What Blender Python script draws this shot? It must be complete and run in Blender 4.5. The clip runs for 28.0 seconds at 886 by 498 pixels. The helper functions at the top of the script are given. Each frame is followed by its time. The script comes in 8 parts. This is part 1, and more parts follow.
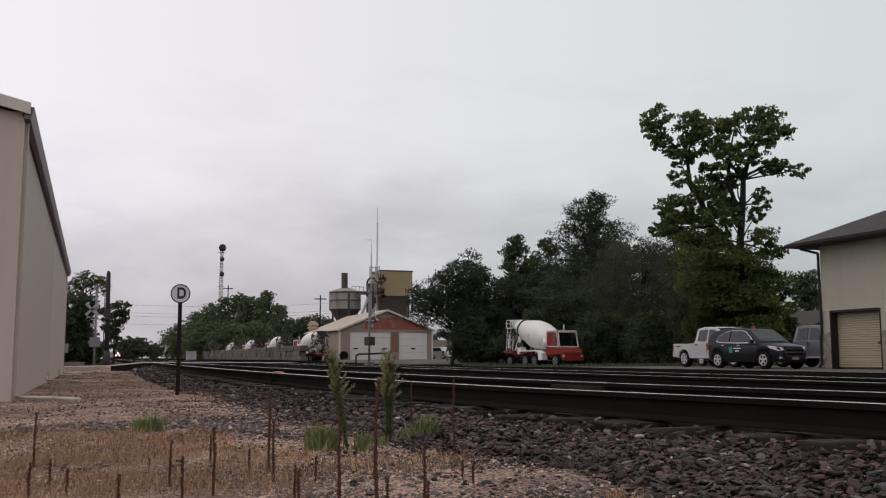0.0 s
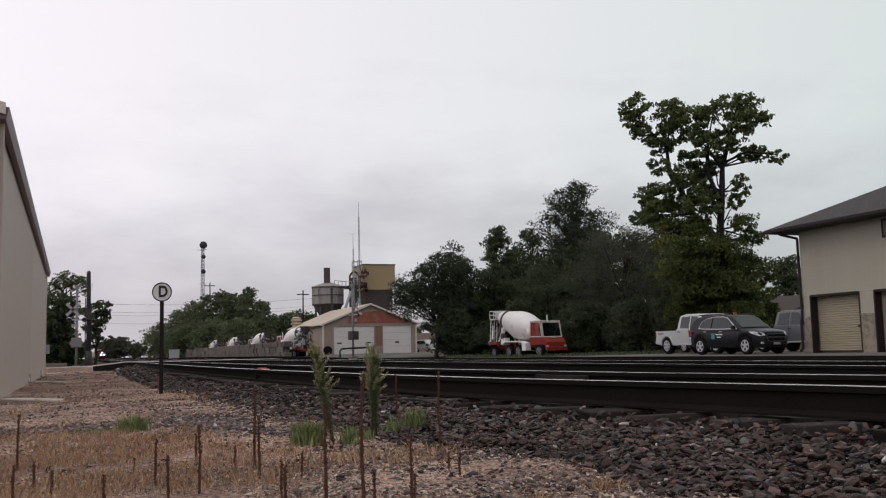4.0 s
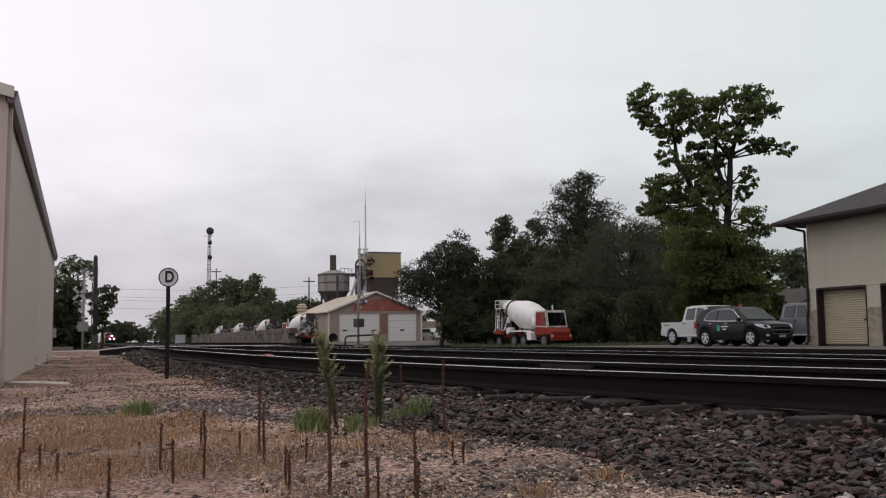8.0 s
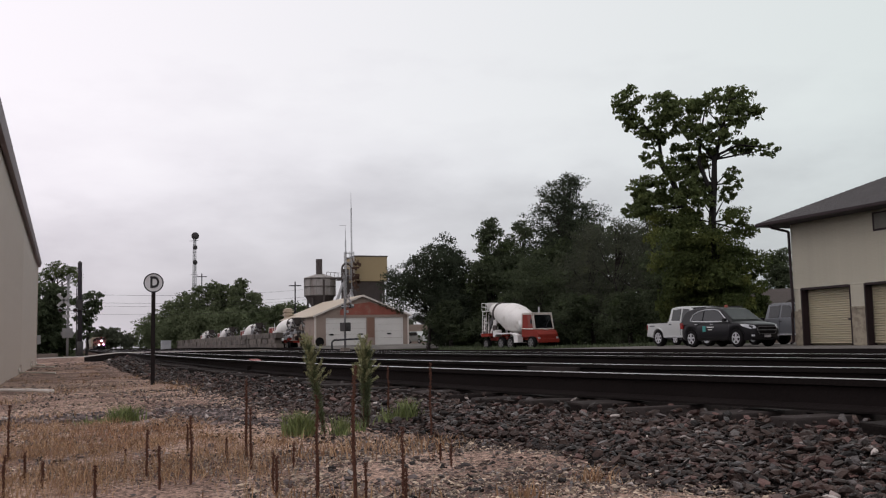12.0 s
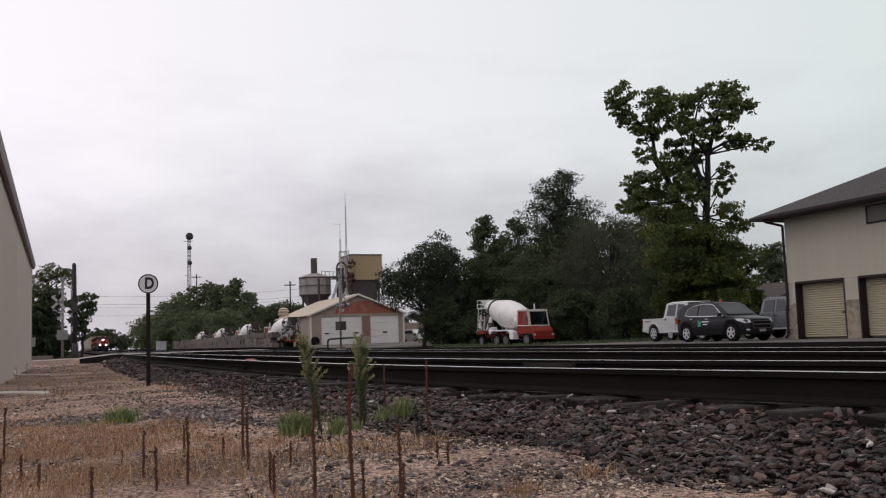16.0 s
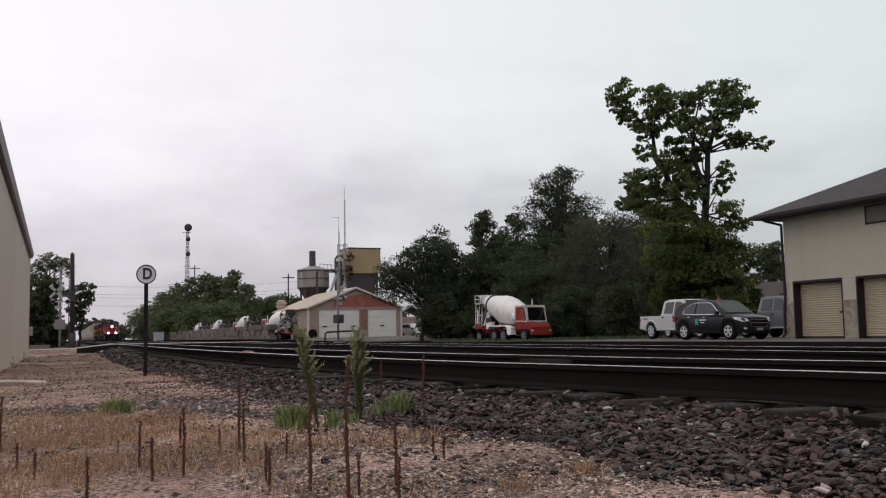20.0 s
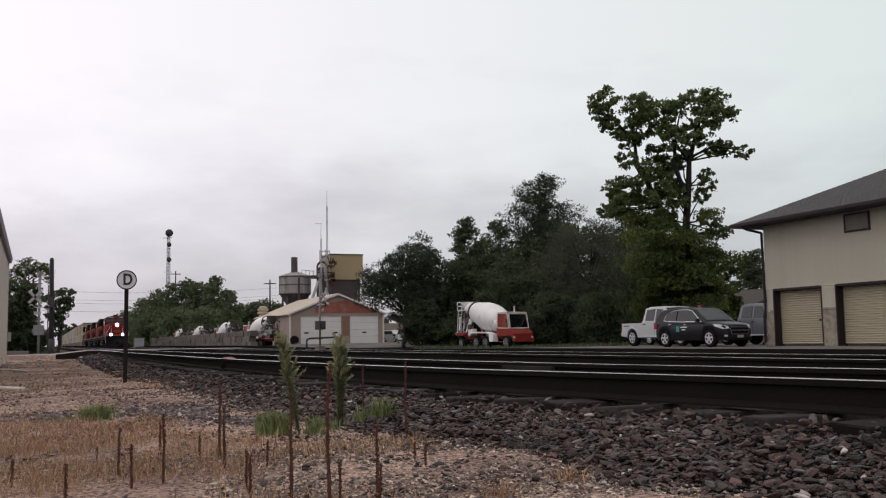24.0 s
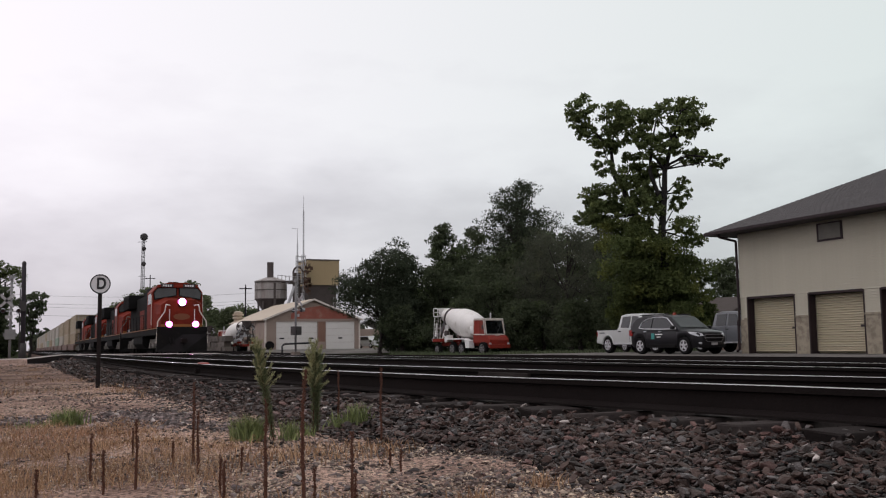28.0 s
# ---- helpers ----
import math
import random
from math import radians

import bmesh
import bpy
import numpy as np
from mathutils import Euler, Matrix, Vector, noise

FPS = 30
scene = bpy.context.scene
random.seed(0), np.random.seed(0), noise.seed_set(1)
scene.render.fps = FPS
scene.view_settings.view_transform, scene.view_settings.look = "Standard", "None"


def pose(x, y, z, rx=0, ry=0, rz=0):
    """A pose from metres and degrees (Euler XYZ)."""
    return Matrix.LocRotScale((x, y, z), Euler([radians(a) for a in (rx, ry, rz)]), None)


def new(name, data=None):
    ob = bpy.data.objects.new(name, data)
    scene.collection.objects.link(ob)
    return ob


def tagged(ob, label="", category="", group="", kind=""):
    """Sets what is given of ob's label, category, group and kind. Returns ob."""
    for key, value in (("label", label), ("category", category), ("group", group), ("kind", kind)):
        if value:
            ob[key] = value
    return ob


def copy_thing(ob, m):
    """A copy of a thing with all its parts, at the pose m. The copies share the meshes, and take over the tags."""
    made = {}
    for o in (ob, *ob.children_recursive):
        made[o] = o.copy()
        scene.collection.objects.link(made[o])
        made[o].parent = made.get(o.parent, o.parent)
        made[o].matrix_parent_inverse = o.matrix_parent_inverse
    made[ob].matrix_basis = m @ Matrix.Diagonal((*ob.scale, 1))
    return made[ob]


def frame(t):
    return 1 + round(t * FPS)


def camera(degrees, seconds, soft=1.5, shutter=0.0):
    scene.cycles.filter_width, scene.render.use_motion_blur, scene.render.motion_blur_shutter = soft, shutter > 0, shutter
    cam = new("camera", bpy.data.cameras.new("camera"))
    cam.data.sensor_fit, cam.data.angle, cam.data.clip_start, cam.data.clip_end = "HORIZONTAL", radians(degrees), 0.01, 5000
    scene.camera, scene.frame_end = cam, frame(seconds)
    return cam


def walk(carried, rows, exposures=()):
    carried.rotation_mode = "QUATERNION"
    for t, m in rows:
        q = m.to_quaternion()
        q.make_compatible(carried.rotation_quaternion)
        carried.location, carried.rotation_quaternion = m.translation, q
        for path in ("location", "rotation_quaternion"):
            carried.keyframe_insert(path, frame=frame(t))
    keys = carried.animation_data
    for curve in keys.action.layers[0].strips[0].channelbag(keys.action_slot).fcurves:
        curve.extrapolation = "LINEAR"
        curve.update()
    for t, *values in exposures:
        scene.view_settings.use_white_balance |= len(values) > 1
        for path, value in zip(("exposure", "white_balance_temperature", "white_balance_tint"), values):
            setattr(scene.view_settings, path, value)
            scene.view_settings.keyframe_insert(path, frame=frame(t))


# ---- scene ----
EYE_Z = 0.5


def cam_rows():
    """Turn of the camera (degrees) on its stand, second by second."""
    rows = (
        (0, 96.579, 0.109, -19.852),
        (0.5, 96.448, 0.423, -19.777),
        (1, 96.233, 0.605, -19.747),
        (1.5, 96.131, 1.516, -19.820),
        (2, 96.132, 1.836, -20.120),
        (2.5, 96.145, 1.784, -20.461),
        (3, 96.214, 1.569, -20.656),
        (3.5, 96.164, 1.434, -20.778),
        (5.5, 95.918, 1.185, -20.740),
        (6, 95.778, 0.777, -20.672),
        (6.5, 95.661, 0.969, -20.574),
        (7, 95.569, 0.801, -20.599),
        (7.5, 95.492, 0.732, -20.596),
        (8, 95.431, 0.684, -20.505),
        (8.5, 95.464, 0.617, -20.497),
        (9, 95.507, 0.445, -20.528),
        (9.5, 95.432, 0.552, -20.506),
        (10, 95.361, 0.737, -20.495),
        (10.5, 95.261, 0.779, -20.482),
        (11, 95.223, 1.375, -20.500),
        (11.5, 95.375, 1.223, -20.781),
        (12, 95.605, 1.220, -21.299),
        (12.5, 95.798, 0.935, -21.748),
        (14.5, 95.644, 1.385, -21.849),
        (15, 95.466, 1.736, -21.757),
        (15.5, 95.499, 1.553, -21.709),
        (16, 95.461, 1.867, -21.558),
        (16.5, 95.374, 1.748, -21.507),
        (17, 95.247, 1.671, -21.475),
        (17.5, 95.156, 1.724, -21.456),
        (18, 95.049, 1.601, -21.445),
        (18.5, 95.011, 1.416, -21.463),
        (19, 95.005, 1.237, -21.542),
        (19.5, 95.042, 1.260, -21.641),
        (20, 95.129, 1.095, -21.714),
        (20.5, 95.181, 1.101, -21.803),
        (21, 95.228, 1.419, -21.778),
        (21.5, 95.316, 1.418, -21.953),
        (23.5, 95.400, 1.216, -22.688),
        (24, 95.510, 0.975, -22.801),
        (24.5, 95.469, 0.744, -22.980),
        (25, 95.486, 0.663, -23.127),
        (25.5, 95.549, 0.660, -23.405),
        (26, 95.485, 0.641, -23.626),
        (26.5, 95.483, 0.614, -23.752),
        (27, 95.579, 0.625, -23.859),
        (27.5, 95.712, 0.671, -24.023),
        (28, 95.860, 0.722, -24.245),
    )
    return [(t, pose(0, 0, EYE_Z, rx, ry, rz)) for t, rx, ry, rz in rows]


cam = camera(50.4, 28.0, soft=1.2)
walk(cam, cam_rows(), exposures=((0, -0.14), (2, -0.12), (4, -0.05), (8, 0.0), (15, 0.0), (20, 0.03), (28, 0.05)))

# ---------------------------------------------------------------- world and light
world = bpy.data.worlds.new("overcast")
scene.world = world
world.use_nodes = True
SUN_EL, SUN_AZ = radians(50), radians(250)


def build_sky():
    nt = world.node_tree
    nt.nodes.clear()
    N = nt.nodes.new
    L = nt.links.new
    out = N("ShaderNodeOutputWorld")
    bg = N("ShaderNodeBackground")
    sky = N("ShaderNodeTexSky")
    sky.sky_type = "NISHITA"
    sky.sun_disc = False
    sky.sun_elevation, sky.sun_rotation = SUN_EL, SUN_AZ
    dim = N("ShaderNodeVectorMath")
    dim.operation = "SCALE"
    dim.inputs["Scale"].default_value = 0.09
    L(sky.outputs[0], dim.inputs[0])
    tc = N("ShaderNodeTexCoord")
    mp = N("ShaderNodeMapping")
    mp.inputs["Scale"].default_value = (1.0, 1.0, 2.6)
    L(tc.outputs["Generated"], mp.inputs[0])
    n1 = N("ShaderNodeTexNoise")
    n1.inputs["Scale"].default_value = 3.4
    n1.inputs["Detail"].default_value = 5.0
    n1.inputs["Roughness"].default_value = 0.5
    L(mp.outputs[0], n1.inputs[0])
    n2 = N("ShaderNodeTexNoise")
    n2.inputs["Scale"].default_value = 9.0
    n2.inputs["Detail"].default_value = 6.0
    n2.inputs["Roughness"].default_value = 0.55
    L(mp.outputs[0], n2.inputs[0])
    both = N("ShaderNodeMix")
    both.inputs["Factor"].default_value = 0.32
    L(n1.outputs[0], both.inputs["A"])
    L(n2.outputs[0], both.inputs["B"])
    sep = N("ShaderNodeSeparateXYZ")
    L(tc.outputs["Generated"], sep.inputs[0])
    # height of the sky, shifted a little by the cloud noise
    add = N("ShaderNodeMath")
    add.operation = "MULTIPLY_ADD"
    L(both.outputs["Result"], add.inputs[0])
    add.inputs[1].default_value = 0.42
    L(sep.outputs["Z"], add.inputs[2])
    ramp = N("ShaderNodeValToRGB")
    e = ramp.color_ramp.elements
    e[0].position, e[0].color = 0.14, (0.66, 0.645, 0.68, 1)
    e[1].position, e[1].color = 0.48, (0.985, 0.99, 0.99, 1)
    for at, col in ((0.25, (0.58, 0.57, 0.59, 1)), (0.33, (0.74, 0.735, 0.75, 1)), (0.41, (0.91, 0.91, 0.92, 1))):
        m = e.new(at)
        m.color = col
    L(add.outputs[0], ramp.inputs[0])
    mix = N("ShaderNodeMix")
    mix.data_type = "RGBA"
    mix.inputs["Factor"].default_value = 0.93
    L(dim.outputs[0], mix.inputs["A"])
    L(ramp.outputs[0], mix.inputs["B"])
    # thinner, faintly rosy cloud towards the west, greener grey towards the east
    side = N("ShaderNodeMapRange")
    side.inputs["From Min"].default_value, side.inputs["From Max"].default_value = -0.1, 0.8
    L(sep.outputs["X"], side.inputs["Value"])
    tint = N("ShaderNodeMix")
    tint.data_type = "RGBA"
    tint.inputs["A"].default_value, tint.inputs["B"].default_value = (1.08, 1.01, 1.068, 1), (0.735, 0.795, 0.78, 1)
    L(side.outputs["Result"], tint.inputs["Factor"])
    hue = N("ShaderNodeVectorMath")
    hue.operation = "MULTIPLY"
    L(mix.outputs["Result"], hue.inputs[0])
    L(tint.outputs["Result"], hue.inputs[1])
    L(hue.outputs[0], bg.inputs["Color"])
    bg.inputs["Strength"].default_value = 1.0
    L(bg.outputs[0], out.inputs[0])


build_sky()
sun_data = bpy.data.lights.new("sun", "SUN")
sun_data.energy, sun_data.angle, sun_data.color = 0.35, radians(25), (1.0, 0.97, 0.93)
sun = new("sun", sun_data)
sun.matrix_world = pose(0, 0, 60, 40, 0, -110)


# ---------------------------------------------------------------- materials
def material(name, color, rough=0.7, metal=0.0, var=0.25, scale=3.0, fine=40.0, bump=0.3, second=None, spots=0.45,
             island=0.0, obj=0.0, spec=0.4, streak=False, glow=0.0, depth=0.02, thin=0.0, patch=False):
    """A surface with grain and stains: broad patches, fine grain, optional second colour in blotches."""
    m = bpy.data.materials.new(name)
    m.use_nodes = True
    nt = m.node_tree
    N, L = nt.nodes.new, nt.links.new
    b = nt.nodes["Principled BSDF"]
    b.inputs["Roughness"].default_value = rough
    b.inputs["Metallic"].default_value = metal
    b.inputs["Specular IOR Level"].default_value = spec
    geo = N("ShaderNodeNewGeometry")
    tc = N("ShaderNodeTexCoord")
    mp = N("ShaderNodeMapping")
    L(tc.outputs["Object"], mp.inputs[0])
    if streak:
        mp.inputs["Scale"].default_value = (1, 1, 0.12)
    big = N("ShaderNodeTexNoise")
    big.inputs["Scale"].default_value = scale
    big.inputs["Detail"].default_value = 4
    L(mp.outputs[0], big.inputs[0])
    small = N("ShaderNodeTexNoise")
    small.inputs["Scale"].default_value = fine
    small.inputs["Detail"].default_value = 3
    L(tc.outputs["Object"], small.inputs[0])
    # value multiplier
    s = N("ShaderNodeMath")
    s.operation = "MULTIPLY_ADD"
    L(big.outputs[0], s.inputs[0])
    s.inputs[1].default_value = var * 2
    s.inputs[2].default_value = 1 - var
    s2 = N("ShaderNodeMath")
    s2.operation = "MULTIPLY_ADD"
    L(small.outputs[0], s2.inputs[0])
    s2.inputs[1].default_value = var * 1.4
    s2.inputs[2].default_value = 1 - var * 0.7
    mul = N("ShaderNodeMath")
    mul.operation = "MULTIPLY"
    L(s.outputs[0], mul.inputs[0])
    L(s2.outputs[0], mul.inputs[1])
    last = mul.outputs[0]
    for amount, socket in ((island, geo.outputs["Random Per Island"]), (obj, None)):
        if amount:
            if socket is None:
                socket = N("ShaderNodeObjectInfo").outputs["Random"]
            r = N("ShaderNodeMath")
            r.operation = "MULTIPLY_ADD"
            L(socket, r.inputs[0])
            r.inputs[1].default_value = amount * 2
            r.inputs[2].default_value = 1 - amount
            k = N("ShaderNodeMath")
            k.operation = "MULTIPLY"
            L(last, k.inputs[0])
            L(r.outputs[0], k.inputs[1])
            last = k.outputs[0]
    base = N("ShaderNodeMix")
    base.data_type = "RGBA"
    base.inputs["A"].default_value = (*color, 1)
    base.inputs["B"].default_value = (*(second or color), 1)
    if second:
        rr = N("ShaderNodeValToRGB")
        rr.color_ramp.elements[0].position = spots
        rr.color_ramp.elements[1].position = min(1.0, spots + 0.18)
        src = N("ShaderNodeTexNoise")
        src.inputs["Scale"].default_value = scale * 1.7
        src.inputs["Detail"].default_value = 6
        L(mp.outputs[0], src.inputs[0])
        if island and not patch:
            a = N("ShaderNodeMath")
            a.operation = "MULTIPLY_ADD"
            L(geo.outputs["Random Per Island"], a.inputs[0])
            a.inputs[1].default_value = 7.31
            a.inputs[2].default_value = 0.0
            fr = N("ShaderNodeMath")
            fr.operation = "FRACT"
            L(a.outputs[0], fr.inputs[0])
            L(fr.outputs[0], rr.inputs[0])
        else:
            L(src.outputs[0], rr.inputs[0])
        L(rr.outputs[0], base.inputs["Factor"])
    else:
        base.inputs["Factor"].default_value = 0
    sc = N("ShaderNodeVectorMath")
    sc.operation = "SCALE"
    L(base.outputs["Result"], sc.inputs[0])
    L(last, sc.inputs["Scale"])
    L(sc.outputs[0], b.inputs["Base Color"])
    if bump:
        bp = N("ShaderNodeBump")
        bp.inputs["Strength"].default_value = bump
        bp.inputs["Distance"].default_value = depth
        L(small.outputs[0], bp.inputs["Height"])
        L(bp.outputs[0], b.inputs["Normal"])
    if thin:
        # light that passes through a leaf
        tr = N("ShaderNodeBsdfTranslucent")
        L(sc.outputs[0], tr.inputs["Color"])
        mx = N("ShaderNodeMixShader")
        mx.inputs[0].default_value = thin
        L(b.outputs[0], mx.inputs[1])
        L(tr.outputs[0], mx.inputs[2])
        L(mx.outputs[0], nt.nodes["Material Output"].inputs["Surface"])
    if glow:
        b.inputs["Emission Color"].default_value = (*color, 1)
        b.inputs["Emission Strength"].default_value = glow
    return m


def gravel_material():
    """Tan gravel with brown dirt in patches and small stones told apart by their shade."""
    m = bpy.data.materials.new("tan gravel")
    m.use_nodes = True
    nt = m.node_tree
    N, L = nt.nodes.new, nt.links.new
    b = nt.nodes["Principled BSDF"]
    b.inputs["Roughness"].default_value = 0.95
    b.inputs["Specular IOR Level"].default_value = 0.1
    tc = N("ShaderNodeTexCoord")

    def noise_at(scale, detail=5, rough=0.55):
        n = N("ShaderNodeTexNoise")
        n.inputs["Scale"].default_value = scale
        n.inputs["Detail"].default_value = detail
        n.inputs["Roughness"].default_value = rough
        L(tc.outputs["Object"], n.inputs[0])
        return n.outputs[0]

    def ramp_at(src, a, z):
        r = N("ShaderNodeMapRange")
        r.inputs["From Min"].default_value, r.inputs["From Max"].default_value = a, z
        L(src, r.inputs["Value"])
        return r.outputs["Result"]

    def blend(fac, ca, cb):
        x = N("ShaderNodeMix")
        x.data_type = "RGBA"
        L(fac, x.inputs["Factor"])
        for key, c in (("A", ca), ("B", cb)):
            if isinstance(c, tuple):
                x.inputs[key].default_value = (*c, 1)
            else:
                L(c, x.inputs[key])
        return x.outputs["Result"]
    broad = blend(ramp_at(noise_at(0.3, 7, 0.65), 0.44, 0.58), (0.40, 0.274, 0.214), (0.215, 0.139, 0.111))
    mid = blend(ramp_at(noise_at(1.1, 6, 0.65), 0.50, 0.66), broad, (0.15, 0.094, 0.079))
    pale = blend(ramp_at(noise_at(3.7, 5, 0.6), 0.54, 0.72), mid, (0.39, 0.284, 0.232))
    cells = N("ShaderNodeTexVoronoi")
    cells.inputs["Scale"].default_value = 62
    L(tc.outputs["Object"], cells.inputs["Vector"])
    grey = N("ShaderNodeRGBToBW")
    L(cells.outputs["Color"], grey.inputs[0])
    k = N("ShaderNodeMath")
    k.operation = "MULTIPLY_ADD"
    L(grey.outputs[0], k.inputs[0])
    k.inputs[1].default_value, k.inputs[2].default_value = 1.9, 0.05
    sc = N("ShaderNodeVectorMath")
    sc.operation = "SCALE"
    L(pale, sc.inputs[0])
    lim = N("ShaderNodeMath")
    lim.operation = "MAXIMUM"
    L(k.outputs[0], lim.inputs[0])
    lim.inputs[1].default_value = 0.15
    L(lim.outputs[0], sc.inputs["Scale"])
    L(sc.outputs[0], b.inputs["Base Color"])
    bp = N("ShaderNodeBump")
    bp.inputs["Strength"].default_value, bp.inputs["Distance"].default_value = 1.0, 0.02
    L(cells.outputs["Distance"], bp.inputs["Height"])
    bp.invert = True
    L(bp.outputs[0], b.inputs["Normal"])
    return m


M = {}
M["gravel"] = gravel_material()
M["lot"] = material("pale gravel lot", (0.15, 0.14, 0.13), 1.0, spec=0.0, var=0.25, scale=0.3, fine=20, second=(0.10, 0.094, 0.088))
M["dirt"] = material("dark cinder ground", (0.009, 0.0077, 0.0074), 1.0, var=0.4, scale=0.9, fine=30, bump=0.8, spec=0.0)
M["shoulder"] = material("brown dirt mixed with small stone", (0.082, 0.059, 0.050), 1.0, spec=0.0, var=0.45, scale=2.2, fine=45, bump=0.8, second=(0.040, 0.031, 0.028), spots=0.5)
M["field"] = material("weedy field", (0.024, 0.028, 0.016), 1.0, spec=0.0, var=0.4, scale=0.2, fine=4)
M["rail"] = material("rusty rail steel", (0.012, 0.0095, 0.009), 0.9, 0.0, spec=0.06, var=0.3, scale=2, fine=50)
M["railtop"] = material("polished rail head", (0.66, 0.64, 0.63), 0.25, 0.9, var=0.15, scale=2, fine=50, bump=0.05)
M["tie"] = material("weathered timber tie", (0.036, 0.030, 0.028), 0.95, spec=0.08, var=0.45, scale=3, fine=50, obj=0.35)
M["wall_tan"] = material("tan steel siding", (0.50, 0.41, 0.362), 0.55, var=0.08, scale=0.4, fine=6, bump=0.05, streak=True)
M["siding"] = material("cream vinyl siding", (0.385, 0.36, 0.285), 0.6, var=0.10, scale=0.8, fine=8, bump=0.05)
M["shingle"] = material("dark shingles", (0.06, 0.055, 0.055), 0.9, var=0.3, scale=1.5, fine=25)
M["bark"] = material("bark", (0.028, 0.023, 0.020), 0.95, var=0.4, scale=4, fine=30, bump=0.8)
M["orange"] = material("orange loco paint", (0.15, 0.018, 0.009), 0.6, spec=0.1, var=0.35, scale=1.2, fine=15, bump=0.05, second=(0.105, 0.015, 0.007), spots=0.55)
M["white"] = material("white paint", (0.75, 0.74, 0.72), 0.5, var=0.08, scale=1, fine=12, bump=0.03)
M["lamp"] = material("headlight glow", (1.0, 0.72, 1.0), 0.3, var=0, bump=0, glow=70)
# magenta emitter that stands in for the bloom round a lit lamp
M["lamp_bloom"] = material("painted lamp bloom", (1.0, 0.14, 0.72), 0.3, var=0, bump=0, glow=4.0)


# ---------------------------------------------------------------- mesh helpers
def box(bm, x0, x1, y0, y1, z0, z1, m=None):
    vs = [bm.verts.new((x, y, z)) for z in (z0, z1) for y in (y0, y1) for x in (x0, x1)]
    if m is not None:
        for v in vs:
            v.co = m @ v.co
    for q in ((0, 2, 3, 1), (4, 5, 7, 6), (0, 1, 5, 4), (1, 3, 7, 5), (3, 2, 6, 7), (2, 0, 4, 6)):
        bm.faces.new([vs[i] for i in q])
    return vs


def tube(bm, p0, p1, r0, r1=None, n=8, caps=True):
    r1 = r0 if r1 is None else r1
    p0, p1 = Vector(p0), Vector(p1)
    d = (p1 - p0)
    d = d.normalized() if d.length > 1e-9 else Vector((0, 0, 1))
    a = d.orthogonal().normalized()
    c = d.cross(a)
    rings = []
    for p, r in ((p0, r0), (p1, r1)):
        rings.append([bm.verts.new(p + (a * math.cos(k * math.tau / n) + c * math.sin(k * math.tau / n)) * r) for k in range(n)])
    for k in range(n):
        bm.faces.new((rings[0][k], rings[0][(k + 1) % n], rings[1][(k + 1) % n], rings[1][k]))
    if caps:
        bm.faces.new(rings[0][::-1])
        bm.faces.new(rings[1])
    return rings


def spun(bm, profile, n=20, axis="z", centre=(0, 0, 0)):
    """A turned body: profile of (radius, height) round an axis."""
    rings = []
    cx, cy, cz = centre
    for r, h in profile:
        ring = []
        for k in range(n):
            u, v = max(r, 1e-4) * math.cos(k * math.tau / n), max(r, 1e-4) * math.sin(k * math.tau / n)
            co = {"z": (u, v, h), "y": (u, h, v), "x": (h, u, v)}[axis]
            ring.append(bm.verts.new((co[0] + cx, co[1] + cy, co[2] + cz)))
        rings.append(ring)
    for a, b in zip(rings, rings[1:]):
        for k in range(n):
            bm.faces.new((a[k], a[(k + 1) % n], b[(k + 1) % n], b[k]))
    bm.faces.new(rings[0][::-1])
    bm.faces.new(rings[-1])


def extrude(bm, outline, a0, a1, axis="x"):
    """A prism: outline in the two other axes, run from a0 to a1 along axis."""
    def at(p, a):
        return {"x": (a, p[0], p[1]), "y": (p[0], a, p[1]), "z": (p[0], p[1], a)}[axis]
    lo = [bm.verts.new(at(p, a0)) for p in outline]
    hi = [bm.verts.new(at(p, a1)) for p in outline]
    n = len(outline)
    for k in range(n):
        bm.faces.new((lo[k], lo[(k + 1) % n], hi[(k + 1) % n], hi[k]))
    bm.faces.new(lo[::-1])
    bm.faces.new(hi)


def finish(name, bm, mat, bevel=0.0, smooth=False):
    bmesh.ops.recalc_face_normals(bm, faces=bm.faces)
    if bevel:
        sharp = [e for e in bm.edges if len(e.link_faces) == 2 and e.calc_face_angle(0) > 0.6]
        bmesh.ops.bevel(bm, geom=sharp, offset=bevel, segments=2, affect="EDGES", profile=0.6)
    me = bpy.data.meshes.new(name)
    bm.to_mesh(me)
    bm.free()
    for m in (mat if isinstance(mat, (list, tuple)) else [mat]):
        me.materials.append(m)
    if smooth:
        for p in me.polygons:
            p.use_smooth = True
    return me


def part(name, bm, mat, parent, label="", bevel=0.0, smooth=False):
    ob = new(name, finish(name, bm, mat, bevel, smooth))
    ob.parent = parent
    if label:
        ob["label"] = label
    return ob


def thing(name, label, category, at=None, group="", kind=""):
    ob = new(name)
    if at is not None:
        ob.matrix_world = at
    return tagged(ob, label, category, group, kind)


def solo(name, bm, mat, label, category, at=None, group="", kind="", bevel=0.0, smooth=False):
    ob = new(name, finish(name, bm, mat, bevel, smooth))
    if at is not None:
        ob.matrix_world = at
    return tagged(ob, label, category, group, kind)


def boxed(*args):
    bm = bmesh.new()
    box(bm, *args)
    return bm


def tubed(*args, **kw):
    bm = bmesh.new()
    tube(bm, *args, **kw)
    return bm


def raw(name, verts, faces, mats, index=None):
    me = bpy.data.meshes.new(name)
    me.from_pydata(verts, [], faces)
    for m in mats:
        me.materials.append(m)
    if index is not None:
        me.polygons.foreach_set("material_index", index)
    me.update()
    return me


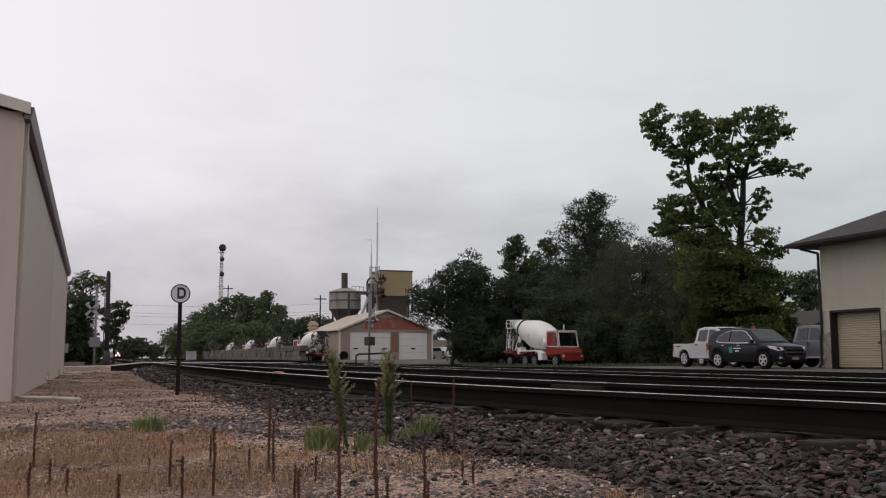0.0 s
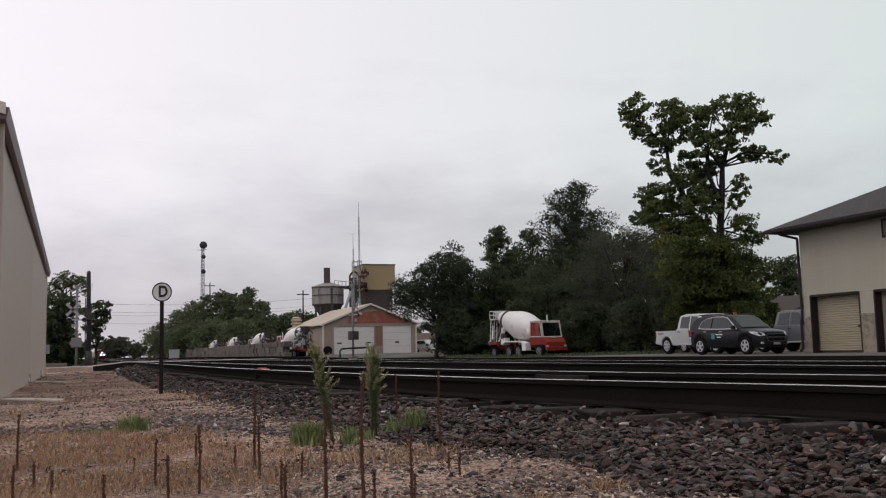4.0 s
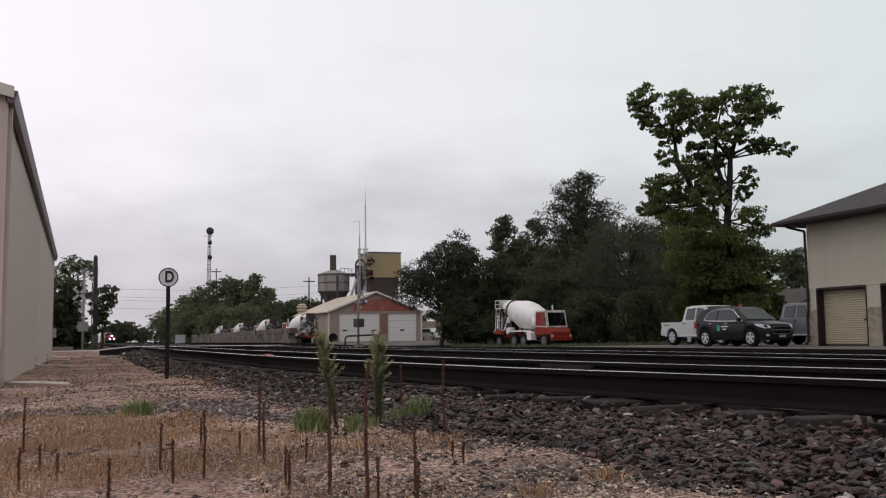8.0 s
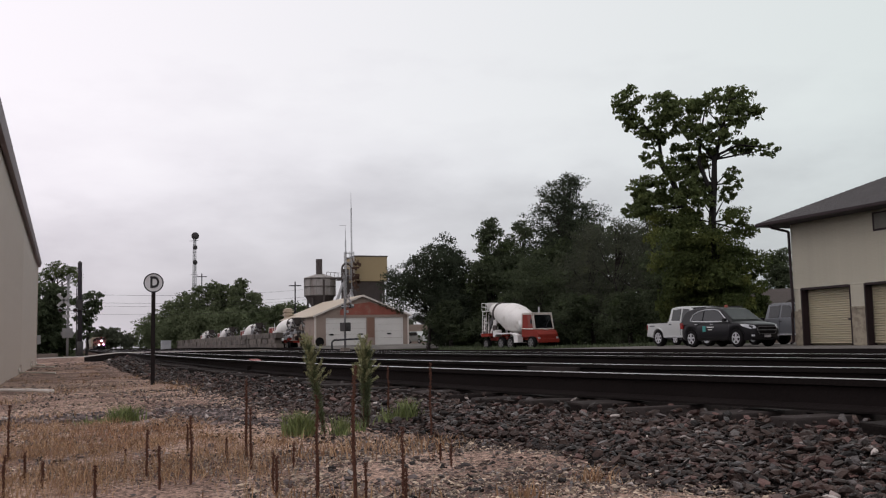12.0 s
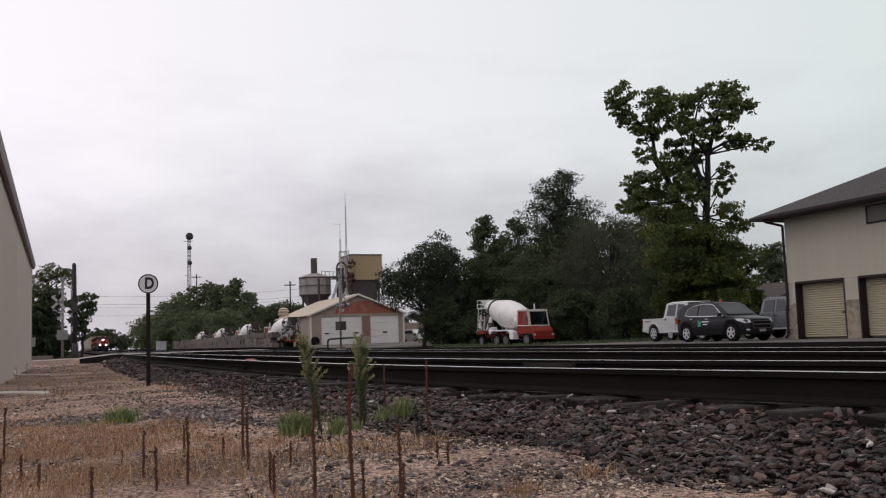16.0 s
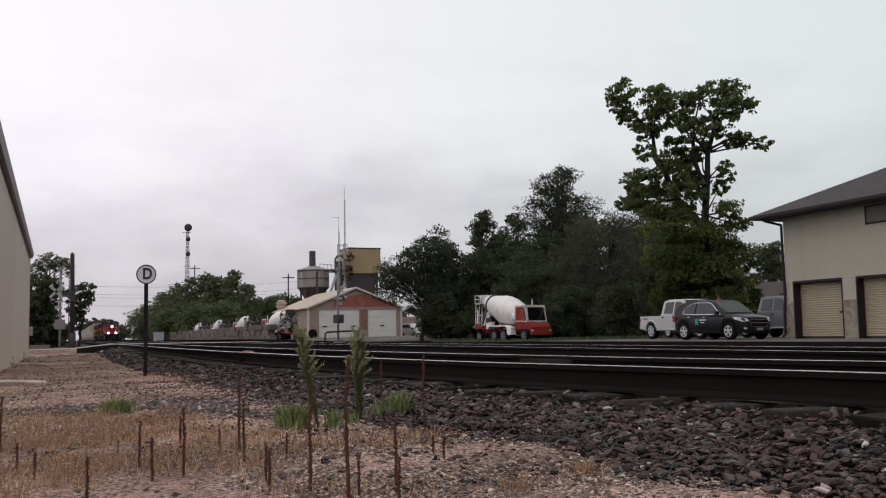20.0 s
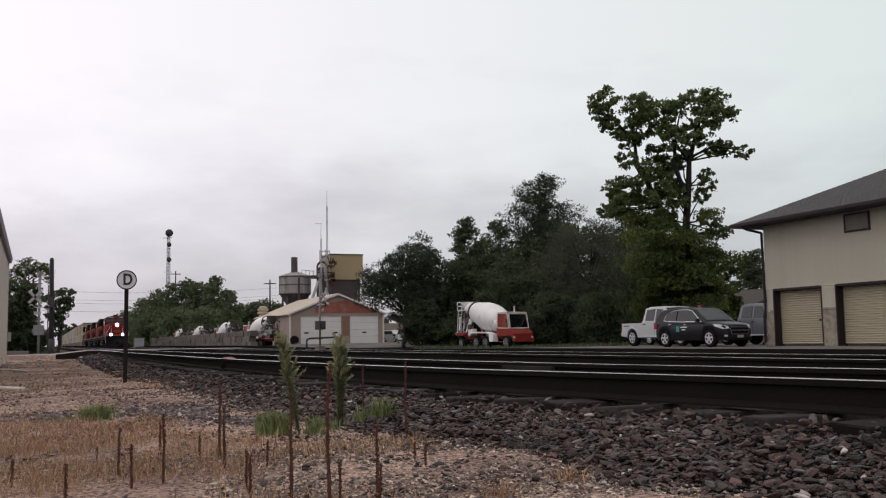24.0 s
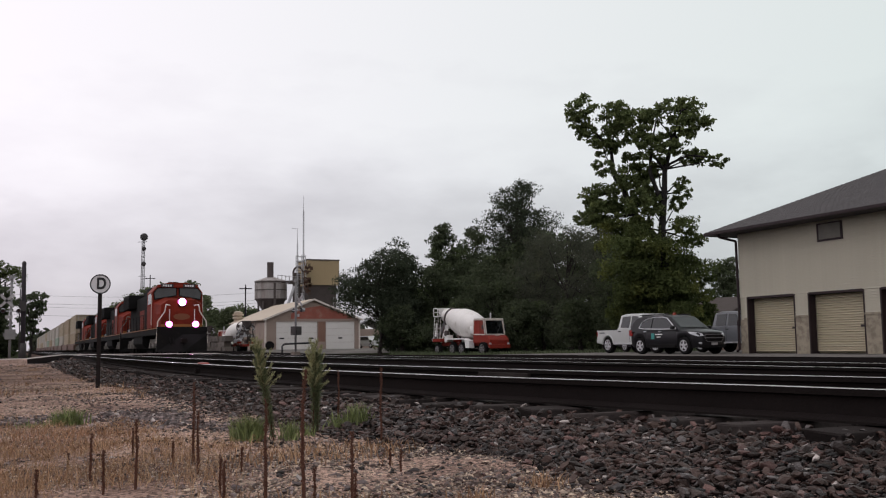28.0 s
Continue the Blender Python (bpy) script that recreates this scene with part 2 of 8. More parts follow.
# ---------------------------------------------------------------- the lie of the land
def near_rail(y):
    """Where the siding's nearer rail lies: it draws in towards the main line behind the camera."""
    pts = ((-60, 8.6), (-20, 6.1), (-8, 5.1), (0, 4.35), (4, 3.78), (5.1, 3.56), (7, 3.2), (9.3, 2.96), (12.4, 2.76), (16.7, 2.6), (26, 2.5), (50, 2.6), (90, 3.0), (400, 3.4), (1500, 3.4))
    return float(np.interp(y, [p[0] for p in pts], [p[1] for p in pts]))


RAIL_H = 0.172
SIDING_Z, MAIN_Z = 0.26, 0.205
MAIN_X = 9.22
GAUGE = 1.435


def toe(y):
    return float(np.interp(y, (-5, 2.8, 3.4, 4.0, 4.6, 5.0, 5.5, 6.5, 8.5, 11.8, 17.3, 26, 45), (2.5, 2.35, 2.18, 2.3, 2.4, 2.2, 2.02, 1.88, 1.85, 1.75, 1.35, 1.2, 1.4)))


def ground_z(x, y):
    base = -0.10 - 0.10 * min(1, max(0, -x / 3)) - 0.04 * min(1, max(0, (y - 15) / 40))
    t, c = toe(y), near_rail(y) - 0.62
    if x < t:
        z = base
    elif x < c:
        k = (x - t) / (c - t)
        z = base + (0.0 - base) * (k * k * (3 - 2 * k) * 0.4 + k * 0.6)
    elif x < MAIN_X + 1.6:
        z = 0.03 * min(1, max(0, (x - c - 0.5) / 0.4)) - 0.01 * min(1, max(0, (x - c - 2.8) / 1.0))
    else:
        z = 0.02 - 0.01 * min(1, max(0, (x - MAIN_X - 1.6) / 12))
    if x > 20:
        # the lot behind the crossing lies lower
        z -= 0.36 * min(1, max(0, (y - 44) / 14)) * min(1, (x - 20) / 5) * min(1, max(0, (108 - y) / 20))
    if y > 66 and x > 12:
        z += 0.25 * min(1, (y - 66) / 40)
    return z


def build_ground():
    xs = np.unique(np.r_[-3000, -900, -300, -120, -60, -30, -15, -8, np.arange(-5, 6, 0.12), np.arange(6, 30, 0.5), np.arange(30, 70, 3), 90, 140, 300, 900, 3000])
    ys = np.unique(np.r_[-3000, -600, -200, -60, -20, -8, np.arange(-3, 12, 0.12), np.arange(12, 30, 0.5), np.arange(30, 80, 2), np.arange(80, 180, 10), 250, 400, 700, 1200, 3000])
    verts, faces, idx = [], [], []
    for y in ys:
        for x in xs:
            z = ground_z(x, y)
            if abs(x) < 6 and -3 < y < 30:
                z += 0.018 * noise.noise((x * 1.3, y * 1.3, 0)) + 0.008 * noise.noise((x * 5, y * 5, 3))
            verts.append((x, y, z))
    nx = len(xs)
    for j in range(len(ys) - 1):
        for i in range(nx - 1):
            faces.append((j * nx + i, j * nx + i + 1, (j + 1) * nx + i + 1, (j + 1) * nx + i))
            x, y = (xs[i] + xs[i + 1]) / 2, (ys[j] + ys[j + 1]) / 2
            w = 0.12 * noise.noise((x * 2, y * 2, 5))
            if toe(y) + w < x < near_rail(y) - 0.75 and y > 6.5:
                k = 4
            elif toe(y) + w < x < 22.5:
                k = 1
            elif x <= toe(y) + w and x > -14 and y < 75:
                k = 0
            elif (22.5 <= x < 42 and y < 52) or (12 <= x < 60 and 88 < y < 150):
                k = 2
            else:
                k = 3
            idx.append(k)
    ob = new("ground", raw("ground", verts, faces, [M["gravel"], M["dirt"], M["lot"], M["field"], M["shoulder"]], idx))
    tagged(ob, "bare tan gravel and dark cinder ground beside tracks", "ground", kind="structure")


build_ground()


def rail_profile():
    h = RAIL_H
    half = [(0.070, 0), (0.070, 0.012), (0.030, 0.026), (0.009, 0.036), (0.009, h - 0.045), (0.034, h - 0.036), (0.036, h - 0.0012), (0.034, h)]
    return [(-x, z) for x, z in half] + [(x, z) for x, z in half[::-1]]


def rail(line, top, label):
    """One rail along points (x, y) at the height of its head."""
    prof = rail_profile()
    n = len(prof)
    verts, faces, idx = [], [], []
    for x, y in line:
        verts += [(x + px, y, top - RAIL_H + pz) for px, pz in prof]
    for s in range(len(line) - 1):
        for k in range(n):
            faces.append((s * n + k, s * n + (k + 1) % n, (s + 1) * n + (k + 1) % n, (s + 1) * n + k))
            idx.append(1 if k in (6, 7, 8) else 0)
    faces += [tuple(range(n))[::-1], tuple(range((len(line) - 1) * n, len(line) * n))]
    idx += [0, 0]
    ob = new("rail", raw("rail", verts, faces, [M["rail"], M["railtop"]], idx))
    return tagged(ob, label, "rail", "rails of the two tracks", kind="structure")


def build_rails():
    ys = [-60, -40, -20, -8, -4, 0, 2, 4, 5, 6, 7, 8.5, 10, 12, 14, 17, 21, 26, 35, 50, 70, 90, 200, 400, 900, 1500]
    rail([(near_rail(y), y) for y in ys], SIDING_Z, "rusty steel rail with a polished head on timber ties")
    rail([(near_rail(y) + GAUGE, y) for y in ys], SIDING_Z, "rusty steel rail with a polished head on timber ties")
    for s in (-1, 1):
        rail([(MAIN_X + s * GAUGE / 2, y) for y in (-60, 0, 40, 120, 400, 1500)], MAIN_Z + 0.005 * s, "rusty steel main line rail with a polished head")


build_rails()

# ---------------------------------------------------------------- more materials
M["ballast"] = material("wet crushed ballast stone", (0.046, 0.0295, 0.0240), 0.55, spec=0.2, var=0.4, scale=12, fine=90, bump=0.4, second=(0.030, 0.0205, 0.0170), spots=0.5, island=0.9)
M["stone_blue"] = material("blue-grey ballast stone", (0.070, 0.061, 0.058), 0.5, spec=0.28, var=0.35, scale=12, fine=90, bump=0.4, island=0.7)
M["band"] = material("spilled grey stone", (0.16, 0.125, 0.118), 0.75, spec=0.2, var=0.3, scale=12, fine=90, bump=0.3, second=(0.07, 0.058, 0.056), spots=0.5, island=0.8)
# much darker than the ballast, for the stones between the tracks
M["crib"] = material("near-black crib stone", (0.015, 0.0125, 0.012), 0.9, spec=0.05, var=0.3, scale=12, fine=90, bump=0.3, island=0.6)
M["stone_warm"] = material("rusty and pale ballast stone", (0.088, 0.050, 0.043), 0.65, spec=0.3, var=0.3, scale=12, fine=90, bump=0.4, second=(0.30, 0.265, 0.245), spots=0.78, island=0.6)
M["pebble"] = material("gravel pebbles", (0.34, 0.265, 0.20), 0.85, spec=0.2, var=0.2, scale=12, fine=60, bump=0.2, second=(0.12, 0.095, 0.085), spots=0.42, island=0.7)
M["stalk"] = material("dead dock stalk", (0.10, 0.048, 0.034), 0.95, spec=0.1, var=0.4, scale=30, fine=200, bump=0.6)
M["straw"] = material("dry straw grass", (0.40, 0.26, 0.155), 0.9, spec=0.05, var=0.2, scale=2, fine=20, bump=0, island=0.35, second=(0.22, 0.125, 0.075), spots=0.45)
M["redgrass"] = material("reddish dead grass", (0.30, 0.17, 0.105), 0.9, spec=0.05, var=0.25, scale=2, fine=20, bump=0, island=0.4)
M["grass"] = material("green grass blades", (0.15, 0.18, 0.062), 0.7, var=0.2, scale=2, fine=20, bump=0, island=0.4)
M["weedleaf"] = material("dull green weed leaves", (0.11, 0.13, 0.065), 0.8, var=0.2, scale=2, fine=20, bump=0, island=0.4, thin=0.3)
M["plume"] = material("pale weed leaves", (0.27, 0.27, 0.135), 0.8, var=0.2, scale=2, fine=20, bump=0, island=0.4)
M["pvc"] = material("white plastic pipe", (0.55, 0.50, 0.45), 0.5, var=0.15, scale=3, fine=30, bump=0.05)
M["fascia"] = material("brown steel gutter", (0.15, 0.10, 0.112), 0.45, var=0.15, scale=2, fine=10, bump=0.03)
M["concrete"] = material("weathered concrete", (0.165, 0.135, 0.115), 0.9, var=0.25, scale=1.2, fine=25, bump=0.4, second=(0.11, 0.095, 0.085), spots=0.55, obj=0.12)
M["asphalt"] = material("worn pale asphalt", (0.27, 0.235, 0.21), 0.9, var=0.2, scale=0.8, fine=30)
M["galv"] = material("galvanised steel", (0.36, 0.36, 0.37), 0.5, 0.5, var=0.2, scale=3, fine=20, bump=0.05)
M["darksteel"] = material("dark weathered steel", (0.045, 0.04, 0.04), 0.7, 0.2, var=0.35, scale=2, fine=20, bump=0.2)
M["signwhite"] = material("reflective white sign face", (0.62, 0.61, 0.62), 0.5, var=0.06, scale=4, fine=30, bump=0)
M["signblack"] = material("black sign paint", (0.015, 0.015, 0.017), 0.5, var=0.1, scale=4, fine=30, bump=0)
M["postgreen"] = material("dark brown steel post", (0.018, 0.014, 0.0135), 0.8, spec=0.1, var=0.3, scale=6, fine=40, bump=0.1)
M["timberpole"] = material("creosoted pole timber", (0.022, 0.017, 0.022), 0.9, var=0.35, scale=3, fine=40, bump=0.5, streak=True)
M["redpaint"] = material("faded red paint", (0.22, 0.045, 0.038), 0.6, var=0.2, scale=5, fine=30)
M["oldwhite"] = material("greyed white paint", (0.30, 0.29, 0.29), 0.7, var=0.2, scale=4, fine=30)
M["siggrey"] = material("dull grey signal paint", (0.17, 0.165, 0.165), 0.7, var=0.2, scale=3, fine=20)
M["reddish"] = material("red signal lens", (0.04, 0.008, 0.008), 0.3, var=0.1, scale=5, fine=30, bump=0)


# ---------------------------------------------------------------- loose stone, ties
def stone_shapes(count, plain=False):
    bm = bmesh.new()
    if plain:
        v = [bm.verts.new(p) for p in ((1, 0, 0), (0, 1, 0), (-1, 0, 0), (0, -1, 0), (0, 0, 1), (0, 0, -1))]
        for k in range(4):
            bm.faces.new((v[k], v[(k + 1) % 4], v[4]))
            bm.faces.new((v[(k + 1) % 4], v[k], v[5]))
        bm.verts.index_update()
    else:
        bmesh.ops.create_icosphere(bm, subdivisions=1, radius=1.0)
    co = np.array([v.co[:] for v in bm.verts])
    fa = np.array([[v.index for v in f.verts] for f in bm.faces])
    bm.free()
    rng = np.random.default_rng(5)
    shapes = []
    for _ in range(count):
        s = co * rng.uniform(0.55, 1.35, (len(co), 1))
        s = s * np.array([1.0, rng.uniform(0.5, 0.9), rng.uniform(0.26, 0.55)])
        shapes.append(s)
    return shapes, fa


def scatter_stones(name, spots, sizes, mats, label, seed, plain=False):
    """Loose stones joined to one piece; spots are (x, y, z)."""
    shapes, fa = stone_shapes(14, plain)
    rng = np.random.default_rng(seed)
    verts, faces, idx = [], [], []
    n = len(shapes[0])
    for k, (p, s) in enumerate(zip(spots, sizes)):
        a, b, c = rng.uniform(0, math.tau), rng.normal(0, 0.3), rng.normal(0, 0.3)
        rot = np.array(Euler((b, c, a)).to_matrix())
        verts.append(shapes[rng.integers(14)] @ rot.T * s + np.asarray(p))
        faces.append(fa + k * n)
        q = rng.random()
        idx += [min(len(mats) - 1, 1 if q < 0.15 else 2 if q > 0.88 and len(mats) > 2 else 0)] * len(fa)
    ob = new(name, raw(name, np.concatenate(verts).tolist(), np.concatenate(faces).tolist(), mats, idx))
    return tagged(ob, label, "stones", kind="stuff")


def build_ballast():
    rng = np.random.default_rng(11)
    spots, sizes = [], []
    # shoulder and crib of the siding, dense beside the camera
    for y0, y1, per, size in ((2.3, 7, 1750, 0.0166), (7, 10, 800, 0.019), (10, 14, 520, 0.0185), (14, 20, 300, 0.021), (20, 36, 85, 0.032), (36, 54, 26, 0.05)):
        n = int((y1 - y0) * 3.2 * per)
        for _ in range(n):
            y = rng.uniform(y0, y1)
            t = toe(y) - 0.1
            x = t + rng.uniform(0, 1) * (near_rail(y) - 0.05 - t)
            edge = (x - t) / 0.35
            if edge < 1 and rng.random() > edge:
                continue
            if y > 8 and noise.noise((x * 1.6, y * 0.9, 14)) < rng.uniform(-0.7, 0.25):
                continue
            s = size * float(np.clip(rng.lognormal(-0.05, 0.42), 0.35, 2.2))
            spots.append((x, y, ground_z(x, y) + s * rng.uniform(-0.4, 0.9)))
            sizes.append(s)
    # stones thrown up among the tie ends
    for _ in range(1500):
        y = rng.uniform(2, 16)
        x = near_rail(y) - rng.uniform(0.08, 0.72)
        s = 0.024 * float(np.clip(rng.lognormal(0, 0.35), 0.5, 1.9))
        spots.append((x, y, rng.uniform(0.0, 0.075) - 0.1 * max(0, near_rail(y) - x - 0.5)))
        sizes.append(s)
    # strays on the gravel
    for _ in range(1900):
        y = rng.uniform(3.5, 14)
        x = toe(y) - abs(rng.normal(0, 0.6))
        s = 0.02 * rng.uniform(0.5, 1.2)
        spots.append((x, y, ground_z(x, y) + s * 0.2))
        sizes.append(s)
    scatter_stones("ballast", spots, sizes, [M["ballast"], M["stone_warm"], M["stone_blue"]], "wet dark crushed ballast stones heaped along the ties", 3)
    spots, sizes = [], []
    for y0, y1, per, size in ((2, 12, 130, 0.04), (12, 30, 45, 0.05), (30, 60, 14, 0.07)):
        for _ in range(int((y1 - y0) * 8 * per)):
            y = rng.uniform(y0, y1)
            x = rng.uniform(near_rail(y) + 0.06, 12)
            if abs(x - near_rail(y) - GAUGE) < 0.1 or abs(abs(x - MAIN_X) - GAUGE / 2) < 0.1:
                continue
            s = size * rng.uniform(0.6, 1.2)
            spots.append((x, y, ground_z(x, y) + s * 0.25))
            sizes.append(s)
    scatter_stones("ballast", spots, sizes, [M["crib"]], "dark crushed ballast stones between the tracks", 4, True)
    spots, sizes = [], []
    for y0, y1, per, size in ((2.6, 6, 2300, 0.0085), (6, 10, 560, 0.012), (10, 18, 130, 0.016)):
        for _ in range(int((y1 - y0) * 3.4 * per)):
            y = rng.uniform(y0, y1)
            x = rng.uniform(-1.6, toe(y) + 0.12)
            if y > 5 and noise.noise((x * 0.9, y * 0.9, 8)) < rng.uniform(-0.9, 0.05):
                continue
            s = size * rng.uniform(0.5, 1.5)
            spots.append((x, y, ground_z(x, y) + s * 0.15 + max(0, x - toe(y)) * 0.05))
            sizes.append(s)
    for _ in range(9000):
        y = rng.uniform(2.7, 5.6)
        x = toe(y) + 0.06 - 1.9 * rng.random() ** 1.5
        s = 0.0095 * float(np.clip(rng.lognormal(0, 0.4), 0.5, 2.2))
        spots.append((x, y, ground_z(x, y) + s * 0.15 + max(0, x - toe(y)) * 0.05))
        sizes.append(s)
    # a darker band of stones spilled across the gravel
    dark, dsize = [], []
    for cx, cy, rx, ry, n in ((0.0, 8.95, 0.75, 0.5, 1500), (1.05, 8.7, 0.42, 0.85, 1700), (-1.1, 8.6, 0.5, 0.5, 500), (0.45, 3.9, 0.45, 0.2, 60), (1.25, 4.1, 0.4, 0.3, 90), (0.2, 5.6, 0.5, 0.2, 160), (1.5, 7.3, 0.3, 0.8, 500)):
        for _ in range(n):
            x, y = cx + rng.normal(0, rx * 0.6), cy + rng.normal(0, ry * 0.6)
            if noise.noise((x * 3, y * 2, 1)) < rng.uniform(-0.5, 0.2):
                continue
            s = 0.017 * float(np.clip(rng.lognormal(0, 0.4), 0.45, 2.0))
            dark.append((x, y, ground_z(x, y) + s * 0.25))
            dsize.append(s)
    # thin scatter over the wide gravel
    for _ in range(800):
        y = 10 + 42 * rng.random() ** 1.4
        x = rng.uniform(-1.4, toe(y) + 0.2)
        if noise.noise((x * 1.2, y * 0.35, 6)) < rng.uniform(-0.35, 0.35):
            continue
        s = (0.014 + 0.0008 * y) * rng.uniform(0.5, 1.3)
        dark.append((x, y, ground_z(x, y) + s * 0.15))
        dsize.append(s)
    scatter_stones("ballast", dark, dsize, [M["band"], M["stone_warm"]], "dark ballast stones spilled in a band over gravel", 7)
    scatter_stones("pebbles", spots, sizes, [M["pebble"], M["stone_warm"]], "loose tan and grey pebbles over the gravel", 6, True)


def build_ties():
    rng = random.Random(4)
    meshes = []
    for k in range(4):
        bm = bmesh.new()
        box(bm, -0.44, GAUGE + 0.5, -0.115, 0.115, -0.17, 0.0)
        for v in bm.verts:
            v.co += Vector((rng.uniform(-0.05, 0.05), rng.uniform(-0.012, 0.012), rng.uniform(-0.012, 0.008)))
        meshes.append(finish("tie", bm, M["tie"], bevel=0.012))
    track = thing("siding_track", "siding track of dark weathered timber ties in ballast", "track", kind="structure")
    y, k = -4.0, 0
    while y < 62:
        ob = new("tie", meshes[k % 4])
        ob.parent = track
        ob.matrix_world = pose(near_rail(y) + rng.uniform(-0.07, 0.07), y, SIDING_Z - RAIL_H - 0.004 + rng.uniform(-0.01, 0.0), 0, 0, rng.uniform(-2, 2))
        y += 0.53 + rng.uniform(-0.04, 0.04)
        k += 1
    main = thing("main_track", "main line track of dark timber ties in ballast", "track", kind="structure")
    y = 0.0
    while y < 62:
        ob = new("tie", meshes[k % 4])
        ob.parent = main
        ob.matrix_world = pose(MAIN_X - GAUGE / 2 + rng.uniform(-0.04, 0.04), y, MAIN_Z - RAIL_H - 0.008, 0, 0, rng.uniform(-1, 1))
        y += 0.55
        k += 1
    # joint bars where the nearer rail is spliced
    for yy in (11.6,):
        bm = bmesh.new()
        box(bm, -0.034, -0.012, -0.45, 0.45, -0.135, -0.04)
        for b in range(6):
            tube(bm, (-0.055, -0.375 + 0.15 * b, -0.087), (-0.012, -0.375 + 0.15 * b, -0.087), 0.016, n=6)
        ob = solo("joint_bar", bm, M["rail"], "bolted steel joint bar on the siding's rail", "joint bar", pose(near_rail(yy), yy, SIDING_Z, 0, 0, math.degrees(math.atan(-(near_rail(yy + 0.5) - near_rail(yy - 0.5))))), "joint bars", bevel=0.004)
    yy = 8.4
    bm = bmesh.new()
    box(bm, -0.075, -0.03, -0.44, 0.44, -0.15, -0.035)
    for b in range(6):
        tube(bm, (-0.10, -0.37 + 0.148 * b, -0.09), (-0.05, -0.37 + 0.148 * b, -0.09), 0.018, n=6)
    solo("joint_bar", bm, M["tie"], "bolted steel joint bar on the siding's far rail", "joint bar", pose(near_rail(yy) + GAUGE, yy, SIDING_Z, 0, 0, math.degrees(math.atan(-(near_rail(yy + 0.5) - near_rail(yy - 0.5))))), "joint bars", bevel=0.004)
    d = thing("derail", "small red hinged derail block on the siding's rail", "derail", pose(near_rail(15.3) + 0.03, 15.3, SIDING_Z - 0.03))
    bm = bmesh.new()
    extrude(bm, [(-0.2, 0.0), (0.2, 0.0), (0.12, 0.055), (-0.14, 0.045)], -0.04, 0.1, "x")
    part("block", bm, M["redpaint"], d, bevel=0.01)
    part("hinge_bar", boxed(-0.1, 0.5, -0.05, 0.05, -0.12, -0.05), M["rail"], d, "rusty steel bar")


# ---------------------------------------------------------------- weeds
def blades(name, spots, mat, label, seed, height=(0.08, 0.2), width=0.004, lean=0.5, category="grass", kind="stuff"):
    rng = np.random.default_rng(seed)
    verts, faces = [], []
    for x, y, z in spots:
        a, h = rng.uniform(0, math.tau), rng.uniform(*height)
        l = rng.uniform(0.1, lean) * h
        b = rng.uniform(0, math.tau)
        w = width * rng.uniform(0.6, 1.4)
        dx, dy = math.cos(a) * w, math.sin(a) * w
        mx, my = math.cos(b) * l, math.sin(b) * l
        i = len(verts)
        verts += [(x - dx, y - dy, z), (x + dx, y + dy, z), (x + mx * 0.4 + dx * 0.7, y + my * 0.4 + dy * 0.7, z + h * 0.6),
                  (x + mx * 0.4 - dx * 0.7, y + my * 0.4 - dy * 0.7, z + h * 0.6), (x + mx, y + my, z + h * rng.uniform(0.85, 1))]
        faces += [(i, i + 1, i + 2, i + 3), (i + 3, i + 2, i + 4)]
    ob = new(name, raw(name, verts, faces, [mat]))
    return tagged(ob, label, category, kind=kind)


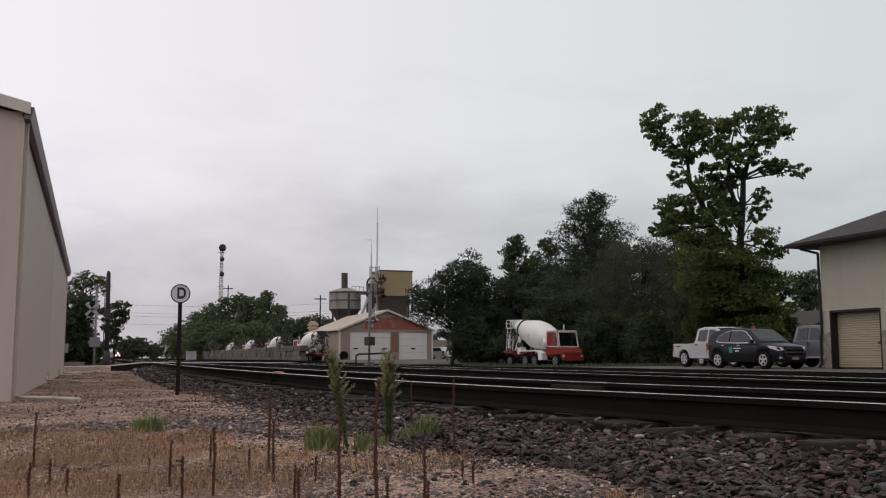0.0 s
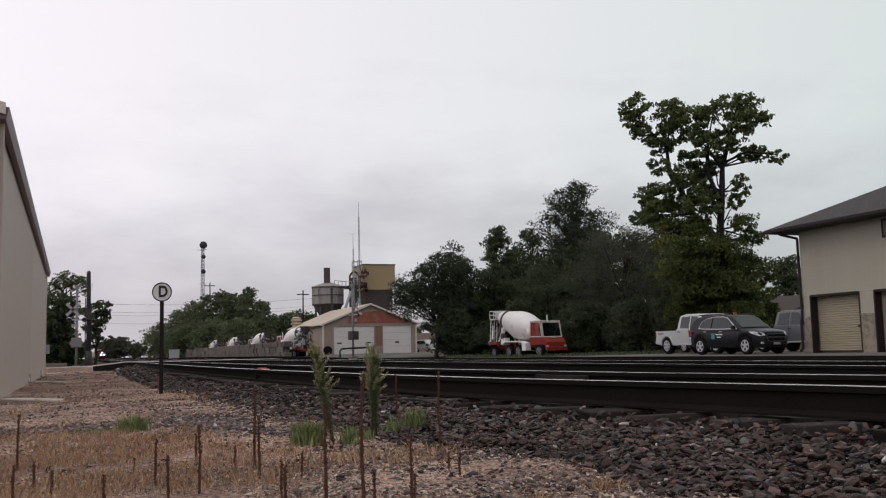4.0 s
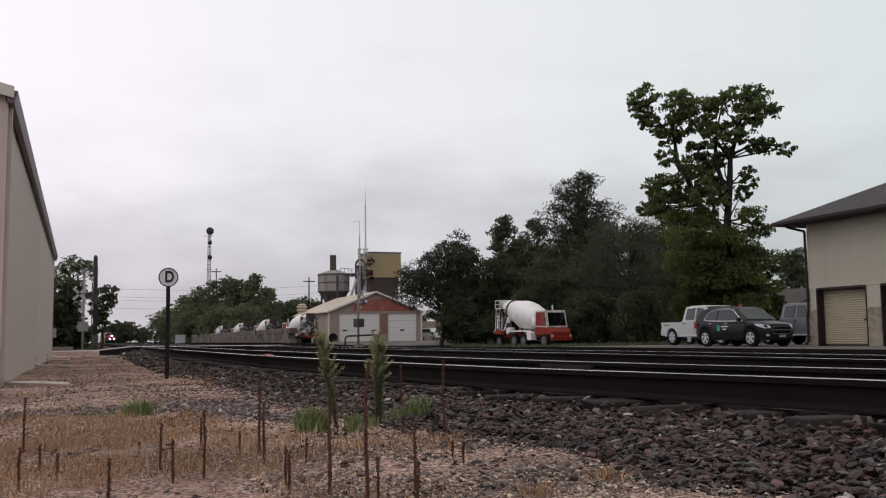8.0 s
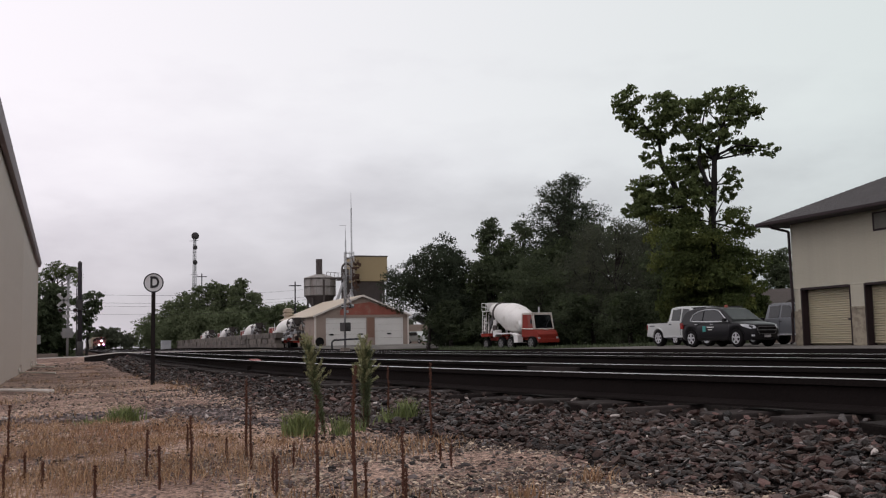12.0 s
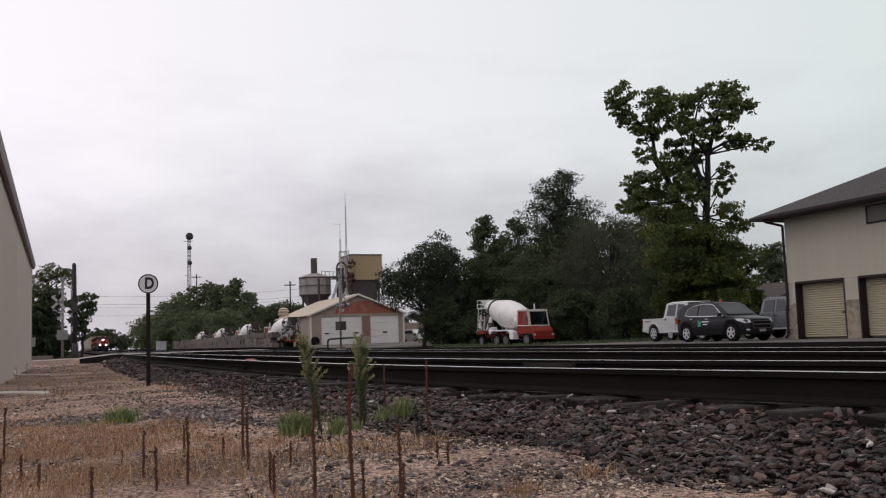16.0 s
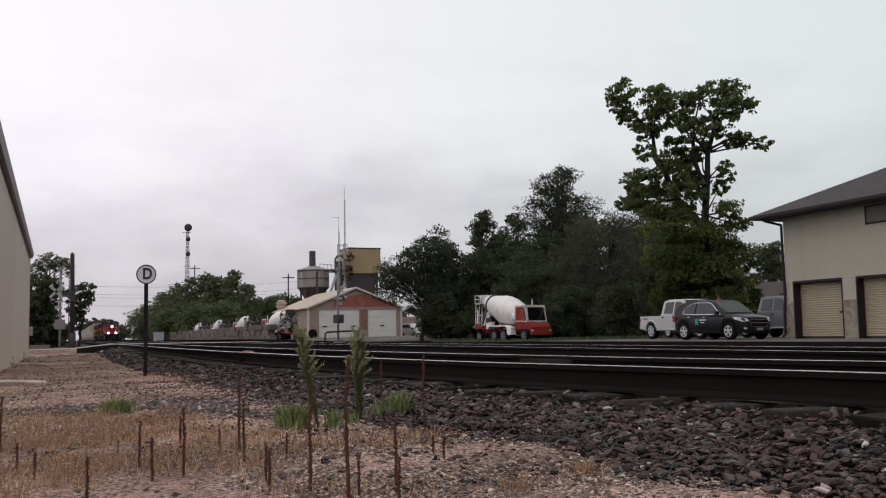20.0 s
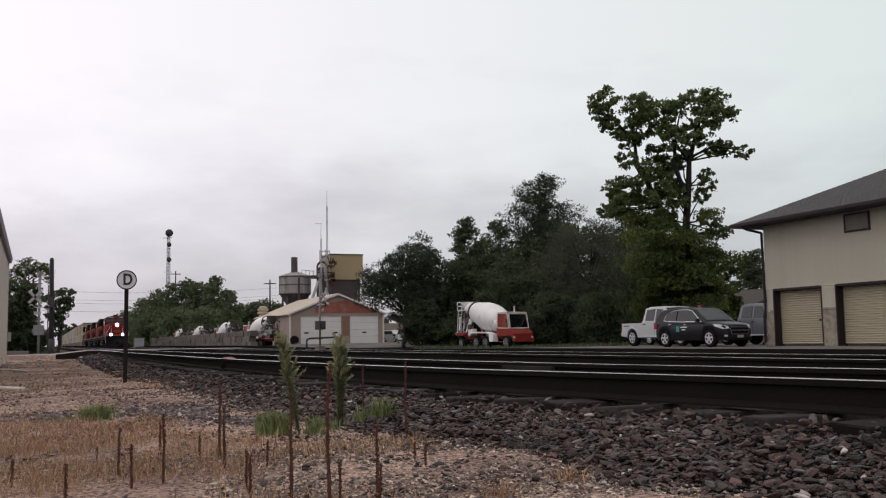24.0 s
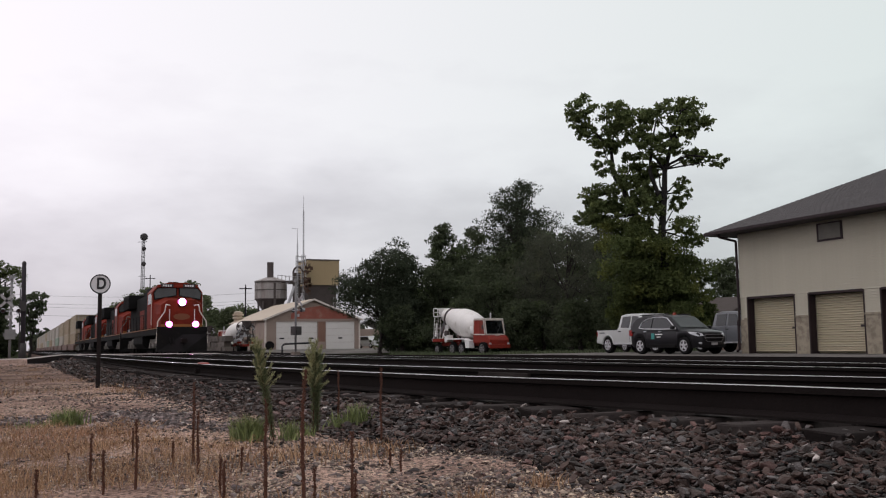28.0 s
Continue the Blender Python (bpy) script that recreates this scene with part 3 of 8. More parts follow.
def build_dry_grass():
    rng = np.random.default_rng(21)
    spots = []
    while len(spots) < 15000:
        x, y = rng.uniform(-1.6, 1.45), rng.uniform(3.6, 8.7)
        d = 0.7 * noise.noise((x * 0.9, y * 0.8, 2)) + 0.55 * noise.noise((x * 3, y * 3, 4)) + 0.30 - 0.5 * max(0, x - 0.6) - 0.16 * abs(y - 6.1)
        if rng.random() < d * 0.9:
            spots.append((x, y, ground_z(x, y) - 0.01))
    blades("dry_grass", spots, M["straw"], "patch of dry straw-coloured grass on the gravel", 3, (0.02, 0.085), 0.0017, 1.9)
    spots = []
    for _ in range(120):
        cx, cy, n = rng.uniform(-0.8, 0.95), rng.uniform(4.0, 6.1), int(rng.uniform(14, 70))
        if rng.random() > 0.55 + 0.9 * noise.noise((cx * 1.5, cy * 1.5, 21)):
            continue
        for _ in range(n):
            x, y = cx + rng.normal(0, 0.075), cy + rng.normal(0, 0.075)
            spots.append((x, y, ground_z(x, y) - 0.01))
    blades("dry_grass", spots, M["straw"], "standing tufts of golden dry grass on the gravel", 17, (0.05, 0.14), 0.0011, 0.75)
    spots = []
    while len(spots) < 1300:
        x, y = rng.uniform(-1.5, 0.9), rng.uniform(4.6, 8.3)
        if rng.random() < 0.35 + 1.2 * noise.noise((x * 1.4, y * 1.2, 12)) + 0.5 * noise.noise((x * 5, y * 4, 3)) - 0.2 * abs(y - 6.7) - 0.35 * max(0, x):
            spots.append((x, y, ground_z(x, y) - 0.01))
    blades("dry_grass", spots, M["redgrass"], "patch of reddish brown dead grass on the gravel", 9, (0.03, 0.10), 0.0024, 1.0)
    # sparse dead growth on the wide gravel
    spots = []
    for _ in range(24):
        cx, cy = rng.uniform(-1.2, 1.5), 12 + 34 * rng.random() ** 1.5
        for _ in range(int(rng.uniform(8, 60))):
            x, y = cx + rng.normal(0, 0.16), cy + rng.normal(0, 0.22)
            if x < 1.6:
                spots.append((x, y, ground_z(x, y) - 0.005))
    blades("dry_grass", spots, M["straw"], "sparse brown tufts scattered over bare gravel", 6, (0.03, 0.11), 0.005, 1.2)
    spots = []
    for cx, cy, n, r in ((1.75, 4.9, 120, 0.14), (1.95, 5.3, 90, 0.12), (1.42, 5.3, 160, 0.2), (1.2, 5.0, 160, 0.2), (1.6, 3.3, 60, 0.04), (2.05, 3.55, 80, 0.05), (-0.3, 9.0, 200, 0.4), (0.9, 3.6, 120, 0.2), (0.5, 15.2, 160, 0.5), (1.4, 14.6, 120, 0.4)):
        for _ in range(n):
            x, y = cx + rng.normal(0, r), cy + rng.normal(0, r)
            spots.append((x, y, ground_z(x, y) - 0.005))
    blades("dry_grass", spots, M["straw"], "thin dry grass tufts at the ballast's edge", 4, (0.03, 0.09), 0.003, 0.8)


def tuft(x, y, n, r, h, seed):
    rng = np.random.default_rng(seed)
    g = thing("grass_tuft", "low tuft of bright green grass in gravel", "grass", pose(x, y, ground_z(x, y)), "green grass tufts")
    spots = [(rng.normal(0, r), rng.normal(0, r), -0.01) for _ in range(n)]
    b = blades("grass_clump", spots, M["grass"], "", seed, (h * 0.35, h), 0.004, 0.65)
    b.parent = g
    for key in ("category", "kind"):
        if key in b:
            del b[key]


STALKS = ((-0.26, 4.31, 0.18), (-0.21, 5.0, 0.12), (0.08, 3.77, 0.17), (0.25, 5.12, 0.09), (0.33, 4.74, 0.21), (0.34, 4.17, 0.19), (0.48, 4.27, 0.3), (0.6, 5.5, 0.17),
          (0.76, 5.13, 0.12), (0.88, 5.21, 0.42), (0.81, 4.68, 0.3), (0.74, 3.7, 0.17), (1.02, 4.68, 0.12), (0.89, 3.66, 0.4), (0.97, 3.4, 0.52), (1.03, 3.47, 0.15),
          (1.17, 3.45, 0.28), (1.11, 3.24, 0.15), (2.09, 5.6, 0.46), (2.17, 6.7, 0.39), (1.72, 4.48, 0.09), (1.69, 4.26, 0.11), (-0.33, 5.81, 0.31), (0.77, 3.93, 0.16), (-0.12, 4.56, 0.12))


def stalk(x, y, h, seed):
    """A dead seed stalk: a thin crooked stem with dry seed clusters up it."""
    rng = random.Random(seed)
    g = thing("weed_stalk", "dead reddish brown weed stalk standing in gravel", "weed", pose(x, y, ground_z(x, y), 0, 0, rng.uniform(0, 360)), "dead weed stalks")
    bm = bmesh.new()
    p, n = Vector((0, 0, -0.02)), 5
    thick = 0.0048 + 0.003 * min(1, h / 0.4)
    pts = [p]
    for k in range(1, n + 1):
        pts.append(Vector((0.004 * h / 0.3 * rng.uniform(-1, 1), 0.004 * h / 0.3 * rng.uniform(-1, 1), h * k / n)))
    for k in range(n):
        tube(bm, pts[k], pts[k + 1], thick * (1 - 0.12 * k), thick * (1 - 0.12 * (k + 1)), 6)
    part("stem", bm, M["stalk"], g)
    bm = bmesh.new()
    for k in range(int(60 + 420 * h)):
        f = rng.uniform(0.12, 1.0) ** 0.8
        i = min(n - 1, int(f * n))
        q = pts[i].lerp(pts[i + 1], f * n - i)
        a = rng.uniform(0, math.tau)
        r = thick * rng.uniform(0.6, 1.25)
        c = q + Vector((math.cos(a) * r, math.sin(a) * r, rng.uniform(-0.006, 0.006)))
        s = rng.uniform(0.0018, 0.0036)
        v = [bm.verts.new(c + Vector(d) * s) for d in ((1, 0, -0.5), (-0.5, 0.87, -0.5), (-0.5, -0.87, -0.5), (0, 0, 1.8))]
        for t in ((0, 1, 2), (0, 1, 3), (1, 2, 3), (2, 0, 3)):
            bm.faces.new([v[j] for j in t])
    part("seed_head", bm, M["stalk"], g, "dry brown seed husks")


def tall_weed(x, y, h, seed, lean, full):
    """A fuzzy column of narrow leaves that opens at the top into feathery flower spikes."""
    rng = random.Random(seed)
    g = thing("tall_weed", "tall dull green weed with a pale feathery top", "weed", pose(x, y, ground_z(x, y)), "tall green weeds")
    foot = Vector((lean, 0.03, -0.02))
    top = Vector((0, 0, h * 0.9))
    bm = bmesh.new()
    for dx in (0.0, 0.035) if full > 0.8 else (0.0,):
        tube(bm, foot + Vector((dx, 0, 0)), top + Vector((dx * 0.3, 0, -dx)), 0.005, 0.0025, 6)
    spikes = []
    for k in range(24):
        f = 0.55 + 0.43 * k / 23
        p0 = foot.lerp(top, f)
        a = k * 2.4 + rng.uniform(-0.4, 0.4)
        out = (0.028 + 0.05 * (1 - f) * 2.2) * (0.6 + 0.7 * rng.random()) * (0.8 + 0.3 * full)
        p1 = p0 + Vector((math.cos(a) * out, math.sin(a) * out, 0.055 + 0.06 * rng.random()))
        tube(bm, p0, p1, 0.0018, 0.001, 4)
        spikes.append((p0, p1))
    spikes.append((top - Vector((0, 0, 0.08)), top + Vector((0, 0, h * 0.1))))
    part("stem", bm, M["stalk"], g, "brown stem")
    for name, mat in (("leaves", "weedleaf"), ("flower_head", "plume")):
        verts, faces = [], []

        def leaf(c, d, length, width):
            side = d.cross(Vector((rng.gauss(0, 1), rng.gauss(0, 1), 1)))
            side = side.normalized() * width if side.length > 1e-4 else Vector((width, 0, 0))
            i = len(verts)
            verts.extend([c, c + d * length * 0.5 + side, c + d * length, c + d * length * 0.5 - side])
            faces.append((i, i + 1, i + 2, i + 3))
        if name == "leaves":
            for k in range(int(2600 * full)):
                f = rng.random() ** 0.85 * 0.92 + 0.05
                a = rng.uniform(0, math.tau)
                d = Vector((math.cos(a), math.sin(a), rng.uniform(0.3, 1.6))).normalized()
                c = foot.lerp(top, f) + Vector((rng.uniform(0, 0.03) if full > 0.8 else 0, 0, 0))
                leaf(c, d, rng.uniform(0.03, 0.06) * (0.55 + 0.6 * min(1, f * 1.6)), 0.0017)
        else:
            for p0, p1 in spikes:
                for k in range(int(130 * full)):
                    f = rng.uniform(0.15, 1.05)
                    c = p0.lerp(p1, f) + Vector([rng.gauss(0, 0.005) for _ in range(3)])
                    d = (p1 - p0).normalized() + Vector((rng.gauss(0, 0.6), rng.gauss(0, 0.6), rng.uniform(0, 0.6)))
                    leaf(c, d.normalized(), rng.uniform(0.012, 0.024), 0.0018)
        ob = new(name, raw(name, [tuple(v) for v in verts], faces, [M[mat]]))
        ob.parent = g


def build_weeds():
    build_dry_grass()
    for k, (x, y, h) in enumerate(STALKS):
        stalk(x, y, h, 50 + k)
    tall_weed(1.42, 6.1, 0.66, 1, 0.13, 0.75)
    tall_weed(1.88, 6.34, 0.62, 2, 0.0, 1.35)
    for k, (x, y, n, r, h) in enumerate(((1.40, 6.2, 560, 0.045, 0.20), (1.64, 6.1, 110, 0.03, 0.18), (2.10, 6.5, 90, 0.04, 0.15), (2.24, 6.5, 180, 0.04, 0.2), (1.8, 6.25, 40, 0.04, 0.14),
                                         (0.40, 8.28, 360, 0.065, 0.18), (0.18, 8.2, 60, 0.12, 0.09))):
        tuft(x, y, n, r, h, 30 + k)


# ---------------------------------------------------------------- derail sign
def build_sign():
    s = thing("derail_sign", "round white sign with a black letter D on a dark post", "sign", pose(1.19, 15.97, 0, 0, 0, -4))
    part("post", boxed(-0.032, 0.032, -0.02, 0.02, -0.35, 1.44), M["postgreen"], s, bevel=0.006)
    bm = bmesh.new()
    tube(bm, (0, -0.024, 1.548), (0, -0.034, 1.548), 0.152, n=48)
    part("disc", bm, M["signwhite"], s)
    bm = bmesh.new()
    n = 48
    for k in range(n):
        a0, a1 = k * math.tau / n, (k + 1) * math.tau / n
        q = []
        for yy in (-0.020, -0.040):
            for r in (0.139, 0.157):
                q.append([bm.verts.new((math.cos(a) * r, yy, 1.548 + math.sin(a) * r)) for a in (a0, a1)])
        bm.faces.new((q[2][0], q[2][1], q[3][1], q[3][0]))
        bm.faces.new((q[1][0], q[1][1], q[3][1], q[3][0]))
        bm.faces.new((q[0][0], q[0][1], q[2][1], q[2][0]))
        bm.faces.new((q[0][0], q[0][1], q[1][1], q[1][0]))
    bmesh.ops.remove_doubles(bm, verts=bm.verts, dist=0.0005)
    part("rim", bm, M["signblack"], s, "black rim")
    font = bpy.data.curves.new("letter", "FONT")
    font.body, font.size, font.extrude = "D", 0.25, 0.002
    font.align_x, font.align_y = "CENTER", "CENTER"
    font.offset = 0.009
    tmp = new("letter_curve", font)
    me = bpy.data.meshes.new_from_object(tmp)
    bpy.data.objects.remove(tmp)
    for v in me.vertices:
        v.co.x *= 0.8
    me.materials.clear()
    me.materials.append(M["signblack"])
    ob = new("letter", me)
    ob.parent = s
    ob.matrix_basis = pose(0.016, -0.038, 1.548, 90, 0, 0)
    ob["label"] = "black painted letter D"


# ---------------------------------------------------------------- warehouse
def build_warehouse():
    """Local frame: x along the track side away from the camera, y into the building; the near corner is the origin."""
    a = math.degrees(math.atan2(45.27 - 15.64, -1.54 + 1.26))
    w = thing("warehouse", "long tan ribbed steel warehouse with a brown gutter", "building", pose(-1.26, 15.64, -0.2, 0, 0, a))
    L, H, D = 29.7, 4.5, 14.0
    part("wall", boxed(0, L, 0.02, 0.2, 0.0, H), M["wall_tan"], w)
    bm = bmesh.new()
    pk = D / 2
    vs = [(0.02, 0.2, 0), (0.02, D, 0), (0.02, D, H), (0.02, pk, H + 1.6), (0.02, 0.2, H)]
    extrude(bm, [(p[1], p[2]) for p in vs], 0.02, 0.2, "x")
    part("end_wall", bm, M["wall_tan"], w)
    bm = bmesh.new()
    extrude(bm, [(0.2, 0), (D, 0), (D, H), (pk, H + 1.6), (0.2, H)], L - 0.2, L, "x")
    part("end_wall", bm, M["wall_tan"], w)
    part("wall", boxed(0.2, L - 0.2, D - 0.2, D, 0, H), M["wall_tan"], w)
    bm = bmesh.new()
    extrude(bm, [(-0.06, H - 0.02), (pk, H + 1.62), (D + 0.1, H - 0.02), (D + 0.1, H + 0.08), (pk, H + 1.74), (-0.06, H + 0.08)], -0.12, L + 0.1, "x")
    part("roof", bm, M["galv"], w, "pale steel roof")
    # siding ribs
    rib = bmesh.new()
    extrude(rib, [(-0.04, 0.021), (-0.02, 0.012), (0.02, 0.012), (0.04, 0.021)], 0.0, H - 0.02, "z")
    rib_me = finish("rib", rib, M["wall_tan"])
    k = 0.45
    while k < L - 0.1:
        ob = new("rib", rib_me)
        ob.parent = w
        ob.location = (k, 0, 0)
        k += 0.305 if k < 14 else 0.61
    rib2 = bmesh.new()
    extrude(rib2, [(0.021, -0.04), (0.012, -0.02), (0.012, 0.02), (0.021, 0.04)], 0.0, H + 0.02, "z")
    rib2_me = finish("rib", rib2, M["wall_tan"])
    for j in range(20):
        ob = new("rib", rib2_me)
        ob.parent = w
        ob.location = (0, 0.45 + 0.305 * j, 0)
    bm = bmesh.new()
    extrude(bm, [(-0.10, H - 0.13), (0.0, H - 0.13), (0.0, H + 0.07), (-0.15, H + 0.07)], -0.10, L + 0.08, "x")
    part("gutter", bm, M["fascia"], w, "brown steel gutter", bevel=0.01)
    bm = bmesh.new()
    extrude(bm, [(-0.10, H - 0.06), (-0.10, H + 0.12), (pk, H + 1.80), (pk, H + 1.60)], -0.16, -0.12, "x")
    part("rake_trim", bm, M["pvc"], w, "pale trim along the gable")
    part("corner_trim", boxed(-0.015, 0.12, -0.012, 0.02, 0, H - 0.1), M["wall_tan"], w, bevel=0.004)
    part("corner_trim", boxed(L - 0.1, L + 0.012, -0.012, 0.02, 0, H - 0.1), M["wall_tan"], w, bevel=0.004)
    part("footing", boxed(0, L, -0.02, 0.25, -0.25, 0.0), M["concrete"], w, "dirty concrete footing")
    for xx, hh in ((0.22, H - 0.1), (12.7, 0.32), (22.4, 0.32)):
        part("downspout", boxed(xx - 0.04, xx + 0.04, -0.07, -0.005, 0.06, hh), M["wall_tan"], w, "tan square downspout", bevel=0.01)
    part("meter_box", boxed(L - 0.05, L + 0.10, -0.16, -0.02, 0.95, 1.35), M["galv"], w, "grey meter box on the wall")
    # pipes that carry the roof water away over the gravel
    for (x0, y0), (x1, y1) in (((-1.24, 15.9), (-0.27, 14.64)), ((-1.36, 28.2), (-0.44, 26.3)), ((-1.44, 38.0), (-0.64, 36.9)), ((-1.50, 44.6), (-1.15, 44.0))):
        g = thing("drain_pipe", "pale plastic drain pipe lying on gravel", "pipe", group="drain pipes by the warehouse")
        z0, z1 = ground_z(x0, y0) + 0.06, ground_z(x1, y1) + 0.022
        xm, ym, zm = x0 + (x1 - x0) * 0.62, y0 + (y1 - y0) * 0.62, z1 + 0.01
        part("pipe", tubed((x0, y0, z0), (xm, ym, zm), 0.022, n=10), M["pvc"], g, smooth=True)
        part("pipe", tubed((xm, ym, zm), (x1, y1, z1), 0.027, n=10), M["pvc"], g, smooth=True)
        part("elbow", tubed((x0, y0, z0 - 0.02), (x0 - 0.02, y0 + 0.02, z0 + 0.12), 0.027, n=10), M["pvc"], g, smooth=True)


# ---------------------------------------------------------------- road crossing
def road_z(x):
    return float(np.interp(x, (-40, -6, 0.5, 2.2, 10.6, 14, 22, 60), (-0.05, -0.02, 0.08, SIDING_Z - 0.006, MAIN_Z + 0.012, 0.02, -0.22, -0.24)))


def build_crossing():
    xs = (-60, -40, -20, -6, -3, -1, 0.5, 1.5, 2.2, 4.6, 8.0, 10.6, 12, 14, 18, 22, 30, 60)
    verts, faces, idx = [], [], []
    y0, y1 = 53.2, 60.5
    for x in xs:
        z = road_z(x)
        verts += [(x, y0 - 3.2, min(z, ground_z(x, y0 - 3.2)) - 0.05), (x, y0, z), (x, (y0 + y1) / 2, z + 0.02), (x, y1, z), (x, y1, z - 0.4)]
    for s in range(len(xs) - 1):
        for k in range(4):
            faces.append((s * 5 + k, s * 5 + k + 1, s * 5 + k + 6, s * 5 + k + 5))
            idx.append(0 if k else 1 if xs[s] < 0.4 else 2)
    ob = new("road", raw("road", verts, faces, [M["asphalt"], M["gravel"], M["dirt"]], idx))
    tagged(ob, "worn pale asphalt road over the level crossing", "road", kind="structure")


def crossing_signal(at, flip=1):
    s = thing("crossing_signal", "grey level crossing signal mast with crossbuck and red flashers", "signal", at, "level crossing signals")
    body = M["siggrey"]
    part("mast", tubed((0, 0, 0), (0, 0, 4.5), 0.07, n=10), body, s, smooth=True)
    part("base", boxed(-0.22, 0.22, -0.22, 0.22, -0.25, 0.12), M["concrete"], s, bevel=0.02)
    for a in (45, -45):
        bm = bmesh.new()
        box(bm, -0.48, 0.48, -0.012, 0.012, -0.075, 0.075, pose(-0.22, -0.1, 3.3, 0, a, 0))
        part("crossbuck_board", bm, M["oldwhite"], s, "greyed white crossbuck board")
    arm = part("light_arm", tubed((-0.45, -0.05, 2.72), (0.45, -0.05, 2.72), 0.03, n=8), M["galv"], s)
    for sx in (-0.4, 0.4):
        bm = bmesh.new()
        tube(bm, (sx, -0.10, 2.72), (sx, -0.13, 2.72), 0.14, n=20)
        lb = part("backboard", bm, M["signblack"], s, "black round signal backboard")
        part("lens", tubed((sx, -0.135, 2.72), (sx, -0.16, 2.72), 0.10, n=14), M["reddish"], lb, "unlit red lens")
        bm = bmesh.new()
        tube(bm, (sx, -0.13, 2.76), (sx, -0.36, 2.72), 0.12, 0.115, 14, caps=False)
        part("hood", bm, M["galv"], lb, "pale hood")
    part("bell", tubed((0, 0, 4.5), (0, 0, 4.72), 0.15, 0.1, n=12), body, s)
    bm = bmesh.new()
    box(bm, -0.28, 0.28, -0.26, 0.2, 1.15, 1.70)
    box(bm, -0.36, 0.36, -0.1, 0.1, 1.3, 1.5)
    part("gate_mechanism", bm, body if flip > 0 else M["darksteel"], s, "grey gate mechanism box", bevel=0.03)
    part("sign_plate", boxed(-0.28, 0.1, -0.1, -0.08, 2.30, 2.48), M["oldwhite"], s, "small pale plate")
    return s


def build_crossing_things():
    crossing_signal(pose(-0.36, 58.0, 0.0))
    crossing_signal(pose(15.97, 58.0, 0.12, 0, 0, 110), flip=-1)
    # short dark pole beside the crossing
    p = thing("utility_pole", "thick dark timber pole with a metal sleeve", "pole", pose(0.3, 59.2, -0.15))
    part("shaft", tubed((0.03, 0, 0), (-0.05, 0, 5.65), 0.15, 0.12, n=12), M["timberpole"], p, smooth=True)
    part("sleeve", tubed((0.03, 0, 0), (0.02, 0, 1.1), 0.20, 0.19, n=12), M["darksteel"], p, "grey metal sleeve", smooth=True)
    part("cap", tubed((-0.05, 0, 5.65), (-0.05, 0, 5.8), 0.14, 0.06, n=12), M["darksteel"], p)
    part("conduit", tubed((-0.18, -0.05, 0.2), (-0.2, -0.05, 4.2), 0.03, n=6), M["darksteel"], p)
    part("junction_box", boxed(-0.2, 0.14, -0.32, -0.16, 2.9, 3.5), M["darksteel"], p, bevel=0.02)
    # low black pipe guard by the far mast
    g = thing("pipe_guard", "low black steel pipe guard rail", "guard rail", pose(14.85, 57.0, 0.1))
    bm = bmesh.new()
    pts = [(0, 0, 0), (0, 0, 0.5), (0.15, 0, 0.62), (2.0, 0, 0.68), (2.12, 0, 0.55), (2.12, 0, 0)]
    for a, b in zip(pts, pts[1:]):
        tube(bm, a, b, 0.06, n=8)
    part("rail_pipe", bm, M["signblack"], g, smooth=True)
    c = thing("signal_cabinet", "small grey steel signal cabinet beside the track", "cabinet", pose(13.0, 149.3, 0.2))
    part("case", boxed(-0.7, 0.7, -0.6, 0.6, 0, 1.25), M["galv"], c, bevel=0.03)
    part("lid", boxed(-0.76, 0.76, -0.66, 0.66, 1.25, 1.34), M["galv"], c, bevel=0.02)
    # concrete blocks by the near mast
    b = thing("concrete_block", "rough concrete block lying by the crossing", "block", pose(-1.4, 58.4, -0.12, 0, 0, 8))
    part("block", boxed(-1.3, 0.5, -0.4, 0.4, 0, 0.4), M["concrete"], b, bevel=0.03)


build_ties()
build_sign()
build_warehouse()
build_crossing()
build_crossing_things()

# ---------------------------------------------------------------- materials of buildings and vehicles
M["block"] = material("pale split block", (0.28, 0.245, 0.185), 0.9, var=0.25, scale=3, fine=40, bump=0.5, second=(0.20, 0.17, 0.13))
M["rolldoor"] = material("cream ribbed steel door", (0.42, 0.37, 0.265), 0.55, var=0.10, scale=1, fine=10, bump=0.03)
M["glass"] = material("dark glass", (0.012, 0.014, 0.015), 0.08, var=0.05, scale=1, fine=5, bump=0, spec=0.45)
M["brownwall"] = material("brown clad wall", (0.12, 0.085, 0.07), 0.8, var=0.2, scale=1, fine=12)
M["brownroof"] = material("brown shingles", (0.045, 0.033, 0.028), 0.9, var=0.3, scale=1.5, fine=25)
M["garagewall"] = material("faded tan block wall", (0.27, 0.21, 0.175), 0.85, var=0.15, scale=0.6, fine=10, second=(0.21, 0.16, 0.13), spots=0.55)
M["brickred"] = material("faded red gable paint", (0.25, 0.080, 0.058), 0.85, var=0.3, scale=0.8, fine=10, second=(0.25, 0.13, 0.10), spots=0.55)
M["doorwhite"] = material("dusty white door", (0.60, 0.58, 0.55), 0.6, var=0.08, scale=0.8, fine=8, bump=0.03)
M["pillar"] = material("brownish red pillar paint", (0.20, 0.115, 0.085), 0.85, var=0.25, scale=0.8, fine=10)
M["tanroof"] = material("tan metal roof", (0.40, 0.33, 0.25), 0.6, var=0.12, scale=0.5, fine=8, bump=0.05)
M["hopper_tan"] = material("ochre steel cladding", (0.34, 0.265, 0.15), 0.6, var=0.12, scale=0.4, fine=5, bump=0.05, streak=True)
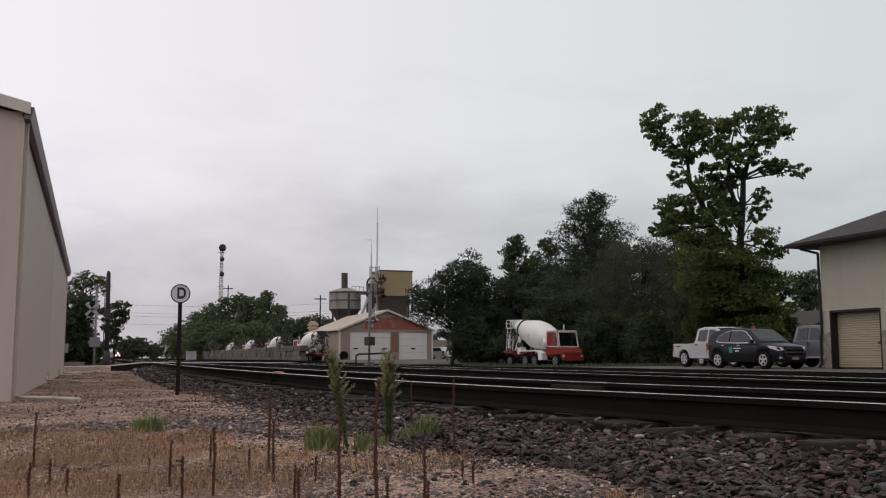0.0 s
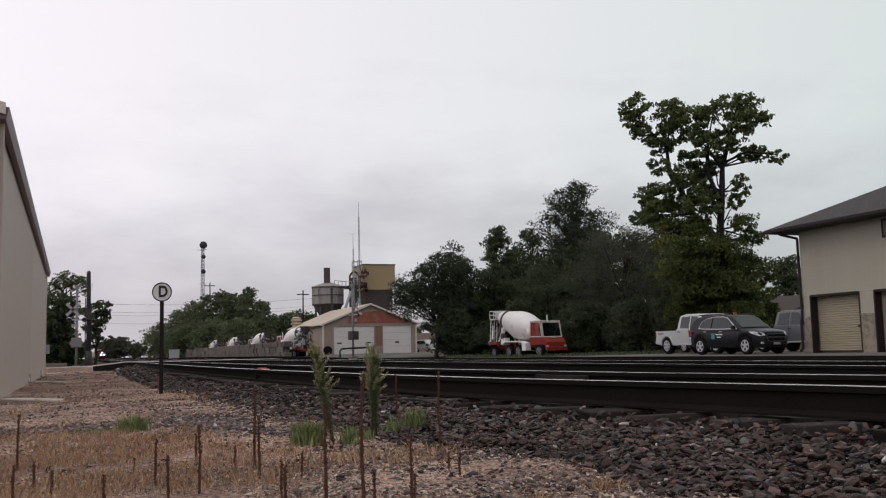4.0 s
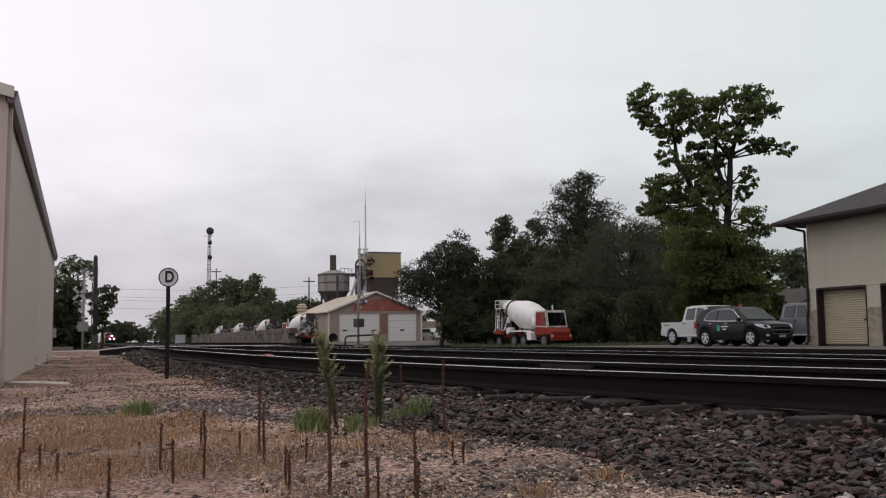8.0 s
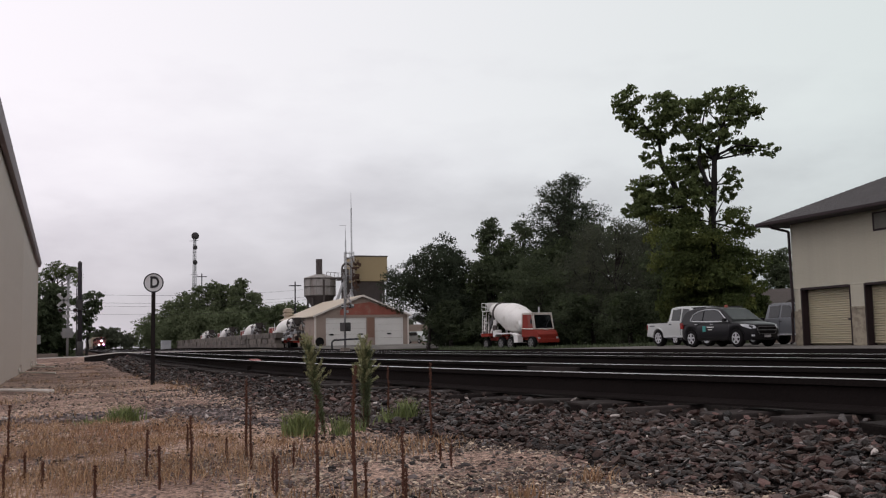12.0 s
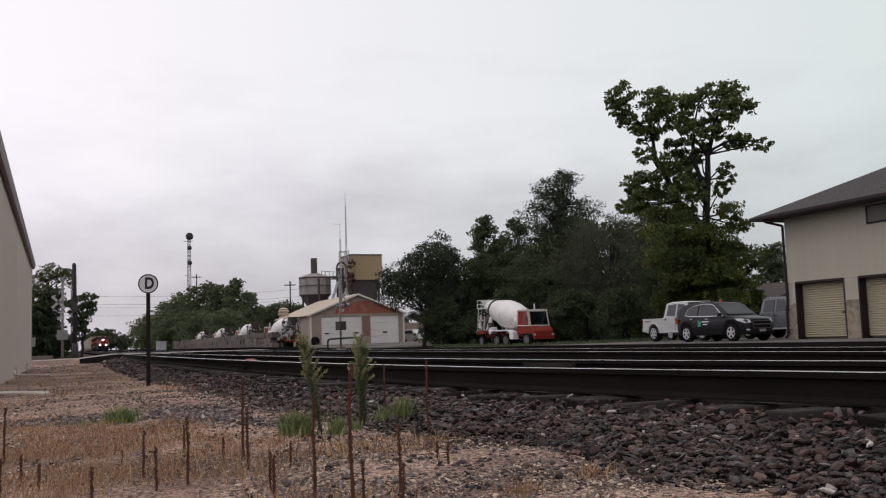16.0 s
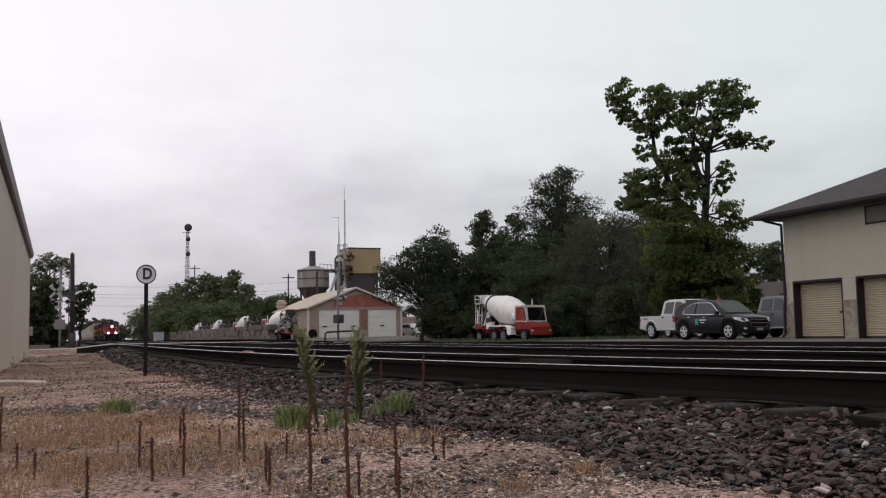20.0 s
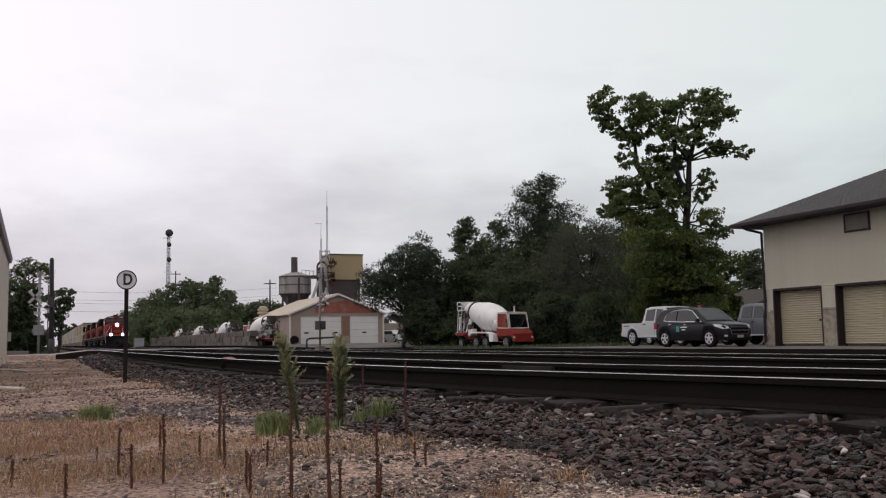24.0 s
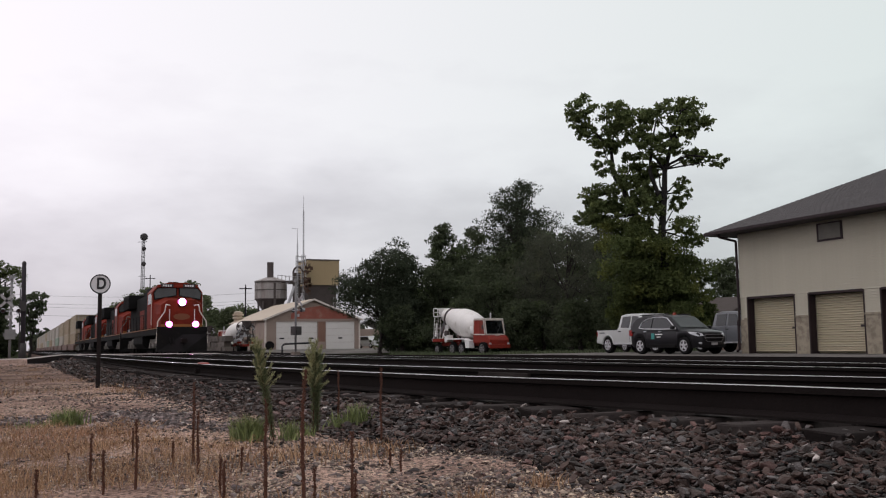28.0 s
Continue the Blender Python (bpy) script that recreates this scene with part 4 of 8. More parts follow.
M["silo"] = material("weathered grey steel silo", (0.31, 0.29, 0.275), 0.75, 0.1, var=0.35, scale=0.7, fine=8, second=(0.16, 0.13, 0.115), spots=0.52, streak=True)
M["rustdark"] = material("dark rusty steelwork", (0.075, 0.062, 0.058), 0.85, var=0.4, scale=0.8, fine=10)
M["rustbrown"] = material("rust-brown steel", (0.075, 0.042, 0.029), 0.9, var=0.4, scale=1.2, fine=12)
M["drumwhite"] = material("dusty white drum paint", (0.72, 0.70, 0.67), 0.55, var=0.12, scale=1.0, fine=10, second=(0.48, 0.45, 0.40), spots=0.6, bump=0.05)
M["mixorange"] = material("orange truck paint", (0.21, 0.025, 0.016), 0.5, spec=0.2, var=0.18, scale=1.2, fine=12, bump=0.05)
M["rubber"] = material("black rubber tyre", (0.010, 0.0095, 0.0095), 0.9, spec=0.1, var=0.3, scale=4, fine=30, bump=0.2)
M["chrome"] = material("bright alloy", (0.58, 0.58, 0.60), 0.3, 0.35, var=0.08, scale=4, fine=30, bump=0)
M["carwhite"] = material("white car paint", (0.44, 0.45, 0.44), 0.3, var=0.05, scale=1, fine=8, bump=0, spec=0.6)
M["carblack"] = material("black car paint", (0.008, 0.0076, 0.009), 0.32, var=0.1, scale=1, fine=8, bump=0, spec=0.22)
M["cargrey"] = material("dark grey car paint", (0.10, 0.105, 0.115), 0.3, var=0.08, scale=1, fine=8, bump=0, spec=0.6)
M["taillight"] = material("red tail lamp", (0.25, 0.015, 0.012), 0.25, var=0.1, scale=4, fine=30, bump=0)
M["lens"] = material("clear lamp glass", (0.42, 0.43, 0.45), 0.12, var=0.05, scale=4, fine=30, bump=0)
# paler than the side glass: part of the sky reflection is base colour
M["screen"] = material("windscreen glass with sky grey in its colour", (0.08, 0.09, 0.09), 0.12, var=0.1, scale=1, fine=5, bump=0, spec=0.8)
M["oldblock"] = material("stained grey block", (0.125, 0.105, 0.09), 0.9, var=0.35, scale=1.2, fine=25, bump=0.5, second=(0.07, 0.06, 0.053), spots=0.5, obj=0.25)
M["mixglass"] = material("red-tinted cab glass", (0.20, 0.04, 0.028), 0.25, var=0.1, scale=1, fine=5, bump=0, spec=0.4)
M["teal"] = material("teal door emblem", (0.04, 0.24, 0.22), 0.5, var=0.05, scale=4, fine=30, bump=0)
M["amber"] = material("amber beacon", (0.30, 0.05, 0.02), 0.3, var=0.05, scale=4, fine=30, bump=0)


M["darkpane"] = material("dull boarded pane", (0.12, 0.112, 0.095), 0.6, var=0.2, scale=2, fine=10, bump=0.05)
M["jamb"] = material("dark brown steel trim", (0.026, 0.017, 0.018), 0.6, spec=0.2, var=0.2, scale=2, fine=10, bump=0.03)


# ---------------------------------------------------------------- storage house with roller doors
def build_storage():
    """Front along x = 28, running towards the camera's side; doors open to the tracks."""
    X, Y1, Y0, ZB, ZE = 28.0, 31.3, -16.0, 0.07, 5.08
    D = 11.0
    w = thing("storage_building", "two-storey cream clapboard storage building with roller doors", "building")
    doors = []
    y = 30.9
    while y > Y0 + 3.5:
        doors.append((y - 2.68, y))
        y -= 3.37
    top = 2.36
    # wall over the doors
    part("wall", boxed(X, X + 0.6, Y0, Y1, top, ZE), M["siding"], w)
    part("end_wall", boxed(X, X + D, Y1 - 0.25, Y1 + 0.0, ZB - 0.1, ZE), M["siding"], w)
    part("end_wall", boxed(X, X + D, Y0, Y0 + 0.25, ZB - 0.1, ZE), M["siding"], w)
    part("back_wall", boxed(X + D - 0.25, X + D, Y0 + 0.25, Y1 - 0.25, ZB - 0.1, ZE), M["siding"], w)
    edges = [Y1 - 0.25] + [v for d in doors for v in (d[1], d[0])] + [Y0 + 0.25]
    for a, b in zip(edges[::2], edges[1::2]):
        hi, lo = max(a, b), min(a, b)
        part("pier", boxed(X - 0.03, X + 0.3, lo, hi, ZB - 0.15, 1.43), M["block"], w, "split block pier", bevel=0.01)
        part("pier_cap", boxed(X - 0.06, X + 0.28, lo - 0.01, hi + 0.01, 1.43, 1.50), M["block"], w)
        part("pier_wall", boxed(X, X + 0.25, lo, hi, 1.50, top), M["siding"], w)
    part("corner_pier", boxed(X - 0.03, X + 0.35, Y1 - 0.25, Y1 + 0.03, ZB - 0.15, 1.43), M["block"], w, "split block pier", bevel=0.01)
    # clapboards, lapped
    lap = bmesh.new()
    extrude(lap, [(X, 0.0), (X - 0.038, 0.0), (X - 0.004, 0.104), (X, 0.104)], Y0, Y1, "y")
    lap_me = finish("clapboard", lap, M["siding"])
    z = top
    while z < ZE - 0.1:
        ob = new("clapboard", lap_me)
        ob.parent = w
        ob.location = (0, 0, z)
        z += 0.104
    for a, b in zip(edges[::2], edges[1::2]):
        hi, lo = max(a, b), min(a, b)
        for k in range(8):
            bm = bmesh.new()
            extrude(bm, [(X, 0.0), (X - 0.038, 0.0), (X - 0.004, 0.104), (X, 0.104)], lo + 0.01, hi - 0.01, "y")
            ob = part("clapboard", bm, M["siding"], w)
            ob.location = (0, 0, 1.51 + 0.104 * k)
    # roller doors, set back, with ribs
    for lo, hi in doors:
        prof = [(X + 0.45, ZB - 0.05)]
        n = 25
        for k in range(n):
            z0 = ZB + (top - ZB) * k / n
            dz = (top - ZB) / n
            prof += [(X + 0.34, z0 + 0.02), (X + 0.285, z0 + dz * 0.45), (X + 0.295, z0 + dz * 0.85), (X + 0.34, z0 + dz - 0.012)]
        prof += [(X + 0.45, top)]
        bm = bmesh.new()
        extrude(bm, prof, lo + 0.04, hi - 0.04, "y")
        d = part("roller_door", bm, M["rolldoor"], w, "closed cream ribbed roller door")
        part("latch", boxed(X + 0.27, X + 0.31, lo + 0.3, lo + 0.5, 1.0, 1.08), M["darksteel"], d)
        part("jamb", boxed(X - 0.035, X + 0.45, lo - 0.005, lo + 0.06, ZB - 0.1, top), M["jamb"], w, "dark door jamb")
        part("jamb", boxed(X - 0.035, X + 0.45, hi - 0.06, hi + 0.005, ZB - 0.1, top), M["jamb"], w, "dark door jamb")
    for lo, hi in doors:
        part("lintel", boxed(X - 0.045, X + 0.4, lo + 0.06, hi - 0.06, top - 0.07, top + 0.02), M["jamb"], w, "dark door lintel")
    # hip roof
    ov = 0.8
    bm = bmesh.new()
    x0, x1, y0, y1 = X - ov, X + D + ov, Y0 - ov, Y1 + 1.15
    run, rise = (x1 - x0) / 2, (x1 - x0) / 2 * 0.44
    base = [(x0, y0), (x1, y0), (x1, y1), (x0, y1)]
    lo = [bm.verts.new((*p, ZE)) for p in base]
    mid = [bm.verts.new((*p, ZE + 0.14)) for p in base]
    r = [bm.verts.new((x0 + run, y0 + run, ZE + 0.14 + rise)), bm.verts.new((x0 + run, y1 - run, ZE + 0.14 + rise))]
    bm.faces.new(lo[::-1])
    for k in range(4):
        bm.faces.new((lo[k], lo[(k + 1) % 4], mid[(k + 1) % 4], mid[k]))
    bm.faces.new((mid[0], mid[1], r[0]))
    bm.faces.new((mid[2], mid[3], r[1]))
    bm.faces.new((mid[1], mid[2], r[1], r[0]))
    bm.faces.new((mid[3], mid[0], r[0], r[1]))
    part("roof", bm, M["shingle"], w, "dark grey shingle hip roof")
    # rows of shingles on the slope that is seen
    k = 0
    while 0.14 * k < run - 0.4:
        s = 0.14 * k
        bm = bmesh.new()
        zz = ZE + 0.146 + s * 0.44
        v = [bm.verts.new(p) for p in ((x0 + s, y1 - s, zz + 0.012), (x0 + s, y0 + s, zz + 0.012), (x0 + s + 0.15, y0 + s + 0.15, zz + 0.066), (x0 + s + 0.15, y1 - s - 0.15, zz + 0.066),
                                        (x0 + s, y1 - s, zz - 0.01), (x0 + s, y0 + s, zz - 0.01))]
        bm.faces.new(v[:4])
        bm.faces.new((v[0], v[1], v[5], v[4]))
        part("shingle_course", bm, M["shingle"], w)
        k += 1
    part("gutter", boxed(x0 - 0.1, x0, y0, y1, ZE + 0.0, ZE + 0.13), M["jamb"], w, "dark gutter", bevel=0.02)
    part("gutter", boxed(x0, x1, y1, y1 + 0.1, ZE + 0.0, ZE + 0.13), M["jamb"], w, "dark gutter", bevel=0.02)
    bm = bmesh.new()
    pts = [(x0 - 0.02, Y1 + 0.35, ZE + 0.02), (x0 + 0.05, Y1 + 0.3, ZE - 0.12), (X - 0.07, Y1 + 0.06, ZE - 0.3), (X - 0.07, Y1 + 0.04, 1.5), (X - 0.12, Y1 + 0.06, 1.35), (X - 0.12, Y1 + 0.06, 0.2), (X - 0.25, Y1 + 0.06, 0.1)]
    for a, b in zip(pts, pts[1:]):
        tube(bm, a, b, 0.055, n=8)
    part("downspout", bm, M["jamb"], w, "dark downspout")
    win = part("window", boxed(X - 0.05, X + 0.05, 25.66, 26.9, 4.28, 4.99), M["jamb"], w, "small dark-framed window")
    part("pane", boxed(X - 0.06, X - 0.045, 25.76, 26.8, 4.36, 4.93), M["darkpane"], win, "dull grey pane")


# ---------------------------------------------------------------- ready-mix plant
def build_garage():
    X0, X1, Y0, Y1, ZB, ZE, ZP = 27.9, 40.0, 115.0, 135.0, 0.25, 4.0, 6.45
    g = thing("truck_garage", "tan gable garage with two white doors and a red gable", "building")
    xm = (X0 + X1) / 2
    d1, d2, top = (29.2, 34.45), (35.6, 39.4), 3.72
    for a, b in ((X0, d1[0]), (d1[1], d2[0]), (d2[1], X1)):
        part("pier", boxed(a, b, Y0, Y0 + 0.3, ZB - 0.3, top), M["garagewall"], g)
    bm = bmesh.new()
    extrude(bm, [(X0, top), (X1, top), (X1, ZE), (xm, ZP - 0.1), (X0, ZE)], Y0, Y0 + 0.3, "y")
    part("gable_wall", bm, M["garagewall"], g)
    bm = bmesh.new()
    extrude(bm, [(xm - 2.9, top + 0.35), (X1 - 1.0, top + 0.35), (X1 - 1.0, ZE + 0.35), (xm + 1.0, ZP - 0.75), (xm - 2.2, ZP - 1.2), (xm - 2.9, top + 0.9)], Y0 - 0.03, Y0 - 0.004, "y")
    part("red_panel", bm, M["brickred"], g, "faded red painted panel")
    part("red_panel", boxed(d1[1] + 0.12, d2[0] - 0.12, Y0 - 0.03, Y0 - 0.004, 1.2, top), M["pillar"], g, "brownish red painted pillar")
    for (a, b), n in ((d1, 5), (d2, 4)):
        for k in range(n):
            h = (top - ZB) / n
            d = part("door_panel", boxed(a, b, Y0 + 0.1, Y0 + 0.18, ZB + h * k + 0.015, ZB + h * (k + 1)), M["doorwhite"], g, "white overhead door panel", bevel=0.006)
        for f in (0.14, 0.86) if n == 5 else (0.5,):
            part("door_window", boxed(a + (b - a) * f - 0.28, a + (b - a) * f + 0.28, Y0 + 0.07, Y0 + 0.1, 1.55, 1.72), M["glass"], g, "narrow dark door window")
    part("side_wall", boxed(X0, X0 + 0.3, Y0 + 0.3, Y1, ZB - 0.3, ZE), M["garagewall"], g)
    part("side_wall", boxed(X1 - 0.3, X1, Y0 + 0.3, Y1, ZB - 0.3, ZE), M["garagewall"], g)
    bm = bmesh.new()
    extrude(bm, [(X0, ZB), (X1, ZB), (X1, ZE), (xm, ZP - 0.1), (X0, ZE)], Y1, Y1 + 0.3, "y")
    part("back_wall", bm, M["garagewall"], g)
    bm = bmesh.new()
    extrude(bm, [(X0 - 0.4, ZE - 0.12), (xm, ZP), (X1 + 0.4, ZE - 0.12), (X1 + 0.4, ZE), (xm, ZP + 0.14), (X0 - 0.4, ZE)], Y0 - 0.35, Y1 + 0.5, "y")
    part("roof", bm, M["tanroof"], g, "tan metal roof")
    bm = bmesh.new()
    extrude(bm, [(X0 - 0.42, ZE - 0.2), (xm, ZP - 0.08), (X1 + 0.42, ZE - 0.2), (X1 + 0.42, ZE + 0.02), (xm, ZP + 0.16), (X0 - 0.42, ZE + 0.02)], Y0 - 0.42, Y0 - 0.35, "y")
    part("rake_trim", bm, M["pvc"], g, "pale gable trim")
    for x in (X0 - 0.04, X1 + 0.04):
        part("corner_trim", boxed(x - 0.1, x + 0.1, Y0 - 0.06, Y0 + 0.1, ZB - 0.2, ZE), M["pvc"], g, "pale corner trim")
    v = thing("roof_vent", "round tan vent on the garage roof", "vent", pose(X0 + 0.62, Y1 - 1.0, ZE + 0.1))
    bm = bmesh.new()
    spun(bm, [(0.6, -0.3), (0.6, 0.5), (0.8, 0.55), (0.8, 0.75), (0.6, 0.8), (0.6, 0.95), (0.8, 1.0), (0.8, 1.2), (0.6, 1.25), (0.65, 1.45), (0.3, 1.6)], 16)
    part("cowl", bm, M["tanroof"], v, smooth=False)


def build_plant():
    # round silo on legs with a stack
    s = thing("silo", "weathered grey steel silo on legs with a stack", "silo", pose(35.55, 143.5, -0.05))
    bm = bmesh.new()
    spun(bm, [(2.35, 8.0), (2.35, 10.7)], 28)
    part("tank", bm, M["silo"], s)
    bm = bmesh.new()
    spun(bm, [(0.5, 5.0), (2.3, 7.9), (2.38, 8.02)], 28)
    part("cone", bm, M["rustdark"], s, "dark rusty discharge cone")
    bm = bmesh.new()
    spun(bm, [(2.5, 10.7), (2.5, 10.8), (0.5, 11.45)], 28)
    part("roof", bm, M["silo"], s, "weathered shallow conical roof")
    part("chimney", tubed((-0.2, -0.4, 11.2), (-0.2, -0.4, 13.7), 0.5, n=16), M["rustdark"], s, "dark exhaust stack")
    for k in range(4):
        a = math.tau * (k + 0.5) / 4
        part("leg", tubed((2.2 * math.cos(a), 2.2 * math.sin(a), 0), (2.2 * math.cos(a), 2.2 * math.sin(a), 7.6), 0.16, n=8), M["rustdark"], s)
    for z in (8.0, 9.4, 10.6):
        bm = bmesh.new()
        spun(bm, [(2.42, z - 0.06), (2.47, z - 0.06), (2.47, z + 0.06), (2.42, z + 0.06)], 28)
        part("hoop", bm, M["rustdark"], s)
    part("ladder", boxed(-0.16, 0.16, -2.5, -2.4, 1.0, 10.4), M["rustdark"], s)
    for k in range(14):
        a = math.tau * k / 14 + 0.2
        part("seam", boxed(2.4 * math.cos(a) - 0.05, 2.4 * math.cos(a) + 0.05, 2.4 * math.sin(a) - 0.05, 2.4 * math.sin(a) + 0.05, 8.0, 10.65), M["silo"], s)
    part("roof_rail", tubed((0.6, -1.9, 11.6), (2.6, -1.4, 11.5), 0.04, n=5), M["rustdark"], s)
    for k in range(4):
        part("rail_post", tubed((0.6 + 0.66 * k, -1.9 + 0.17 * k, 10.8), (0.6 + 0.66 * k, -1.9 + 0.17 * k, 11.6), 0.035, n=5), M["rustdark"], s)
    # aggregate bin house
    h = thing("aggregate_bin", "ochre clad bin house over dark steelwork", "plant", pose(42.9, 141.0, 0.35))
    bm = bmesh.new()
    box(bm, -2.55, 2.55, -1.0, 4.5, 9.7, 13.5)
    part("bin", bm, M["hopper_tan"], h)
    n = 24
    for k in range(n + 1):
        part("rib", boxed(-2.52 + 5.04 * k / n - 0.03, -2.52 + 5.04 * k / n + 0.03, -1.04, -1.0, 9.75, 13.4), M["hopper_tan"], h)
    part("cap", boxed(-2.65, 2.65, -1.1, 4.6, 13.5, 13.68), M["rustdark"], h)
    bm = bmesh.new()
    lo = [bm.verts.new(p) for p in ((-1.6, 0.2, 5.8), (1.6, 0.2, 5.8), (1.6, 3.2, 5.8), (-1.6, 3.2, 5.8))]
    hi = [bm.verts.new(p) for p in ((-2.3, -0.7, 9.7), (2.2, -0.7, 9.7), (2.2, 4.2, 9.7), (-2.3, 4.2, 9.7))]
    for k in range(4):
        bm.faces.new((lo[k], lo[(k + 1) % 4], hi[(k + 1) % 4], hi[k]))
    bm.faces.new(lo[::-1])
    bm.faces.new(hi)
    part("hopper", bm, M["rustdark"], h, "dark rusty hopper")
    for sx in (-2.2, 2.0):
        for sy in (-0.7, 4.1):
            part("leg", boxed(sx - 0.15, sx + 0.15, sy - 0.15, sy + 0.15, -0.6, 9.7), M["rustdark"], h)
    part("side_panel", boxed(-2.2, 2.0, 0.0, 0.1, 3.0, 9.7), M["rustdark"], h)
    # leg of the bucket elevator between silo and bin
    e = thing("bucket_elevator", "rusty bucket elevator leg with a curved head", "elevator", pose(38.6, 140.0, 0.25))
    part("casing", boxed(-0.45, 0.55, -0.4, 0.4, 0, 11.6), M["rustdark"], e)
    bm = bmesh.new()
    arc = [(0.3 - 0.75 * math.cos(a * math.pi / 8), 0, 11.6 + 0.9 * math.sin(a * math.pi / 8)) for a in range(9)]
    for p, q in zip(arc, arc[1:]):
        tube(bm, p, q, 0.15, n=8)
    tube(bm, arc[0], (-0.45, 0, 9.8), 0.13, n=8)
    tube(bm, arc[-1], (1.15, 0, 10.2), 0.2, n=8)
    part("head", bm, M["rustdark"], e, "dark arched return pipe")
    bm = bmesh.new()
    for k in range(7):
        z = 9.9 + 0.7 * k
        for p, q in (((0.1, -0.6), (1.3, -0.6)), ((0.1, 0.5), (1.3, 0.5)), ((0.1, -0.6), (0.1, 0.5)), ((1.3, -0.6), (1.3, 0.5))):
            tube(bm, (*p, z), (*q, z), 0.05, n=4, caps=False)
    for p in ((0.1, -0.6), (1.3, -0.6), (0.1, 0.5), (1.3, 0.5), (0.7, -0.6)):
        tube(bm, (*p, 9.9), (*p, 14.3), 0.07, n=4)
    part("ladder_cage", bm, M["galv"], e, "pale steel ladder cage")
    rg = random.Random(6)
    for k in range(26):
        x, z = 1.3 + rg.uniform(-0.5, 0.6), 8.2 + 4.2 * rg.random()
        part("gantry_plate", boxed(x, x + rg.uniform(0.1, 0.5), -1.35, -1.1, z, z + rg.uniform(0.1, 0.6)), M["rustbrown"], e, "rust-brown gantry plate")
        part("gantry_bar", tubed((x, -1.2, z), (x + rg.uniform(-0.6, 0.6), -1.2, z + rg.uniform(0.4, 1.2)), 0.06, n=5), M["rustbrown"], e)
    part("platform", boxed(-1.3, 1.2, -0.8, 0.8, 9.9, 10.0), M["rustdark"], e)
    for x in (-1.3, -0.4, 0.5, 1.2):
        part("railing_post", tubed((x, -0.8, 10.0), (x, -0.8, 11.0), 0.03, n=5), M["galv"], e)
    part("railing", tubed((-1.3, -0.8, 11.0), (1.2, -0.8, 11.0), 0.03, n=5), M["galv"], e)
    bm = bmesh.new()
    tube(bm, (-0.4, -0.5, 9.5), (-1.6, -0.5, 6.2), 0.22, n=8)
    tube(bm, (0.7, -0.6, 8.5), (1.5, -0.6, 6.0), 0.18, n=8)
    part("chute", bm, M["galv"], e, "pale sheet metal chute")
    bm = bmesh.new()
    tube(bm, (-2.2, 0.2, 10.2), (3.0, 0.5, 10.4), 0.18, n=8)
    part("cross_pipe", bm, M["rustdark"], e)
    # antenna masts
    for x, y, top in ((39.5, 139.2, 23.4), (38.55, 139.2, 18.4)):
        m = thing("antenna_mast", "thin grey lattice antenna mast", "mast", pose(x, y, 0.25), "antenna masts of the plant")
        for a in range(3):
            c, sn = math.cos(a * math.tau / 3) * 0.16, math.sin(a * math.tau / 3) * 0.16
            part("upright", tubed((c, sn, 0), (c * 0.5, sn * 0.5, top - 2.4), 0.035, n=5), M["galv"], m)
        bm = bmesh.new()
        z = 1.0
        while z < top - 3:
            f = 1 - 0.5 * z / top
            for a in range(3):
                b = a + 1
                tube(bm, (math.cos(a * math.tau / 3) * 0.16 * f, math.sin(a * math.tau / 3) * 0.16 * f, z), (math.cos(b * math.tau / 3) * 0.16 * f, math.sin(b * math.tau / 3) * 0.16 * f, z + 0.4), 0.014, n=4, caps=False)
            z += 0.45
        part("bracing", bm, M["galv"], m)
        part("whip", tubed((0, 0, top - 2.6), (0, 0, top), 0.05, 0.02, n=6), M["galv"], m)
        if top < 20:
            part("aerial", tubed((-0.9, 0, top - 0.1), (0.1, 0, top - 0.1), 0.025, n=5), M["galv"], m)
    # block wall
    wall = thing("block_wall", "low wall of stacked grey concrete blocks", "wall", kind="structure")
    rng = random.Random(2)
    blocks = []
    for k in range(3):
        bm = bmesh.new()
        box(bm, -0.4, 0.4, 0, 1.77, 0, 0.585)
        blocks.append(finish("block", bm, M["oldblock"], bevel=0.05))
    for row in range(3):
        y = 99.5 + (0.9 if row == 1 else 0)
        while y < 214:
            if not (row == 2 and y > 150 and rng.random() < 0.25):
                ob = new("block", blocks[row % 3])
                ob.parent = wall
                ob.matrix_world = pose(20.2 + rng.uniform(-0.09, 0.09), y, 0.05 + row * 0.588, 0, 0, rng.uniform(-1.5, 1.5))
            y += 1.8


